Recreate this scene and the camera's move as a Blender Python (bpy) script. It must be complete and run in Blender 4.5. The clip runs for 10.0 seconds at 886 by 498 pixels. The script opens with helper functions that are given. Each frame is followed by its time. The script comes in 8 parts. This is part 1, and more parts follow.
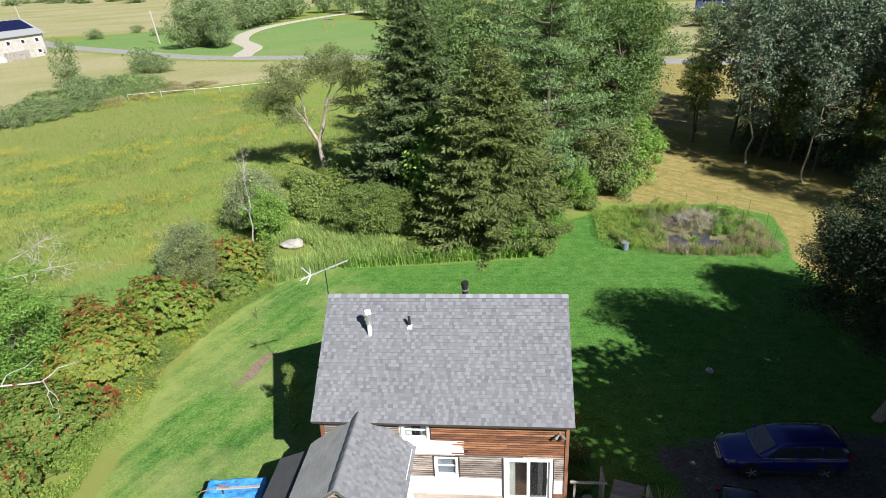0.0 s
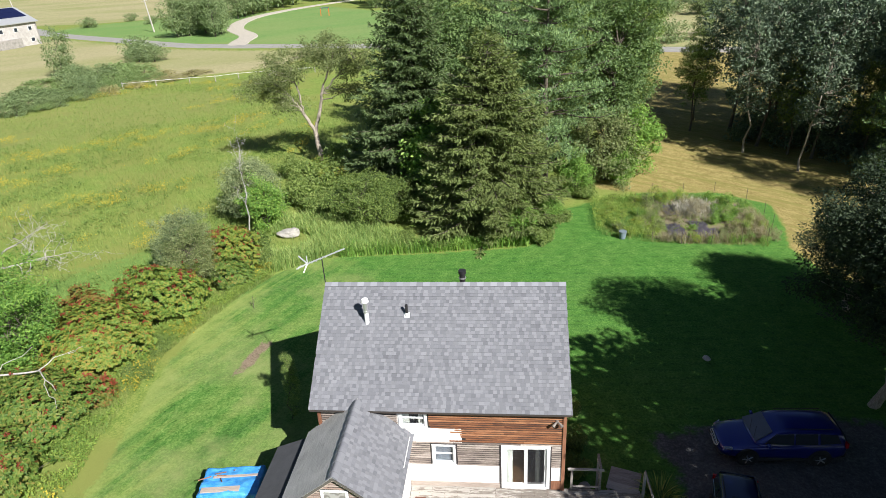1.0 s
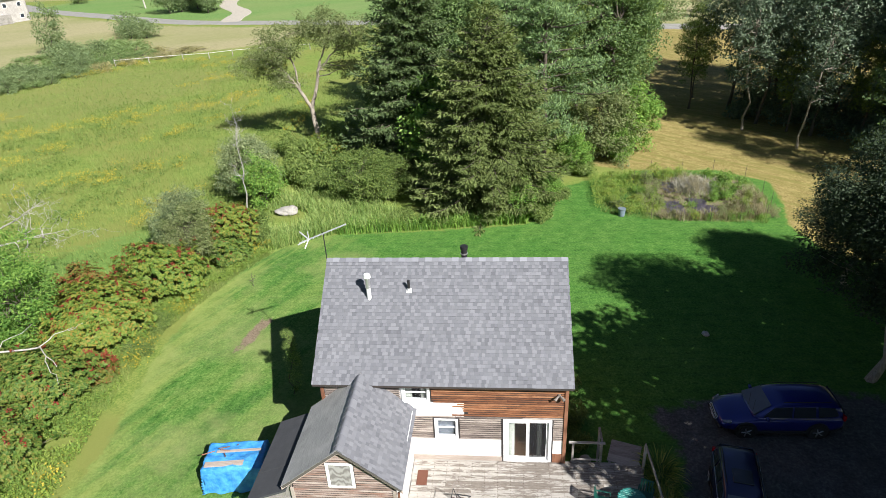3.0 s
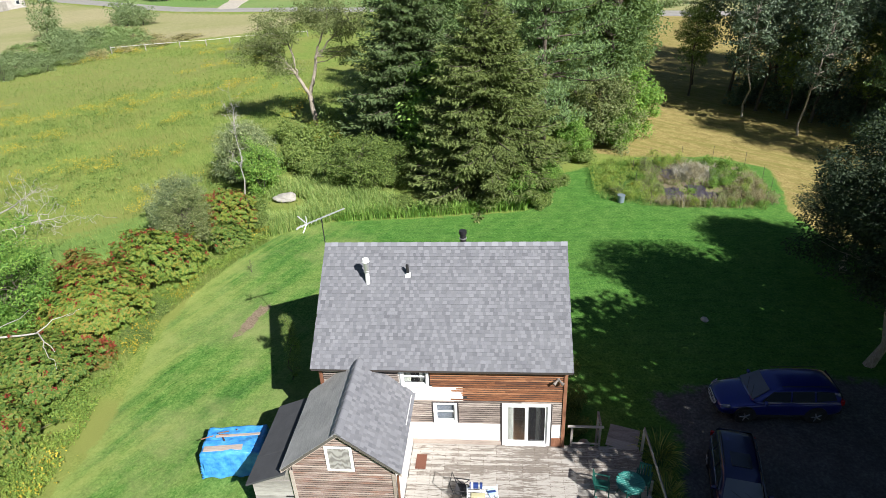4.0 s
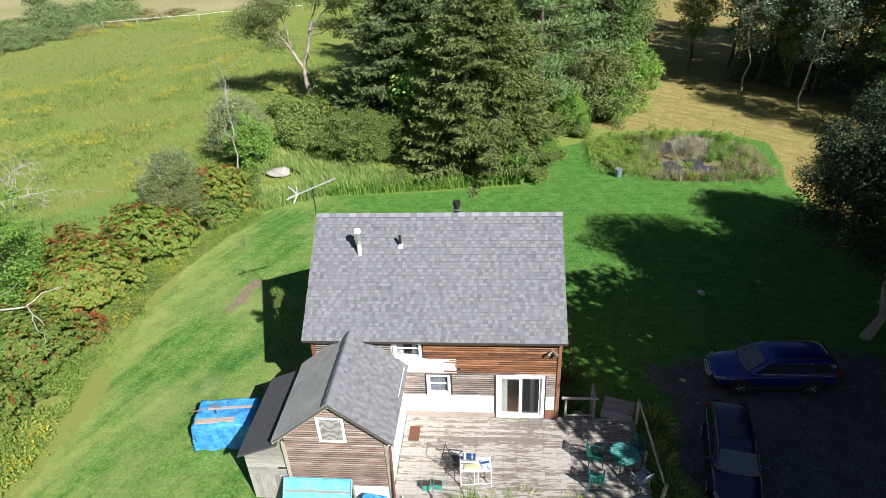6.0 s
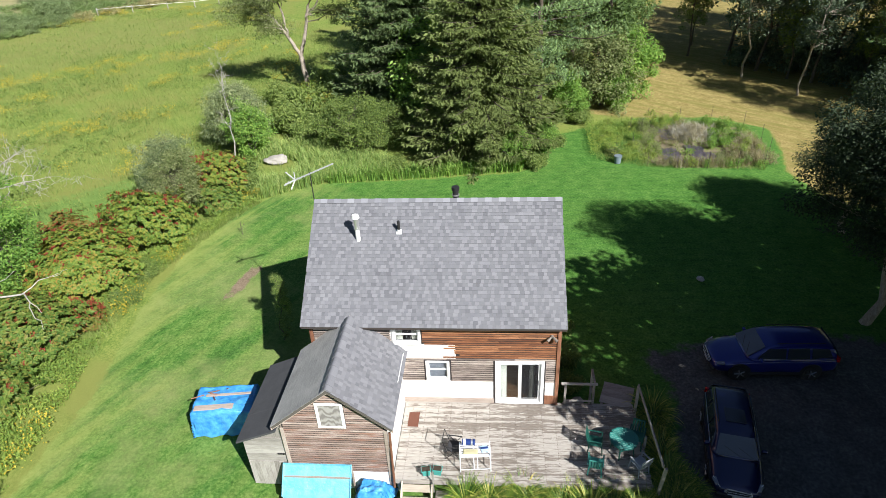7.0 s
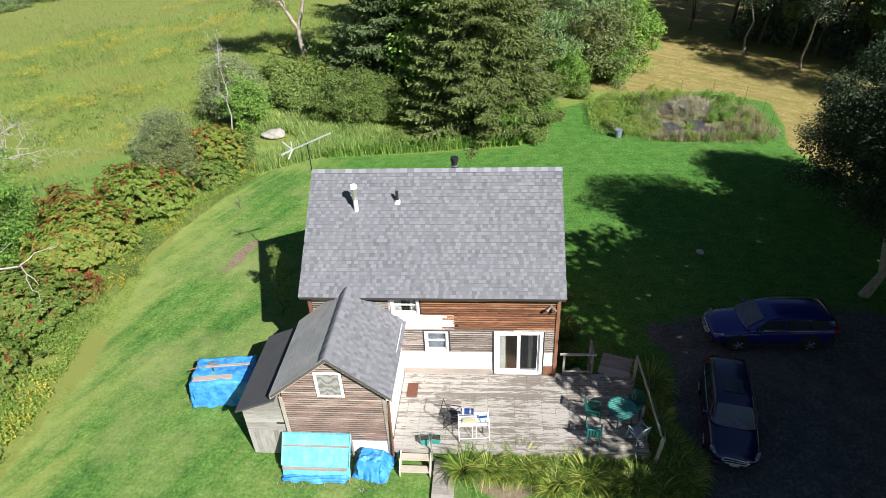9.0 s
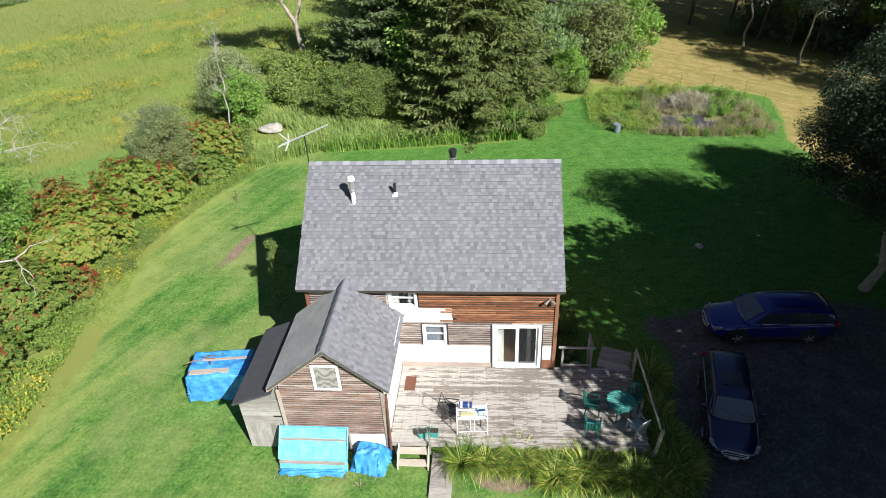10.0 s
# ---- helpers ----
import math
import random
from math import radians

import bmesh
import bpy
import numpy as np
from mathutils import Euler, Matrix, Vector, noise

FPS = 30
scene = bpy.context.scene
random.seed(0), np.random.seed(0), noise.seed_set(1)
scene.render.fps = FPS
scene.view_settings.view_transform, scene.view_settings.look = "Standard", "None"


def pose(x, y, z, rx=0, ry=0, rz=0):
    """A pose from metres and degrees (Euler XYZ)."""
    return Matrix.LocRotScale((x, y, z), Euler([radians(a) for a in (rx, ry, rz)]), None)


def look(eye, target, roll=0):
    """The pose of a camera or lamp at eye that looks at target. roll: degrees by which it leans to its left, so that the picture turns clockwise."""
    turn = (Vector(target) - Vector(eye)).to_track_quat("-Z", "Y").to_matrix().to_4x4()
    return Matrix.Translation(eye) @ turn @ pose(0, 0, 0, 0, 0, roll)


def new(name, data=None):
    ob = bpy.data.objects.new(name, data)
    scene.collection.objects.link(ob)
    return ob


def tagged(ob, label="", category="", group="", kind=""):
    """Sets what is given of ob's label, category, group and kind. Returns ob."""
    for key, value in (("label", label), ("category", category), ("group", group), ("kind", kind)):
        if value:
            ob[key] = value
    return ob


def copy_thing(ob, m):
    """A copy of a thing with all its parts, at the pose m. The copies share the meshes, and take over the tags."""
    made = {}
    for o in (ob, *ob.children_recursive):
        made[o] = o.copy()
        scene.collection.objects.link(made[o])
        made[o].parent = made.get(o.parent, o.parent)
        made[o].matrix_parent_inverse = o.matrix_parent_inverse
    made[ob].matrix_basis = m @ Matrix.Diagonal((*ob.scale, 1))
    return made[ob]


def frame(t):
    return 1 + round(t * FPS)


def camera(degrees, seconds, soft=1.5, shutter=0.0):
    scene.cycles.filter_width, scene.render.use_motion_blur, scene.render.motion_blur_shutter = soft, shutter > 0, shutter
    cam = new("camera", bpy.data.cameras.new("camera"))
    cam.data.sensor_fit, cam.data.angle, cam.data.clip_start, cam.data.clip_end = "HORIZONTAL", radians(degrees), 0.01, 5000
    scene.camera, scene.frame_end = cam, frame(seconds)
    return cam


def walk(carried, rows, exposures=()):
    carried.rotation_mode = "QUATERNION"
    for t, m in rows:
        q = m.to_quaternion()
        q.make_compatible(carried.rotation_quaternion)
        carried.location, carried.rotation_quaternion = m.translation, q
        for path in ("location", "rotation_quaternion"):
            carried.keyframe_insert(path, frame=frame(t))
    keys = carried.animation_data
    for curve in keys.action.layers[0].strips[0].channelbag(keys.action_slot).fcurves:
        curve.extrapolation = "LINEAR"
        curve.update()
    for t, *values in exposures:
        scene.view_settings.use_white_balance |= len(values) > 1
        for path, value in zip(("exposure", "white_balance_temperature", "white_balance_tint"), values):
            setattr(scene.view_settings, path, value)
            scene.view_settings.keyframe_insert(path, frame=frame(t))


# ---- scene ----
cam = camera(71.2, 10.0, soft=0.55)
PATH = [
    (0, (2.38, -17.616, 19.665), (2.166, -15.815, 18.823), -3.2),
    (0.5, (2.381, -17.581, 19.604), (2.172, -15.786, 18.747), -3.2),
    (1, (2.363, -17.563, 19.559), (2.158, -15.775, 18.687), -3.2),
    (1.5, (2.31, -17.556, 19.521), (2.11, -15.775, 18.633), -3.2),
    (2, (2.22, -17.563, 19.509), (2.024, -15.789, 18.606), -3.1),
    (2.5, (2.13, -17.588, 19.46), (1.937, -15.821, 18.544), -3.1),
    (4, (2.087, -17.606, 19.154), (1.9, -15.862, 18.194), -3.1),
    (4.5, (2.175, -17.575, 19.04), (1.99, -15.839, 18.065), -3.1),
    (5, (2.221, -17.497, 18.932), (2.037, -15.77, 17.94), -3.1),
    (5.5, (2.24, -17.462, 18.788), (2.057, -15.742, 17.784), -3.1),
    (7, (2.207, -17.388, 18.469), (2.031, -15.693, 17.422), -3.2),
    (7.5, (2.173, -17.416, 18.386), (1.998, -15.729, 17.326), -3.2),
    (8, (2.158, -17.459, 18.287), (1.983, -15.78, 17.214), -3.2),
    (8.5, (2.174, -17.462, 18.197), (2.001, -15.793, 17.11), -3.2),
    (9, (2.205, -17.449, 18.096), (2.032, -15.789, 16.994), -3.2),
    (9.5, (2.209, -17.404, 17.991), (2.037, -15.75, 16.88), -3.2),
    (10, (2.204, -17.417, 17.871), (2.036, -15.761, 16.761), -3.1),
]
walk(cam, [(t, look(e, g, r)) for t, e, g, r in PATH])

# ---- light ----
SUN_TO = Vector((0.79, -0.89, 1.0)).normalized()
world = bpy.data.worlds.new("sky_world")
scene.world = world
world.use_nodes = True
wn = world.node_tree
sky = wn.nodes.new("ShaderNodeTexSky")
sky.sky_type = "NISHITA"
sky.sun_disc = False
sky.sun_elevation = math.asin(SUN_TO.z)
sky.sun_rotation = math.atan2(SUN_TO.x, SUN_TO.y)
sky.air_density, sky.dust_density, sky.ozone_density = 1.0, 0.4, 3.0
wn.nodes["Background"].inputs["Strength"].default_value = 0.031
wn.links.new(sky.outputs[0], wn.nodes["Background"].inputs["Color"])
sun_data = bpy.data.lights.new("sun", "SUN")
sun_data.energy, sun_data.angle, sun_data.color = 4.6, radians(0.53), (1.0, 0.975, 0.945)
sun = new("sun", sun_data)
sun.matrix_world = look(SUN_TO * 60, (0, 0, 0))
scene.view_settings.exposure = 0.95

rnd = random.Random(7)


# ---- materials ----
def mat_new(name):
    m = bpy.data.materials.new(name)
    m.use_nodes = True
    nt = m.node_tree
    return m, nt, nt.nodes["Principled BSDF"]


def node(nt, kind, **inputs):
    n = nt.nodes.new(kind)
    for k, v in inputs.items():
        n.inputs[k.replace("_", " ")].default_value = v
    return n


def ramp(nt, source, stops):
    r = nt.nodes.new("ShaderNodeValToRGB")
    while len(r.color_ramp.elements) < len(stops):
        r.color_ramp.elements.new(0.5)
    for e, (p, c) in zip(r.color_ramp.elements, stops):
        e.position, e.color = p, (*c, 1)
    nt.links.new(source, r.inputs[0])
    return r.outputs[0]


def mixc(nt, fac, a, b, blend="MIX"):
    n = nt.nodes.new("ShaderNodeMix")
    n.data_type, n.blend_type = "RGBA", blend
    for sock, v in ((n.inputs[0], fac), (n.inputs[6], a), (n.inputs[7], b)):
        if isinstance(v, (int, float)):
            sock.default_value = v
        elif isinstance(v, tuple):
            sock.default_value = (*v, 1)
        else:
            nt.links.new(v, sock)
    return n.outputs[2]


def maths(nt, op, a, b=0.0, c=0.0):
    n = nt.nodes.new("ShaderNodeMath")
    n.operation = op
    for sock, v in zip(n.inputs, (a, b, c)):
        if isinstance(v, (int, float)):
            sock.default_value = v
        else:
            nt.links.new(v, sock)
    return n.outputs[0]


def coords(nt, scale=(1, 1, 1), world_space=False, jitter=False, turn=0.0):
    if world_space:
        src = nt.nodes.new("ShaderNodeNewGeometry").outputs["Position"]
    else:
        src = nt.nodes.new("ShaderNodeTexCoord").outputs["Object"]
    mp = nt.nodes.new("ShaderNodeMapping")
    mp.inputs["Scale"].default_value = scale
    if turn:
        mp.vector_type = "TEXTURE"
        mp.inputs["Scale"].default_value = tuple(1 / s for s in scale)
        mp.inputs["Rotation"].default_value = (0, 0, radians(turn))
    nt.links.new(src, mp.inputs[0])
    if jitter:
        info = nt.nodes.new("ShaderNodeObjectInfo")
        n = nt.nodes.new("ShaderNodeVectorMath")
        n.operation = "SCALE"
        n.inputs[0].default_value = (37.0, 53.0, 71.0)
        nt.links.new(info.outputs["Random"], n.inputs["Scale"])
        nt.links.new(n.outputs[0], mp.inputs["Location"])
    return mp.outputs[0]


def tex_noise(nt, vec, scale, detail=4.0, rough=0.55):
    n = node(nt, "ShaderNodeTexNoise", Scale=scale, Detail=detail, Roughness=rough)
    nt.links.new(vec, n.inputs["Vector"])
    return n.outputs["Fac"]


def bump(nt, bsdf, height, strength, distance):
    b = node(nt, "ShaderNodeBump", Strength=strength, Distance=distance)
    nt.links.new(height, b.inputs["Height"])
    nt.links.new(b.outputs[0], bsdf.inputs["Normal"])


def plain(name, col, rough=0.6, metal=0.0, var=0.15, scale=8.0, bumps=0.0, coat=0.0):
    """A painted, plastic or metal surface with slight stains and grain."""
    m, nt, b = mat_new(name)
    v = coords(nt)
    f1 = tex_noise(nt, v, scale)
    f2 = tex_noise(nt, v, scale * 9)
    mixf = maths(nt, "MULTIPLY_ADD", f2, 0.4, maths(nt, "MULTIPLY", f1, 0.6))
    lo, hi = tuple(c * (1 - var) for c in col), tuple(min(1, c * (1 + var)) for c in col)
    nt.links.new(ramp(nt, mixf, [(0.3, lo), (0.7, hi)]), b.inputs["Base Color"])
    b.inputs["Roughness"].default_value, b.inputs["Metallic"].default_value = rough, metal
    b.inputs["Coat Weight"].default_value = coat
    if bumps:
        bump(nt, b, f2, 0.5, bumps)
    return m


def wood(name, dark, mid, light, along=(0.6, 9, 9), rough=0.8, wear=None, jitter=True):
    """Boards: grain along one axis, board-to-board shifts, optional worn patches of another colour."""
    m, nt, b = mat_new(name)
    v = coords(nt, along, jitter=jitter)
    grain = tex_noise(nt, v, 5.0, 6, 0.65)
    big = tex_noise(nt, coords(nt, (0.5, 0.8, 0.8), jitter=jitter), 1.6, 3)
    fac = maths(nt, "MULTIPLY_ADD", grain, 0.65, maths(nt, "MULTIPLY", big, 0.35))
    info = nt.nodes.new("ShaderNodeObjectInfo")
    fac = maths(nt, "ADD", fac, maths(nt, "MULTIPLY_ADD", info.outputs["Random"], 0.22, -0.11))
    col = ramp(nt, fac, [(0.32, dark), (0.5, mid), (0.68, light)])
    if wear:
        w = tex_noise(nt, coords(nt, (1.0, 2.6, 2.6), jitter=True), 1.1, 5, 0.6)
        wf = ramp(nt, w, [(0.52, (0, 0, 0)), (0.66, (0.8, 0.8, 0.8))])
        col = mixc(nt, wf, col, wear)
    nt.links.new(col, b.inputs["Base Color"])
    b.inputs["Roughness"].default_value = rough
    bump(nt, b, grain, 0.5, 0.006)
    return m


def leaf_mat(name, stops, patch=0.35, rough=0.5, trans=0.35, gain=1.3, grain=0.55, through_tint=(1.0, 1.0, 0.45)):
    """Leaves: each leaf its own tone, patches of lighter growth over the crown, light passing through."""
    m, nt, b = mat_new(name)
    geo = nt.nodes.new("ShaderNodeNewGeometry")
    big = tex_noise(nt, coords(nt), grain, 3)
    fac = maths(nt, "ADD", maths(nt, "MULTIPLY", geo.outputs["Random Per Island"], 1 - patch), maths(nt, "MULTIPLY", big, patch))
    info = nt.nodes.new("ShaderNodeObjectInfo")
    fac = maths(nt, "ADD", fac, maths(nt, "MULTIPLY_ADD", info.outputs["Random"], 0.14, -0.07))
    n = len(stops)
    stops = [tuple(min(0.8, v * gain * (1.45 if k == 2 else 1.0)) for k, v in enumerate(c)) for c in stops]
    col = ramp(nt, fac, [(0.08 + 0.84 * i / (n - 1), c) for i, c in enumerate(stops)])
    nt.links.new(col, b.inputs["Base Color"])
    b.inputs["Roughness"].default_value = rough
    b.inputs["Specular IOR Level"].default_value = 0.3
    tr = nt.nodes.new("ShaderNodeBsdfTranslucent")
    nt.links.new(mixc(nt, 1.0, col, through_tint, "MULTIPLY"), tr.inputs[0])
    mx = nt.nodes.new("ShaderNodeMixShader")
    mx.inputs[0].default_value = trans
    nt.links.new(b.outputs[0], mx.inputs[1])
    nt.links.new(tr.outputs[0], mx.inputs[2])
    nt.links.new(mx.outputs[0], nt.nodes["Material Output"].inputs[0])
    return m


def bark_mat(name, dark, light):
    m, nt, b = mat_new(name)
    g = tex_noise(nt, coords(nt, (6, 6, 1.2)), 3.0, 6, 0.7)
    nt.links.new(ramp(nt, g, [(0.35, dark), (0.65, light)]), b.inputs["Base Color"])
    b.inputs["Roughness"].default_value = 0.9
    bump(nt, b, g, 0.8, 0.03)
    return m


def glass_mat(name, tint=(0.8, 0.85, 0.9)):
    m, nt, b = mat_new(name)
    b.inputs["Base Color"].default_value = (*tint, 1)
    b.inputs["Transmission Weight"].default_value = 1.0
    b.inputs["Roughness"].default_value, b.inputs["IOR"].default_value = 0.02, 1.45
    return m


LEAF_SPRUCE = leaf_mat("spruce_needles", [(0.075, 0.105, 0.024), (0.115, 0.152, 0.034), (0.155, 0.198, 0.044), (0.20, 0.245, 0.060)], 0.45, 0.7, 0.3, 1.22, 0.9)
LEAF_SPRUCE_DARK = leaf_mat("dark_spruce_needles", [(0.055, 0.085, 0.026), (0.085, 0.128, 0.036), (0.125, 0.172, 0.048), (0.17, 0.215, 0.062)], 0.45, 0.7, 0.3, 1.4, 0.9)
LEAF_PINE = leaf_mat("pine_needles", [(0.028, 0.048, 0.016), (0.055, 0.088, 0.026), (0.090, 0.135, 0.038), (0.13, 0.185, 0.055)], 0.3, 0.6, 0.35, 2.7)
LEAF_GREEN = leaf_mat("green_leaves", [(0.034, 0.058, 0.015), (0.065, 0.105, 0.026), (0.105, 0.158, 0.04), (0.16, 0.22, 0.055)], 0.35, 0.45, 0.4, 1.9)
LEAF_BRIGHT = leaf_mat("bright_leaves", [(0.05, 0.11, 0.015), (0.09, 0.18, 0.025), (0.15, 0.25, 0.035), (0.23, 0.33, 0.055)], 0.35, 0.5, 0.4, 1.65)
LEAF_WILLOW = leaf_mat("silver_willow_leaves", [(0.05, 0.075, 0.024), (0.10, 0.135, 0.045), (0.18, 0.215, 0.07), (0.28, 0.31, 0.115)], 0.35, 0.65, 0.3, 1.6)
LEAF_GREY = leaf_mat("grey_willow_leaves", [(0.06, 0.085, 0.020), (0.115, 0.145, 0.036), (0.18, 0.21, 0.06), (0.26, 0.29, 0.10)], 0.3, 0.5, 0.3, 1.4)
LEAF_OLIVE = leaf_mat("olive_leaves", [(0.045, 0.075, 0.014), (0.082, 0.122, 0.022), (0.125, 0.172, 0.032), (0.185, 0.23, 0.05)], 0.35, 0.5, 0.4, 1.8)
LEAF_DARK = leaf_mat("dark_leaves", [(0.02, 0.035, 0.014), (0.035, 0.06, 0.022), (0.06, 0.09, 0.032), (0.09, 0.125, 0.045)], 0.35, 0.7, 0.3, 0.85)
LEAF_SUMAC = leaf_mat("sumac_leaves", [(0.060, 0.120, 0.014), (0.090, 0.160, 0.018), (0.125, 0.195, 0.022), (0.165, 0.220, 0.026), (0.215, 0.225, 0.028), (0.28, 0.18, 0.028)], 0.35, 0.55, 0.3, 1.2, 1.8)
LEAF_SUMAC_GREEN = leaf_mat("green_sumac_leaves", [(0.045, 0.095, 0.014), (0.085, 0.155, 0.02), (0.135, 0.205, 0.026), (0.20, 0.215, 0.034), (0.30, 0.12, 0.03)], 0.4, 0.55, 0.3, 1.1, 1.1)
LEAF_TURNING = leaf_mat("turning_sumac_leaves", [(0.09, 0.15, 0.016), (0.15, 0.20, 0.024), (0.21, 0.20, 0.03), (0.29, 0.14, 0.03), (0.34, 0.06, 0.02)], 0.5, 0.55, 0.3, 0.85, 1.6)
LEAF_FORB = leaf_mat("weed_leaves", [(0.07, 0.13, 0.02), (0.13, 0.21, 0.03), (0.22, 0.28, 0.04), (0.38, 0.37, 0.06)], 0.6, 0.6, 0.35, 1.45)
LEAF_HERB = leaf_mat("meadow_herb_leaves", [(0.055, 0.10, 0.02), (0.10, 0.155, 0.028), (0.16, 0.21, 0.04), (0.25, 0.26, 0.07)], 0.6, 0.65, 0.4, 1.6)
LEAF_FAR = leaf_mat("ditch_leaves", [(0.075, 0.110, 0.034), (0.105, 0.145, 0.045), (0.145, 0.190, 0.060), (0.20, 0.245, 0.085)], 0.45, 0.6, 0.35, 1.7)
LEAF_FAR_PALE = leaf_mat("pale_ditch_leaves", [(0.09, 0.15, 0.04), (0.14, 0.205, 0.05), (0.19, 0.26, 0.07), (0.25, 0.31, 0.10)], 0.45, 0.6, 0.35, 1.35)
LEAF_FAR_OLIVE = leaf_mat("brown_ditch_leaves", [(0.12, 0.12, 0.04), (0.18, 0.165, 0.055), (0.24, 0.225, 0.075), (0.30, 0.28, 0.10)], 0.45, 0.6, 0.35, 1.7)
LEAF_RED = leaf_mat("red_leaves", [(0.16, 0.025, 0.015), (0.25, 0.05, 0.02), (0.32, 0.09, 0.03)], 0.3, 0.5, 0.3, 1.1)
LEAF_YELLOW = leaf_mat("goldenrod_flowers", [(0.36, 0.29, 0.02), (0.46, 0.37, 0.03), (0.56, 0.45, 0.05)], 0.3, 0.6, 0.2, 1.0)
LEAF_MEADOW = leaf_mat("meadow_blades", [(0.10, 0.16, 0.03), (0.155, 0.22, 0.04), (0.22, 0.27, 0.055), (0.33, 0.32, 0.09)], 0.6, 0.6, 0.35, 1.28)
LEAF_REED = leaf_mat("reed_blades", [(0.09, 0.16, 0.03), (0.155, 0.23, 0.045), (0.24, 0.30, 0.07), (0.34, 0.34, 0.10)], 0.4, 0.55, 0.4, 1.7)
# Brightest lily tone covers yellowed blades and sun highlights put into colour.
LEAF_LILY = leaf_mat("lily_blades", [(0.035, 0.085, 0.012), (0.08, 0.15, 0.018), (0.20, 0.27, 0.03), (0.52, 0.46, 0.10)], 0.2, 0.4, 0.35, 1.4)
LEAF_DRY = leaf_mat("dry_stalks", [(0.14, 0.12, 0.04), (0.24, 0.21, 0.07), (0.36, 0.32, 0.13), (0.48, 0.45, 0.24)], 0.3, 0.7, 0.25, 1.0)
LEAF_PLUME = leaf_mat("cream_plumes", [(0.24, 0.24, 0.11), (0.42, 0.40, 0.23), (0.62, 0.58, 0.38)], 0.3, 0.7, 0.25, 1.0)
LEAF_WOOD = leaf_mat("woodland_leaves", [(0.03, 0.048, 0.022), (0.055, 0.08, 0.036), (0.09, 0.12, 0.050), (0.14, 0.175, 0.085)], 0.35, 0.5, 0.2, 1.75, 0.55, (0.8, 1.0, 0.6))
BARK = bark_mat("brown_bark", (0.05, 0.04, 0.03), (0.16, 0.13, 0.10))
BARK_PALE = bark_mat("pale_bark", (0.22, 0.185, 0.145), (0.46, 0.40, 0.33))
BARK_DEAD = bark_mat("dead_grey_bark", (0.28, 0.26, 0.23), (0.55, 0.52, 0.47))


# ---- mesh tools ----
def mesh_np(name, V, F):
    """One mesh from arrays of vertices and of equal-sided faces."""
    me = bpy.data.meshes.new(name)
    V, F = np.asarray(V, np.float32), np.asarray(F, np.int32)
    me.vertices.add(len(V))
    me.vertices.foreach_set("co", V.ravel())
    me.loops.add(F.size)
    me.loops.foreach_set("vertex_index", F.ravel())
    me.polygons.add(len(F))
    me.polygons.foreach_set("loop_start", np.arange(len(F), dtype=np.int32) * F.shape[1])
    me.polygons.foreach_set("use_smooth", np.zeros(len(F), bool))
    me.update(calc_edges=True)
    return me


def np_part(name, V, F, material, parent, label="", smooth=False):
    me = mesh_np(name, V, F)
    me.materials.append(material)
    if smooth:
        me.polygons.foreach_set("use_smooth", np.ones(len(me.polygons), bool))
    ob = new(name, me)
    ob.parent = parent
    return tagged(ob, label)


def part(name, bm, material, parent, label="", smooth=False):
    """Links a bmesh as one mesh object under a thing or a part."""
    me = bpy.data.meshes.new(name)
    bm.normal_update()
    bm.to_mesh(me)
    bm.free()
    for m in material if isinstance(material, (list, tuple)) else [material]:
        me.materials.append(m)
    if smooth:
        me.polygons.foreach_set("use_smooth", np.ones(len(me.polygons), bool))
    ob = new(name, me)
    ob.parent = parent
    return tagged(ob, label)


def root(name, label, category, m=None, group="", kind=""):
    ob = new(name)
    ob.empty_display_size = 0.3
    if m is not None:
        ob.matrix_basis = m
    return tagged(ob, label, category, group, kind)


def box(x0, x1, y0, y1, z0, z1, bm=None, bevel=0.0, m=None):
    """An upright box with optional bevelled edges, added to bm."""
    bm = bm if bm is not None else bmesh.new()
    mat = Matrix.Translation(((x0 + x1) / 2, (y0 + y1) / 2, (z0 + z1) / 2)) @ Matrix.Diagonal((x1 - x0, y1 - y0, z1 - z0, 1))
    if m is not None:
        mat = m @ mat
    r = bmesh.ops.create_cube(bm, size=1, matrix=mat)
    if bevel:
        edges = list({e for v in r["verts"] for e in v.link_edges})
        bmesh.ops.bevel(bm, geom=edges, offset=bevel, segments=1, affect="EDGES")
    return bm


def prism(profile, y0, y1, bm=None, axis="y"):
    """A profile in (x, z) swept along y, or in (y, z) swept along x."""
    bm = bm if bm is not None else bmesh.new()
    put = (lambda p, q: (p[0], q, p[1])) if axis == "y" else (lambda p, q: (q, p[0], p[1]))
    a = [bm.verts.new(put(p, y0)) for p in profile]
    b = [bm.verts.new(put(p, y1)) for p in profile]
    n = len(profile)
    bm.faces.new(a)
    bm.faces.new(b[::-1])
    for i in range(n):
        bm.faces.new((a[i], b[i], b[(i + 1) % n], a[(i + 1) % n]))
    bmesh.ops.recalc_face_normals(bm, faces=bm.faces)
    return bm


def rod(a, b, r, bm=None, k=8, r2=None):
    """A round bar from a to b."""
    bm = bm if bm is not None else bmesh.new()
    a, b = Vector(a), Vector(b)
    d = b - a
    m = Matrix.Translation((a + b) / 2) @ d.to_track_quat("Z", "Y").to_matrix().to_4x4()
    bmesh.ops.create_cone(bm, cap_ends=True, segments=k, radius1=r, radius2=r if r2 is None else r2, depth=d.length, matrix=m)
    return bm


def unit(a):
    return a / np.maximum(np.linalg.norm(a, axis=-1, keepdims=True), 1e-9)


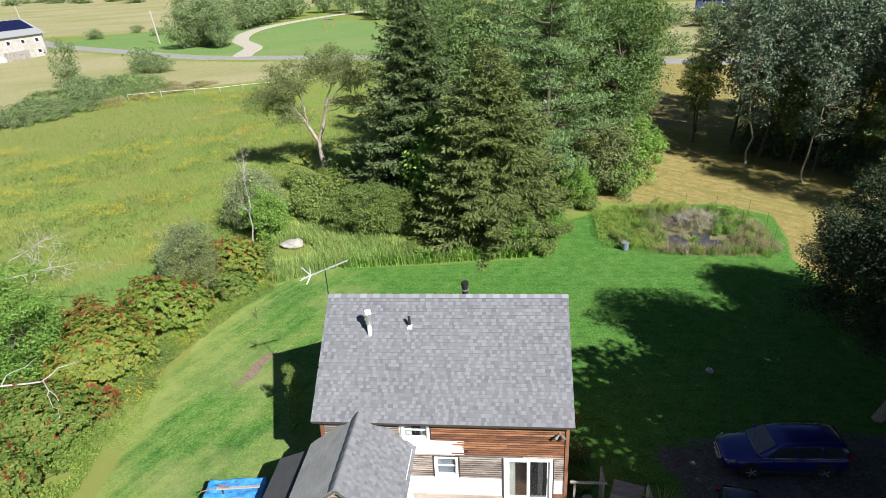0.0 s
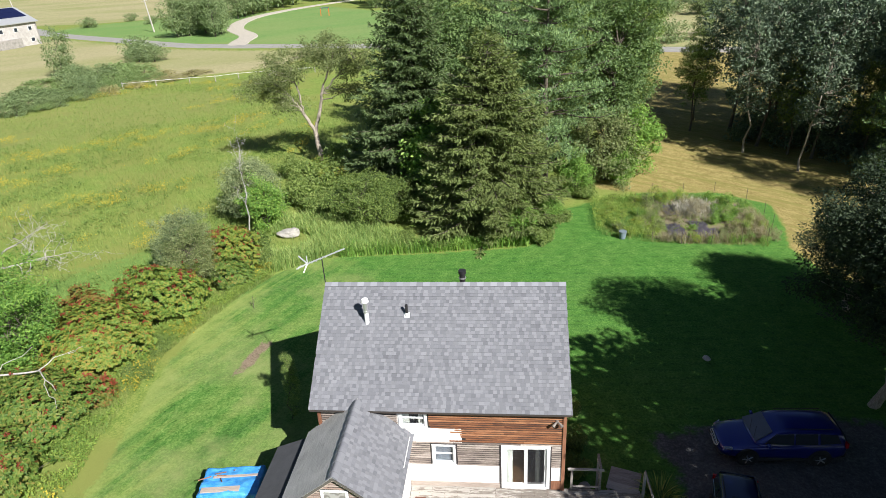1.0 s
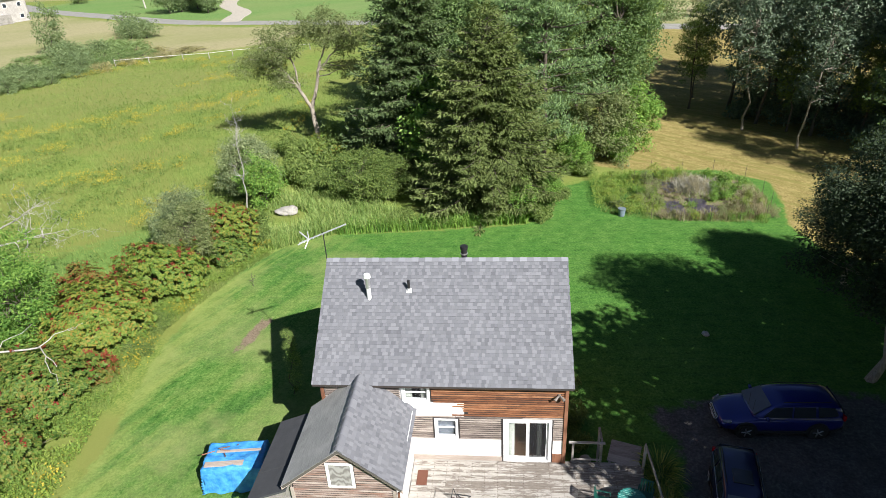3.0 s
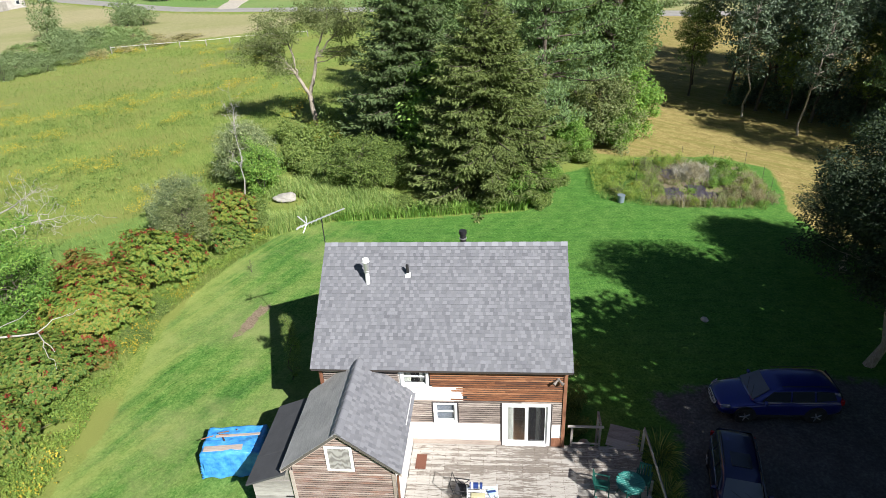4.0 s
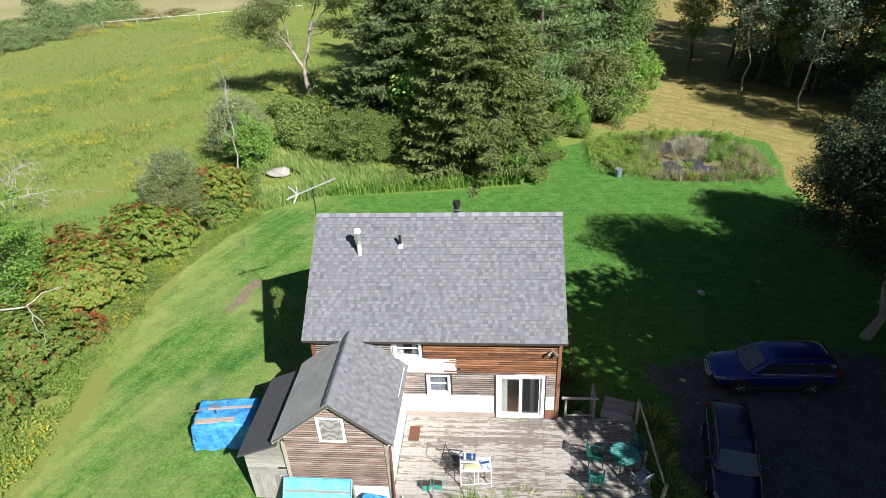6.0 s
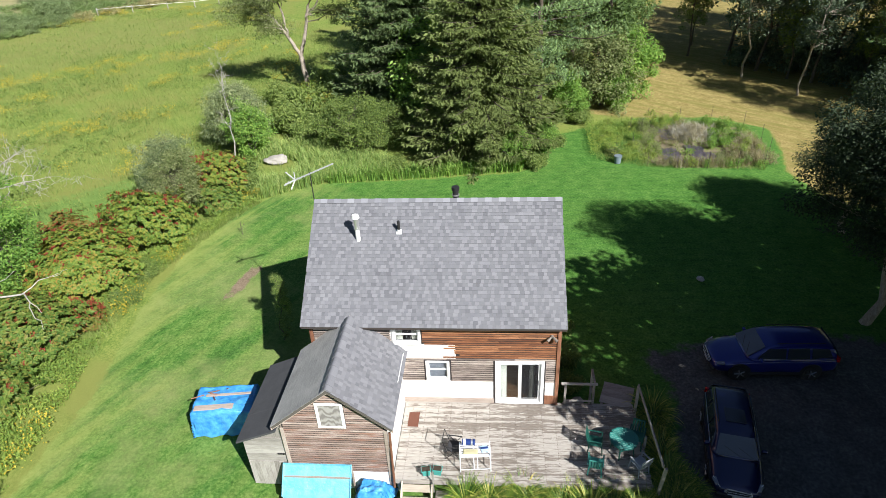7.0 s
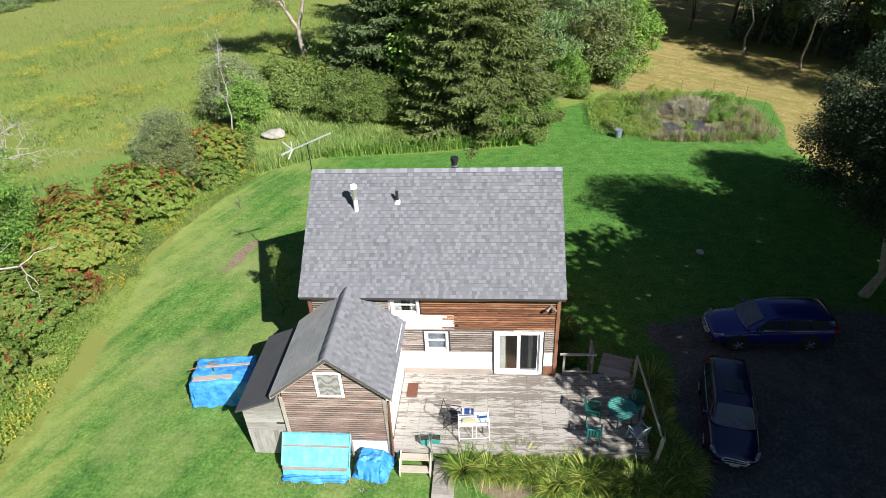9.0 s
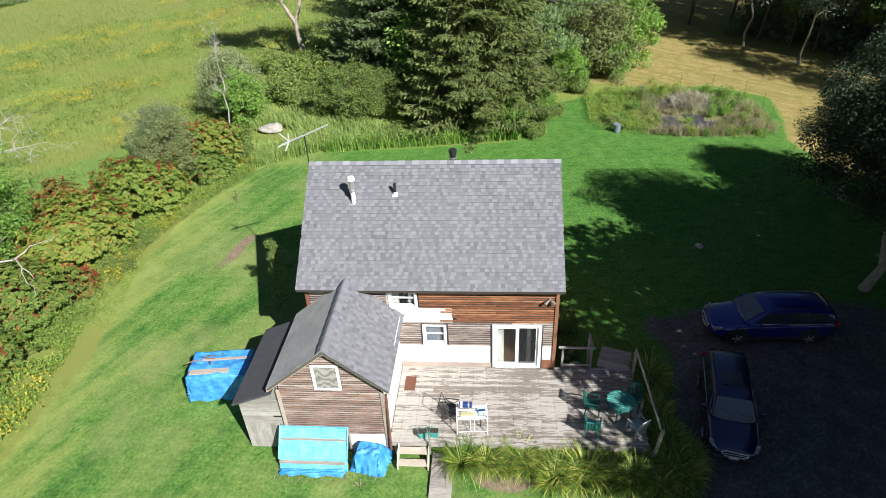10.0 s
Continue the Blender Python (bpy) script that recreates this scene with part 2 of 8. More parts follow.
def tubes(lines, k=6):
    """Tapered tubes along polylines: each line is a list of (x, y, z, radius)."""
    VV, FF, base = [], [], 0
    ang = np.arange(k) * 2 * np.pi / k
    for ln in lines:
        P = np.asarray(ln, float)
        T = unit(np.gradient(P[:, :3], axis=0))
        ref = np.where(np.abs(T[:, 2:3]) > 0.9, np.array([[1.0, 0, 0]]), np.array([[0, 0, 1.0]]))
        A = unit(np.cross(T, ref))
        B = np.cross(T, A)
        ring = P[:, None, :3] + P[:, None, 3:4] * (np.cos(ang)[None, :, None] * A[:, None] + np.sin(ang)[None, :, None] * B[:, None])
        VV.append(ring.reshape(-1, 3))
        n = len(P)
        i, j = np.meshgrid(np.arange(n - 1), np.arange(k), indexing="ij")
        f = np.stack([i * k + j, i * k + (j + 1) % k, (i + 1) * k + (j + 1) % k, (i + 1) * k + j], -1).reshape(-1, 4)
        FF.append(f + base)
        base += n * k
    return np.concatenate(VV), np.concatenate(FF)


def leaf_quads(c, d, n, L, W):
    """A pointed, slightly folded leaf at each place c, along d, its face towards n."""
    s = unit(np.cross(d, n))
    n = np.cross(s, d)
    L, W = np.asarray(L).reshape(-1, 1), np.asarray(W).reshape(-1, 1)
    mid = c + d * L * 0.48
    V = np.stack([c, mid + s * W * 0.5 + n * W * 0.16, c + d * L - n * W * 0.1, mid - s * W * 0.5 + n * W * 0.16], 1)
    F = np.arange(len(c) * 4).reshape(-1, 4)
    return V.reshape(-1, 3), F


def bent_line(rng, a, b, r0, r1, sag, n=6, wobble=0.06):
    a, b = np.asarray(a, float), np.asarray(b, float)
    t = np.linspace(0, 1, n)[:, None]
    P = a + (b - a) * t
    P[:, 2] += (sag * np.sin(np.pi * t))[:, 0]
    P[1:-1] += rng.normal(0, wobble * np.linalg.norm(b - a) / n * 2, (n - 2, 3))
    return np.concatenate([P, r0 + (r1 - r0) * t], 1)


def crown_leaves(rng, centres, radii, per, L, aspect=0.5, flat=0.7, droop=0.2):
    """Clumps of leaves round each centre, thicker on their outside."""
    C = np.repeat(centres, per, 0)
    R = np.repeat(radii, per)[:, None]
    u = unit(rng.normal(0, 1, (len(C), 3)))
    rad = rng.uniform(0.25, 1.0, (len(C), 1)) ** 0.6
    p = C + u * R * rad * np.array([1, 1, flat])
    nrm = unit(u * 0.7 + np.array([0, 0, 0.75]) + rng.normal(0, 0.45, u.shape))
    d = unit(np.cross(nrm, rng.normal(0, 1, u.shape)) + u * 0.4 - np.array([0, 0, droop]))
    l = L * rng.uniform(0.65, 1.35, len(C))
    return leaf_quads(p, d, nrm, l, l * aspect)


def crown_centres(rng, n, mid, rx, ry, rz, shell=0.55, lump=0.28):
    u = unit(rng.normal(0, 1, (n, 3)))
    r = rng.uniform(shell ** 3, 1, n) ** (1 / 3)
    off = rng.uniform(0, 100, 3)
    k = np.array([noise.noise(Vector(x * 1.7 + off)) for x in u])
    r = r * (1 + lump * 1.8 * k)
    return np.asarray(mid) + u * r[:, None] * np.array([rx, ry, rz])


def broadleaf(name, label, category, seed, h, trunk, mid, rx, rz, clumps, per, leaf, mat, bark=BARK, stems=1, lean=(0, 0), clump_r=0.75, flat=0.7, shell=0.5, aspect=0.5, group="", ry=None, extra=None, limbs=30, masses=None, bones=None):
    """A tree or shrub: tapered trunk or several stems, limbs to the clumps, and a crown of separate leaves."""
    rng = np.random.default_rng(seed)
    thing = root(name, label, category, group=group)
    C = crown_centres(rng, clumps, (lean[0], lean[1], mid), rx, ry or rx, rz, shell)
    if masses:
        share = np.array([m[6] for m in masses], float)
        count = np.maximum(3, (clumps * share / share.sum()).astype(int))
        C = np.concatenate([crown_centres(rng, k, m[:3], *m[3:6], shell) for k, m in zip(count, masses)])
        clumps = len(C)
    C[:, 2] = np.maximum(C[:, 2], 0.25)
    R = clump_r * rng.uniform(0.65, 1.3, clumps)
    lines = []
    for path in bones or ():
        P = np.asarray(path, float)
        t = np.linspace(0, len(P) - 1, 4 * len(P))
        lines.append(np.stack([np.interp(t, np.arange(len(P)), P[:, k]) for k in range(4)], 1))
        lines[-1][1:-1, :3] += rng.normal(0, 0.05, (len(t) - 2, 3))
    if bones:
        nodes = np.concatenate(lines)
        for c in C[:: max(1, clumps // limbs)]:
            d = np.linalg.norm(nodes[:, :3] - c, axis=1) + 20 * (nodes[:, 2] > c[2] - 0.3)
            b = nodes[int(np.argmin(d))]
            lines.append(bent_line(rng, b[:3], c, min(b[3] * 0.6, 0.06), 0.012, 0.1, 5, 0.10))
    for s in range(0 if bones else stems):
        a = rng.uniform(0, 2 * np.pi)
        foot = np.array([np.cos(a), np.sin(a), 0]) * (0 if stems == 1 else rng.uniform(0.1, 0.35) * rx * 0.5)
        foot[2] = -0.1
        top = np.array([lean[0], lean[1], mid + rz * 0.5]) + (0 if stems == 1 else 1) * rng.normal(0, 0.35, 3) * np.array([rx, rx, rz * 0.4])
        top[2] = max(top[2], 0.6)
        tl = bent_line(rng, foot, top, trunk, trunk * 0.22, 0, 8, 0.10)
        tl[0, 3] *= 1.25
        lines.append(tl)
        for c in C[s::stems * 3][: limbs]:
            k = int(np.clip(np.searchsorted(tl[:, 2], c[2] - 0.45 * np.hypot(c[0] - tl[4, 0], c[1] - tl[4, 1]) - 0.3), 2, 6))
            lines.append(bent_line(rng, tl[k, :3], c, tl[k, 3] * 0.55, max(0.012, trunk * 0.07), 0.12, 5, 0.10))
    V, F = tubes(lines, 6)
    np_part("trunk", V, F, bark, thing, smooth=True)
    V, F = crown_leaves(rng, C, R, per, leaf, aspect, flat)
    np_part("crown", V, F, mat, thing)
    if extra:
        m2, frac, per2, leaf2 = extra
        pick = C[rng.uniform(0, 1, clumps) < frac]
        if len(pick):
            V, F = crown_leaves(rng, pick + np.array([0, 0, 0.2]) * clump_r, np.full(len(pick), clump_r * 0.45), per2, leaf2, 0.45, 0.8)
            np_part("blossom", V, F, m2, thing)
    return thing


def conifer(name, label, seed, h, r, boughs, mat, droop=0.4, base=0.5, power=0.62, fringe=0.30, bark=BARK):
    """A spruce: boughs all round the stem that sink and lift at the tip, each a flat spray of side shoots hung with short needle tufts."""
    rng = np.random.default_rng(seed)
    thing = root(name, label, "tree", group="conifers")
    lines = [np.array([[0.03 * np.sin(i), 0.03 * np.cos(i * 2), h * i / 10 - 0.1, 0.017 * h * (1 - i / 10.3)] for i in range(11)])]
    cc, dd, nn, LL, WW = [], [], [], [], []
    up = np.array([0, 0, 1.0])
    for b in range(boughs):
        f = 1 - (1 - (b + rng.uniform(-0.4, 0.4)) / boughs) ** 0.72
        f = float(np.clip(f, 0, 0.99))
        az = b * 2.399963 + rng.normal(0, 0.35)
        ln = r * (1 - f) ** power * rng.uniform(0.62, 1.12) + 0.2
        if f < 0.05:
            ln *= 0.85
        z0 = base + (h - base) * f
        n = max(5, int(ln / 0.21))
        t = np.linspace(0.0, 1.0, n)
        sink = droop * (1 - 0.9 * f) * rng.uniform(0.6, 1.3)
        zz = z0 + ln * ((0.12 + 0.22 * f) * t - sink * t ** 1.7 + 0.55 * sink * t ** 4)
        swing = rng.normal(0, 0.12) * ln * t ** 2
        P = np.stack([np.cos(az) * ln * t - np.sin(az) * swing, np.sin(az) * ln * t + np.cos(az) * swing, np.maximum(zz, 0.12)], 1)
        k = max(1, n // 5)
        if ln > 1.0:
            lines.append(np.concatenate([P[::k], np.linspace(0.022 + 0.010 * ln, 0.008, len(P[::k]))[:, None]], 1))
        D = unit(np.gradient(P, axis=0))
        S = unit(np.cross(D, up))
        for side in (-1, 1):
            i = np.arange(max(1, int(n * 0.16)), n)
            reach = np.minimum(0.95, 0.30 * ln * (1.02 - t[i]) + 0.22) * rng.uniform(0.7, 1.2, len(i))
            ang = rng.normal(0.95, 0.16, len(i))[:, None]
            d = unit(D[i] * np.cos(ang) + side * S[i] * np.sin(ang) + rng.normal(0, 0.10, (len(i), 3)) + up * rng.normal(-0.10, 0.12, (len(i), 1)))
            m = np.maximum(2, (reach / 0.16).astype(int))
            q = np.repeat(np.arange(len(i)), m)
            s = (np.arange(len(q)) - np.repeat(np.cumsum(m) - m, m) + rng.uniform(0, 0.6, len(q))) / m[q]
            at = P[i][q] + d[q] * (s * reach[q])[:, None] - up * (0.22 * reach[q] * s ** 2)[:, None]
            for hang in (0.05, 0.55):
                cc.append(at + rng.normal(0, 0.03, at.shape))
                dd.append(unit(d[q] * 0.8 + D[i][q] * 0.45 - up * hang + rng.normal(0, 0.30, at.shape)))
                nn.append(unit(up * 0.9 + S[i][q] * side * 0.3 + rng.normal(0, 0.35, at.shape)))
                l = fringe * rng.uniform(0.7, 1.3, len(q))
                LL.append(l)
                WW.append(l * 0.36)
        tip = 5
        cc.append(np.repeat(P[-1:], tip, 0))
        dd.append(unit(D[-1:] + rng.normal(0, 0.4, (tip, 3)) + up * 0.25))
        nn.append(unit(up + rng.normal(0, 0.4, (tip, 3))))
        LL.append(fringe * rng.uniform(0.8, 1.4, tip))
        WW.append(fringe * 0.34 * np.ones(tip))
    V, F = tubes(lines, 5)
    np_part("trunk", V, F, bark, thing, smooth=True)
    V, F = leaf_quads(np.concatenate(cc), np.concatenate(dd), np.concatenate(nn), np.concatenate(LL), np.concatenate(WW))
    np_part("crown", V, F, mat, thing)
    return thing


def sumac_dome(name, label, seed, rx, ry, h, mat, red=0.06, frond=0.19, whorls=1.9, group="hedgerow shrubs"):
    """A sumac thicket: thin stems under a lumpy dome of leaf whorls, each a ring of arching fronds, some with red seed heads."""
    rng = np.random.default_rng(seed)
    thing = root(name, label, "bush", group=group)
    n = int(150 * rx * ry * whorls)
    u = rng.normal(0, 1, (n, 3))
    u[:, 2] = np.abs(u[:, 2]) * 1.1 - 0.25
    u = unit(u)
    off = rng.uniform(0, 90, 3)
    k = np.array([noise.noise(Vector(p * 2.0 + off)) + 0.8 * noise.noise(Vector(p * 5.5 + off)) for p in u])
    depth = np.where(rng.uniform(0, 1, n) < 0.72, rng.uniform(0.93, 1.03, n), rng.uniform(0.55, 0.9, n))
    C = u * (1 + 0.34 * k)[:, None] * depth[:, None] * np.array([rx, ry, h * 0.62]) + np.array([0, 0, h * 0.38])
    keep = C[:, 2] > 0.15
    C, u = C[keep], u[keep]
    n = len(C)
    per = 9
    A = unit(u * np.array([0.8, 0.8, 0.6]) + np.array([0, 0, 0.75]) + rng.normal(0, 0.2, (n, 3)))
    X = unit(np.cross(A, rng.normal(0, 1, (n, 3))))
    Y = np.cross(A, X)
    th = (np.arange(per)[None] * 2 * np.pi / per + rng.uniform(0, 6.28, (n, 1)) + rng.normal(0, 0.2, (n, per)))[..., None]
    d = unit(np.cos(th) * X[:, None] + np.sin(th) * Y[:, None] + A[:, None] * rng.uniform(-0.1, 0.5, (n, per, 1)) - np.array([0, 0, 0.15])).reshape(-1, 3)
    nn = unit(np.repeat(A, per, 0) + rng.normal(0, 0.25, d.shape))
    l = frond * rng.uniform(0.7, 1.25, len(d))
    V, F = leaf_quads(np.repeat(C, per, 0), d, nn, l, l * 0.55)
    np_part("crown", V, F, mat, thing)
    stems = C[rng.choice(n, min(n, 26), replace=False)]
    V, F = tubes([bent_line(rng, (c[0] * 0.45, c[1] * 0.45, -0.1), c, 0.035, 0.012, 0.1, 5, 0.08) for c in stems], 5)
    np_part("trunk", V, F, BARK, thing, smooth=True)
    heads = C[(rng.uniform(0, 1, n) < red) & (u[:, 2] > 0.0)]
    if len(heads):
        m = 12
        q = np.repeat(heads, m, 0) + rng.normal(0, 0.05, (len(heads) * m, 3)) + np.array([0, 0, 0.10])
        V, F = leaf_quads(q, unit(rng.normal(0, 0.6, q.shape) + np.array([0, 0, 0.7])), unit(rng.normal(0, 1, q.shape) + np.array([0, -0.3, 0.7])), np.full(len(q), 0.12), np.full(len(q), 0.07))
        np_part("red_fruit", V, F, LEAF_RED, thing)["kind"] = "stuff"
    return thing


def soft_pine(name, label, seed, h, r, levels, base, mat, bark=BARK):
    """A pine: whorls of limbs, each carrying flat plates of upright needle tufts."""
    rng = np.random.default_rng(seed)
    thing = root(name, label, "tree", group="conifers")
    lines = [np.array([[0.05 * np.sin(i), 0.05 * np.cos(i * 2), h * i / 10 - 0.1, 0.016 * h * (1 - i / 10.4)] for i in range(11)])]
    C, R = [], []
    for lv in range(levels):
        f = lv / levels
        z = base + (h - base) * f
        for b in range(6 if f < 0.8 else 4):
            az = rng.uniform(0, 2 * np.pi)
            ln = r * (1 - f) ** 0.6 * rng.uniform(0.55, 1.15) + 0.3
            tip = np.array([np.cos(az) * ln, np.sin(az) * ln, z + ln * (0.02 + 0.5 * f) + rng.normal(0, 0.25)])
            lines.append(bent_line(rng, (0, 0, z), tip, 0.03 + 0.012 * ln, 0.012, -0.05 * ln, 5, 0.05))
            side = np.array([-np.sin(az), np.cos(az), 0])
            for k in np.arange(0.4, 1.01, 0.2):
                for s in ((-1, 0, 1) if ln > 2.2 and k < 0.95 else (0,)):
                    C.append(np.array([0, 0, z]) * (1 - k) + tip * k + side * s * ln * 0.22 * rng.uniform(0.6, 1.2) + rng.normal(0, 0.12, 3))
                    R.append(rng.uniform(0.5, 0.85) * (0.75 + 0.25 * (1 - f)))
    V, F = tubes(lines, 5)
    np_part("trunk", V, F, bark, thing, smooth=True)
    V, F = crown_leaves(rng, np.array(C), np.array(R), 34, 0.32, 0.26, 0.42, -0.7)
    np_part("crown", V, F, mat, thing)
    return thing


def place(ob, x, y, z=0.0, rz=0.0, s=1.0):
    ob.matrix_basis = pose(x, y, z, 0, 0, rz) @ Matrix.Diagonal((s, s, s, 1))
    return ob


def again(ob, x, y, rz, s=1.0, sz=None, z=0.0):
    return copy_thing(ob, pose(x, y, z, 0, 0, rz) @ Matrix.Diagonal((s / ob.scale[0], s / ob.scale[0], (sz or s) / ob.scale[2], 1)))


# ---- ground ----
LAWN = [(-15.0, -60), (-15.2, -4.5), (-15.3, -2.2), (-15.1, 0.6), (-15.5, 3.6), (-16.0, 6.7), (-16.0, 9.8), (-15.9, 13.5), (-15.3, 16.2), (-14.4, 18.2), (-10.8, 21.3), (-3.3, 21.8), (3.9, 22.8), (6.9, 29.9), (10.5, 31.8), (13.9, 33.3), (20, 33), (23.2, 30.3), (22.6, 26), (21.6, 22.5), (22.5, 18), (40, 10), (40, -60)]
HAY = [(10, 34.5), (13.9, 33.3), (20, 33), (23.2, 30.3), (22.6, 26), (21.6, 22.5), (22.5, 18), (40, 10), (130, 40), (120, 103), (30, 107), (8, 118), (14, 60)]
GRAVEL = [(8.6, 3.9), (9.4, 1.0), (8.3, -2), (8.2, -8), (9, -40), (22, -40), (20, -4), (26, 3.5), (16, 5.4)]
FARHAY = [(-84, 92), (-62, 97), (-44, 105), (-38, 128), (-62, 132), (-83, 140), (-112, 158), (-150, 183), (-220, 215), (-170, 60), (-78, 62), (-73, 76)]
FARHAY_B = [(-300, 235), (-150, 225), (-112, 262), (-108, 330), (-90, 700), (-600, 700)]
FARHAY_C = [(24, 116), (60, 106), (130, 92), (150, 260), (64, 260), (24, 190)]
FARGREEN = [(-165, 200), (-112, 167), (-84, 150), (-48, 139), (10, 125), (10, 200), (-45, 225), (-76, 262), (-100, 236), (-150, 228)]
EARTH = [(1.3, -4.2), (1.7, -4.8), (3.1, -4.95), (3.8, -4.5), (3.2, -3.8), (1.5, -3.7)]
SCAR = [(-12.2, 7.3), (-11.85, 9.3), (-11.4, 11.4), (-10.8, 10.6), (-11.2, 8.5), (-11.8, 7.4)]
GREENBAND = [(-26, 13), (-31, 11), (-32, 15), (-26, 21.5), (-22, 26), (-19.5, 24), (-22, 19)]
DUN = [(-78, 60), (-56, 50), (-44, 62), (-38, 74), (-46, 84), (-64, 84), (-72, 70), (-90, 62)]
GARDEN = [(12.6, 24.2), (15.3, 23.3), (19.6, 23.2), (21.2, 26), (21.4, 30.6), (19, 32), (14.4, 31.8), (12.4, 29)]

LUSH = [(-11, 22), (-8, 16.5), (-5.5, 9), (2, 8), (5, -3), (8, -6), (40, -10), (40, 40), (-11, 40)]


def sd_poly(P, poly):
    """Signed distance of points from a closed outline, positive inside."""
    Q = np.asarray(poly, float)
    best = np.full(len(P), 1e9)
    inside = np.zeros(len(P), bool)
    for i in range(len(Q)):
        a, b = Q[i - 1], Q[i]
        e = b - a
        w = P - a
        t = np.clip((w @ e) / (e @ e), 0, 1)
        best = np.minimum(best, np.linalg.norm(w - t[:, None] * e, axis=1))
        c = ((a[1] > P[:, 1]) != (b[1] > P[:, 1]))
        xx = a[0] + (P[:, 1] - a[1]) * e[0] / (e[1] if abs(e[1]) > 1e-9 else 1e-9)
        inside ^= c & (P[:, 0] < xx)
    return np.where(inside, best, -best)


def axis_lines(lo, hi, step, far):
    a = list(np.arange(lo, hi + step / 2, step))
    s = step
    while a[-1] < far:
        s = min(s * 1.12, 400)
        a.append(a[-1] + s)
    s = step
    while a[0] > -far:
        s = min(s * 1.12, 400)
        a.insert(0, a[0] - s)
    return np.array(a)


def ground_material():
    m, nt, b = mat_new("ground_cover")
    pos = coords(nt, world_space=True)
    fine = tex_noise(nt, pos, 38.0, 5, 0.8)
    mid = tex_noise(nt, pos, 1.3, 5, 0.65)
    wide = tex_noise(nt, pos, 0.16, 4, 0.6)
    streak = tex_noise(nt, coords(nt, (0.18, 1.0, 1), True, turn=64), 0.8, 7, 0.62)
    arc = tex_noise(nt, coords(nt, (0.22, 2.6, 1), True, turn=-42), 0.7, 6, 0.65)

    def zone(attr, width):
        a = nt.nodes.new("ShaderNodeAttribute")
        a.attribute_name = attr
        d = maths(nt, "ADD", a.outputs["Fac"], maths(nt, "MULTIPLY_ADD", mid, 2.4 * width, -1.2 * width))
        d = maths(nt, "ADD", d, maths(nt, "MULTIPLY_ADD", fine, 1.2 * width, -0.6 * width))
        r = nt.nodes.new("ShaderNodeMapRange")
        r.inputs["From Min"].default_value, r.inputs["From Max"].default_value = -0.25 * width, 0.25 * width
        nt.links.new(d, r.inputs[0])
        return r.outputs[0]

    tuft = tex_noise(nt, pos, 8.0, 4, 0.7)
    f = maths(nt, "MULTIPLY_ADD", fine, 0.34, maths(nt, "MULTIPLY_ADD", tuft, 0.42, maths(nt, "MULTIPLY", mid, 0.24)))
    meadow = ramp(nt, f, [(0.38, (0.07, 0.13, 0.022)), (0.5, (0.165, 0.235, 0.05)), (0.62, (0.31, 0.33, 0.10))])
    meadow = mixc(nt, ramp(nt, wide, [(0.42, (0, 0, 0)), (0.62, (1, 1, 1))]), meadow, mixc(nt, fine, (0.13, 0.17, 0.038), (0.28, 0.29, 0.085)))
    meadow = mixc(nt, maths(nt, "MULTIPLY", zone("greenband", 2.5), 0.75), meadow, ramp(nt, f, [(0.38, (0.06, 0.15, 0.03)), (0.62, (0.19, 0.31, 0.08))]))
    meadow = mixc(nt, maths(nt, "MULTIPLY", zone("dun", 9.0), 0.5), meadow, ramp(nt, f, [(0.38, (0.13, 0.155, 0.045)), (0.62, (0.27, 0.275, 0.095))]))
    lawn = ramp(nt, f, [(0.40, (0.030, 0.082, 0.016)), (0.5, (0.078, 0.185, 0.034)), (0.60, (0.175, 0.295, 0.072))])
    lawn = mixc(nt, ramp(nt, streak, [(0.42, (0, 0, 0)), (0.66, (0.85, 0.85, 0.85))]), lawn, ramp(nt, f, [(0.4, (0.10, 0.17, 0.034)), (0.6, (0.26, 0.34, 0.10))]))
    lawn = mixc(nt, ramp(nt, streak, [(0.32, (0.8, 0.8, 0.8)), (0.45, (0, 0, 0))]), lawn, ramp(nt, f, [(0.4, (0.02, 0.07, 0.012)), (0.6, (0.09, 0.19, 0.05))]))
    wave = node(nt, "ShaderNodeTexWave", Scale=0.55, Distortion=2.5, Detail=3.0)
    wave.bands_direction = "Y"
    nt.links.new(pos, wave.inputs["Vector"])
    lawn = mixc(nt, maths(nt, "MULTIPLY", wave.outputs["Fac"], 0.22), lawn, (0.05, 0.15, 0.025))
    lushness = nt.nodes.new("ShaderNodeAttribute")
    lushness.attribute_name = "lush"
    lush = maths(nt, "ADD", maths(nt, "MULTIPLY", lushness.outputs["Fac"], 0.16), maths(nt, "MULTIPLY_ADD", tex_noise(nt, pos, 0.3, 5, 0.6), 1.6, -0.5))
    lush = ramp(nt, lush, [(0.1, (0, 0, 0)), (0.75, (1, 1, 1))])
    thick = ramp(nt, f, [(0.40, (0.018, 0.070, 0.014)), (0.5, (0.055, 0.160, 0.030)), (0.60, (0.13, 0.265, 0.058))])
    thick = mixc(nt, maths(nt, "MULTIPLY", wave.outputs["Fac"], 0.3), thick, (0.09, 0.22, 0.03))
    worn = mixc(nt, fine, (0.18, 0.23, 0.07), (0.32, 0.33, 0.14))
    lawn = mixc(nt, ramp(nt, tex_noise(nt, pos, 0.2, 8, 0.68), [(0.47, (0, 0, 0)), (0.68, (0.75, 0.75, 0.75))]), lawn, worn)
    rim = nt.nodes.new("ShaderNodeAttribute")
    rim.attribute_name = "lawn"
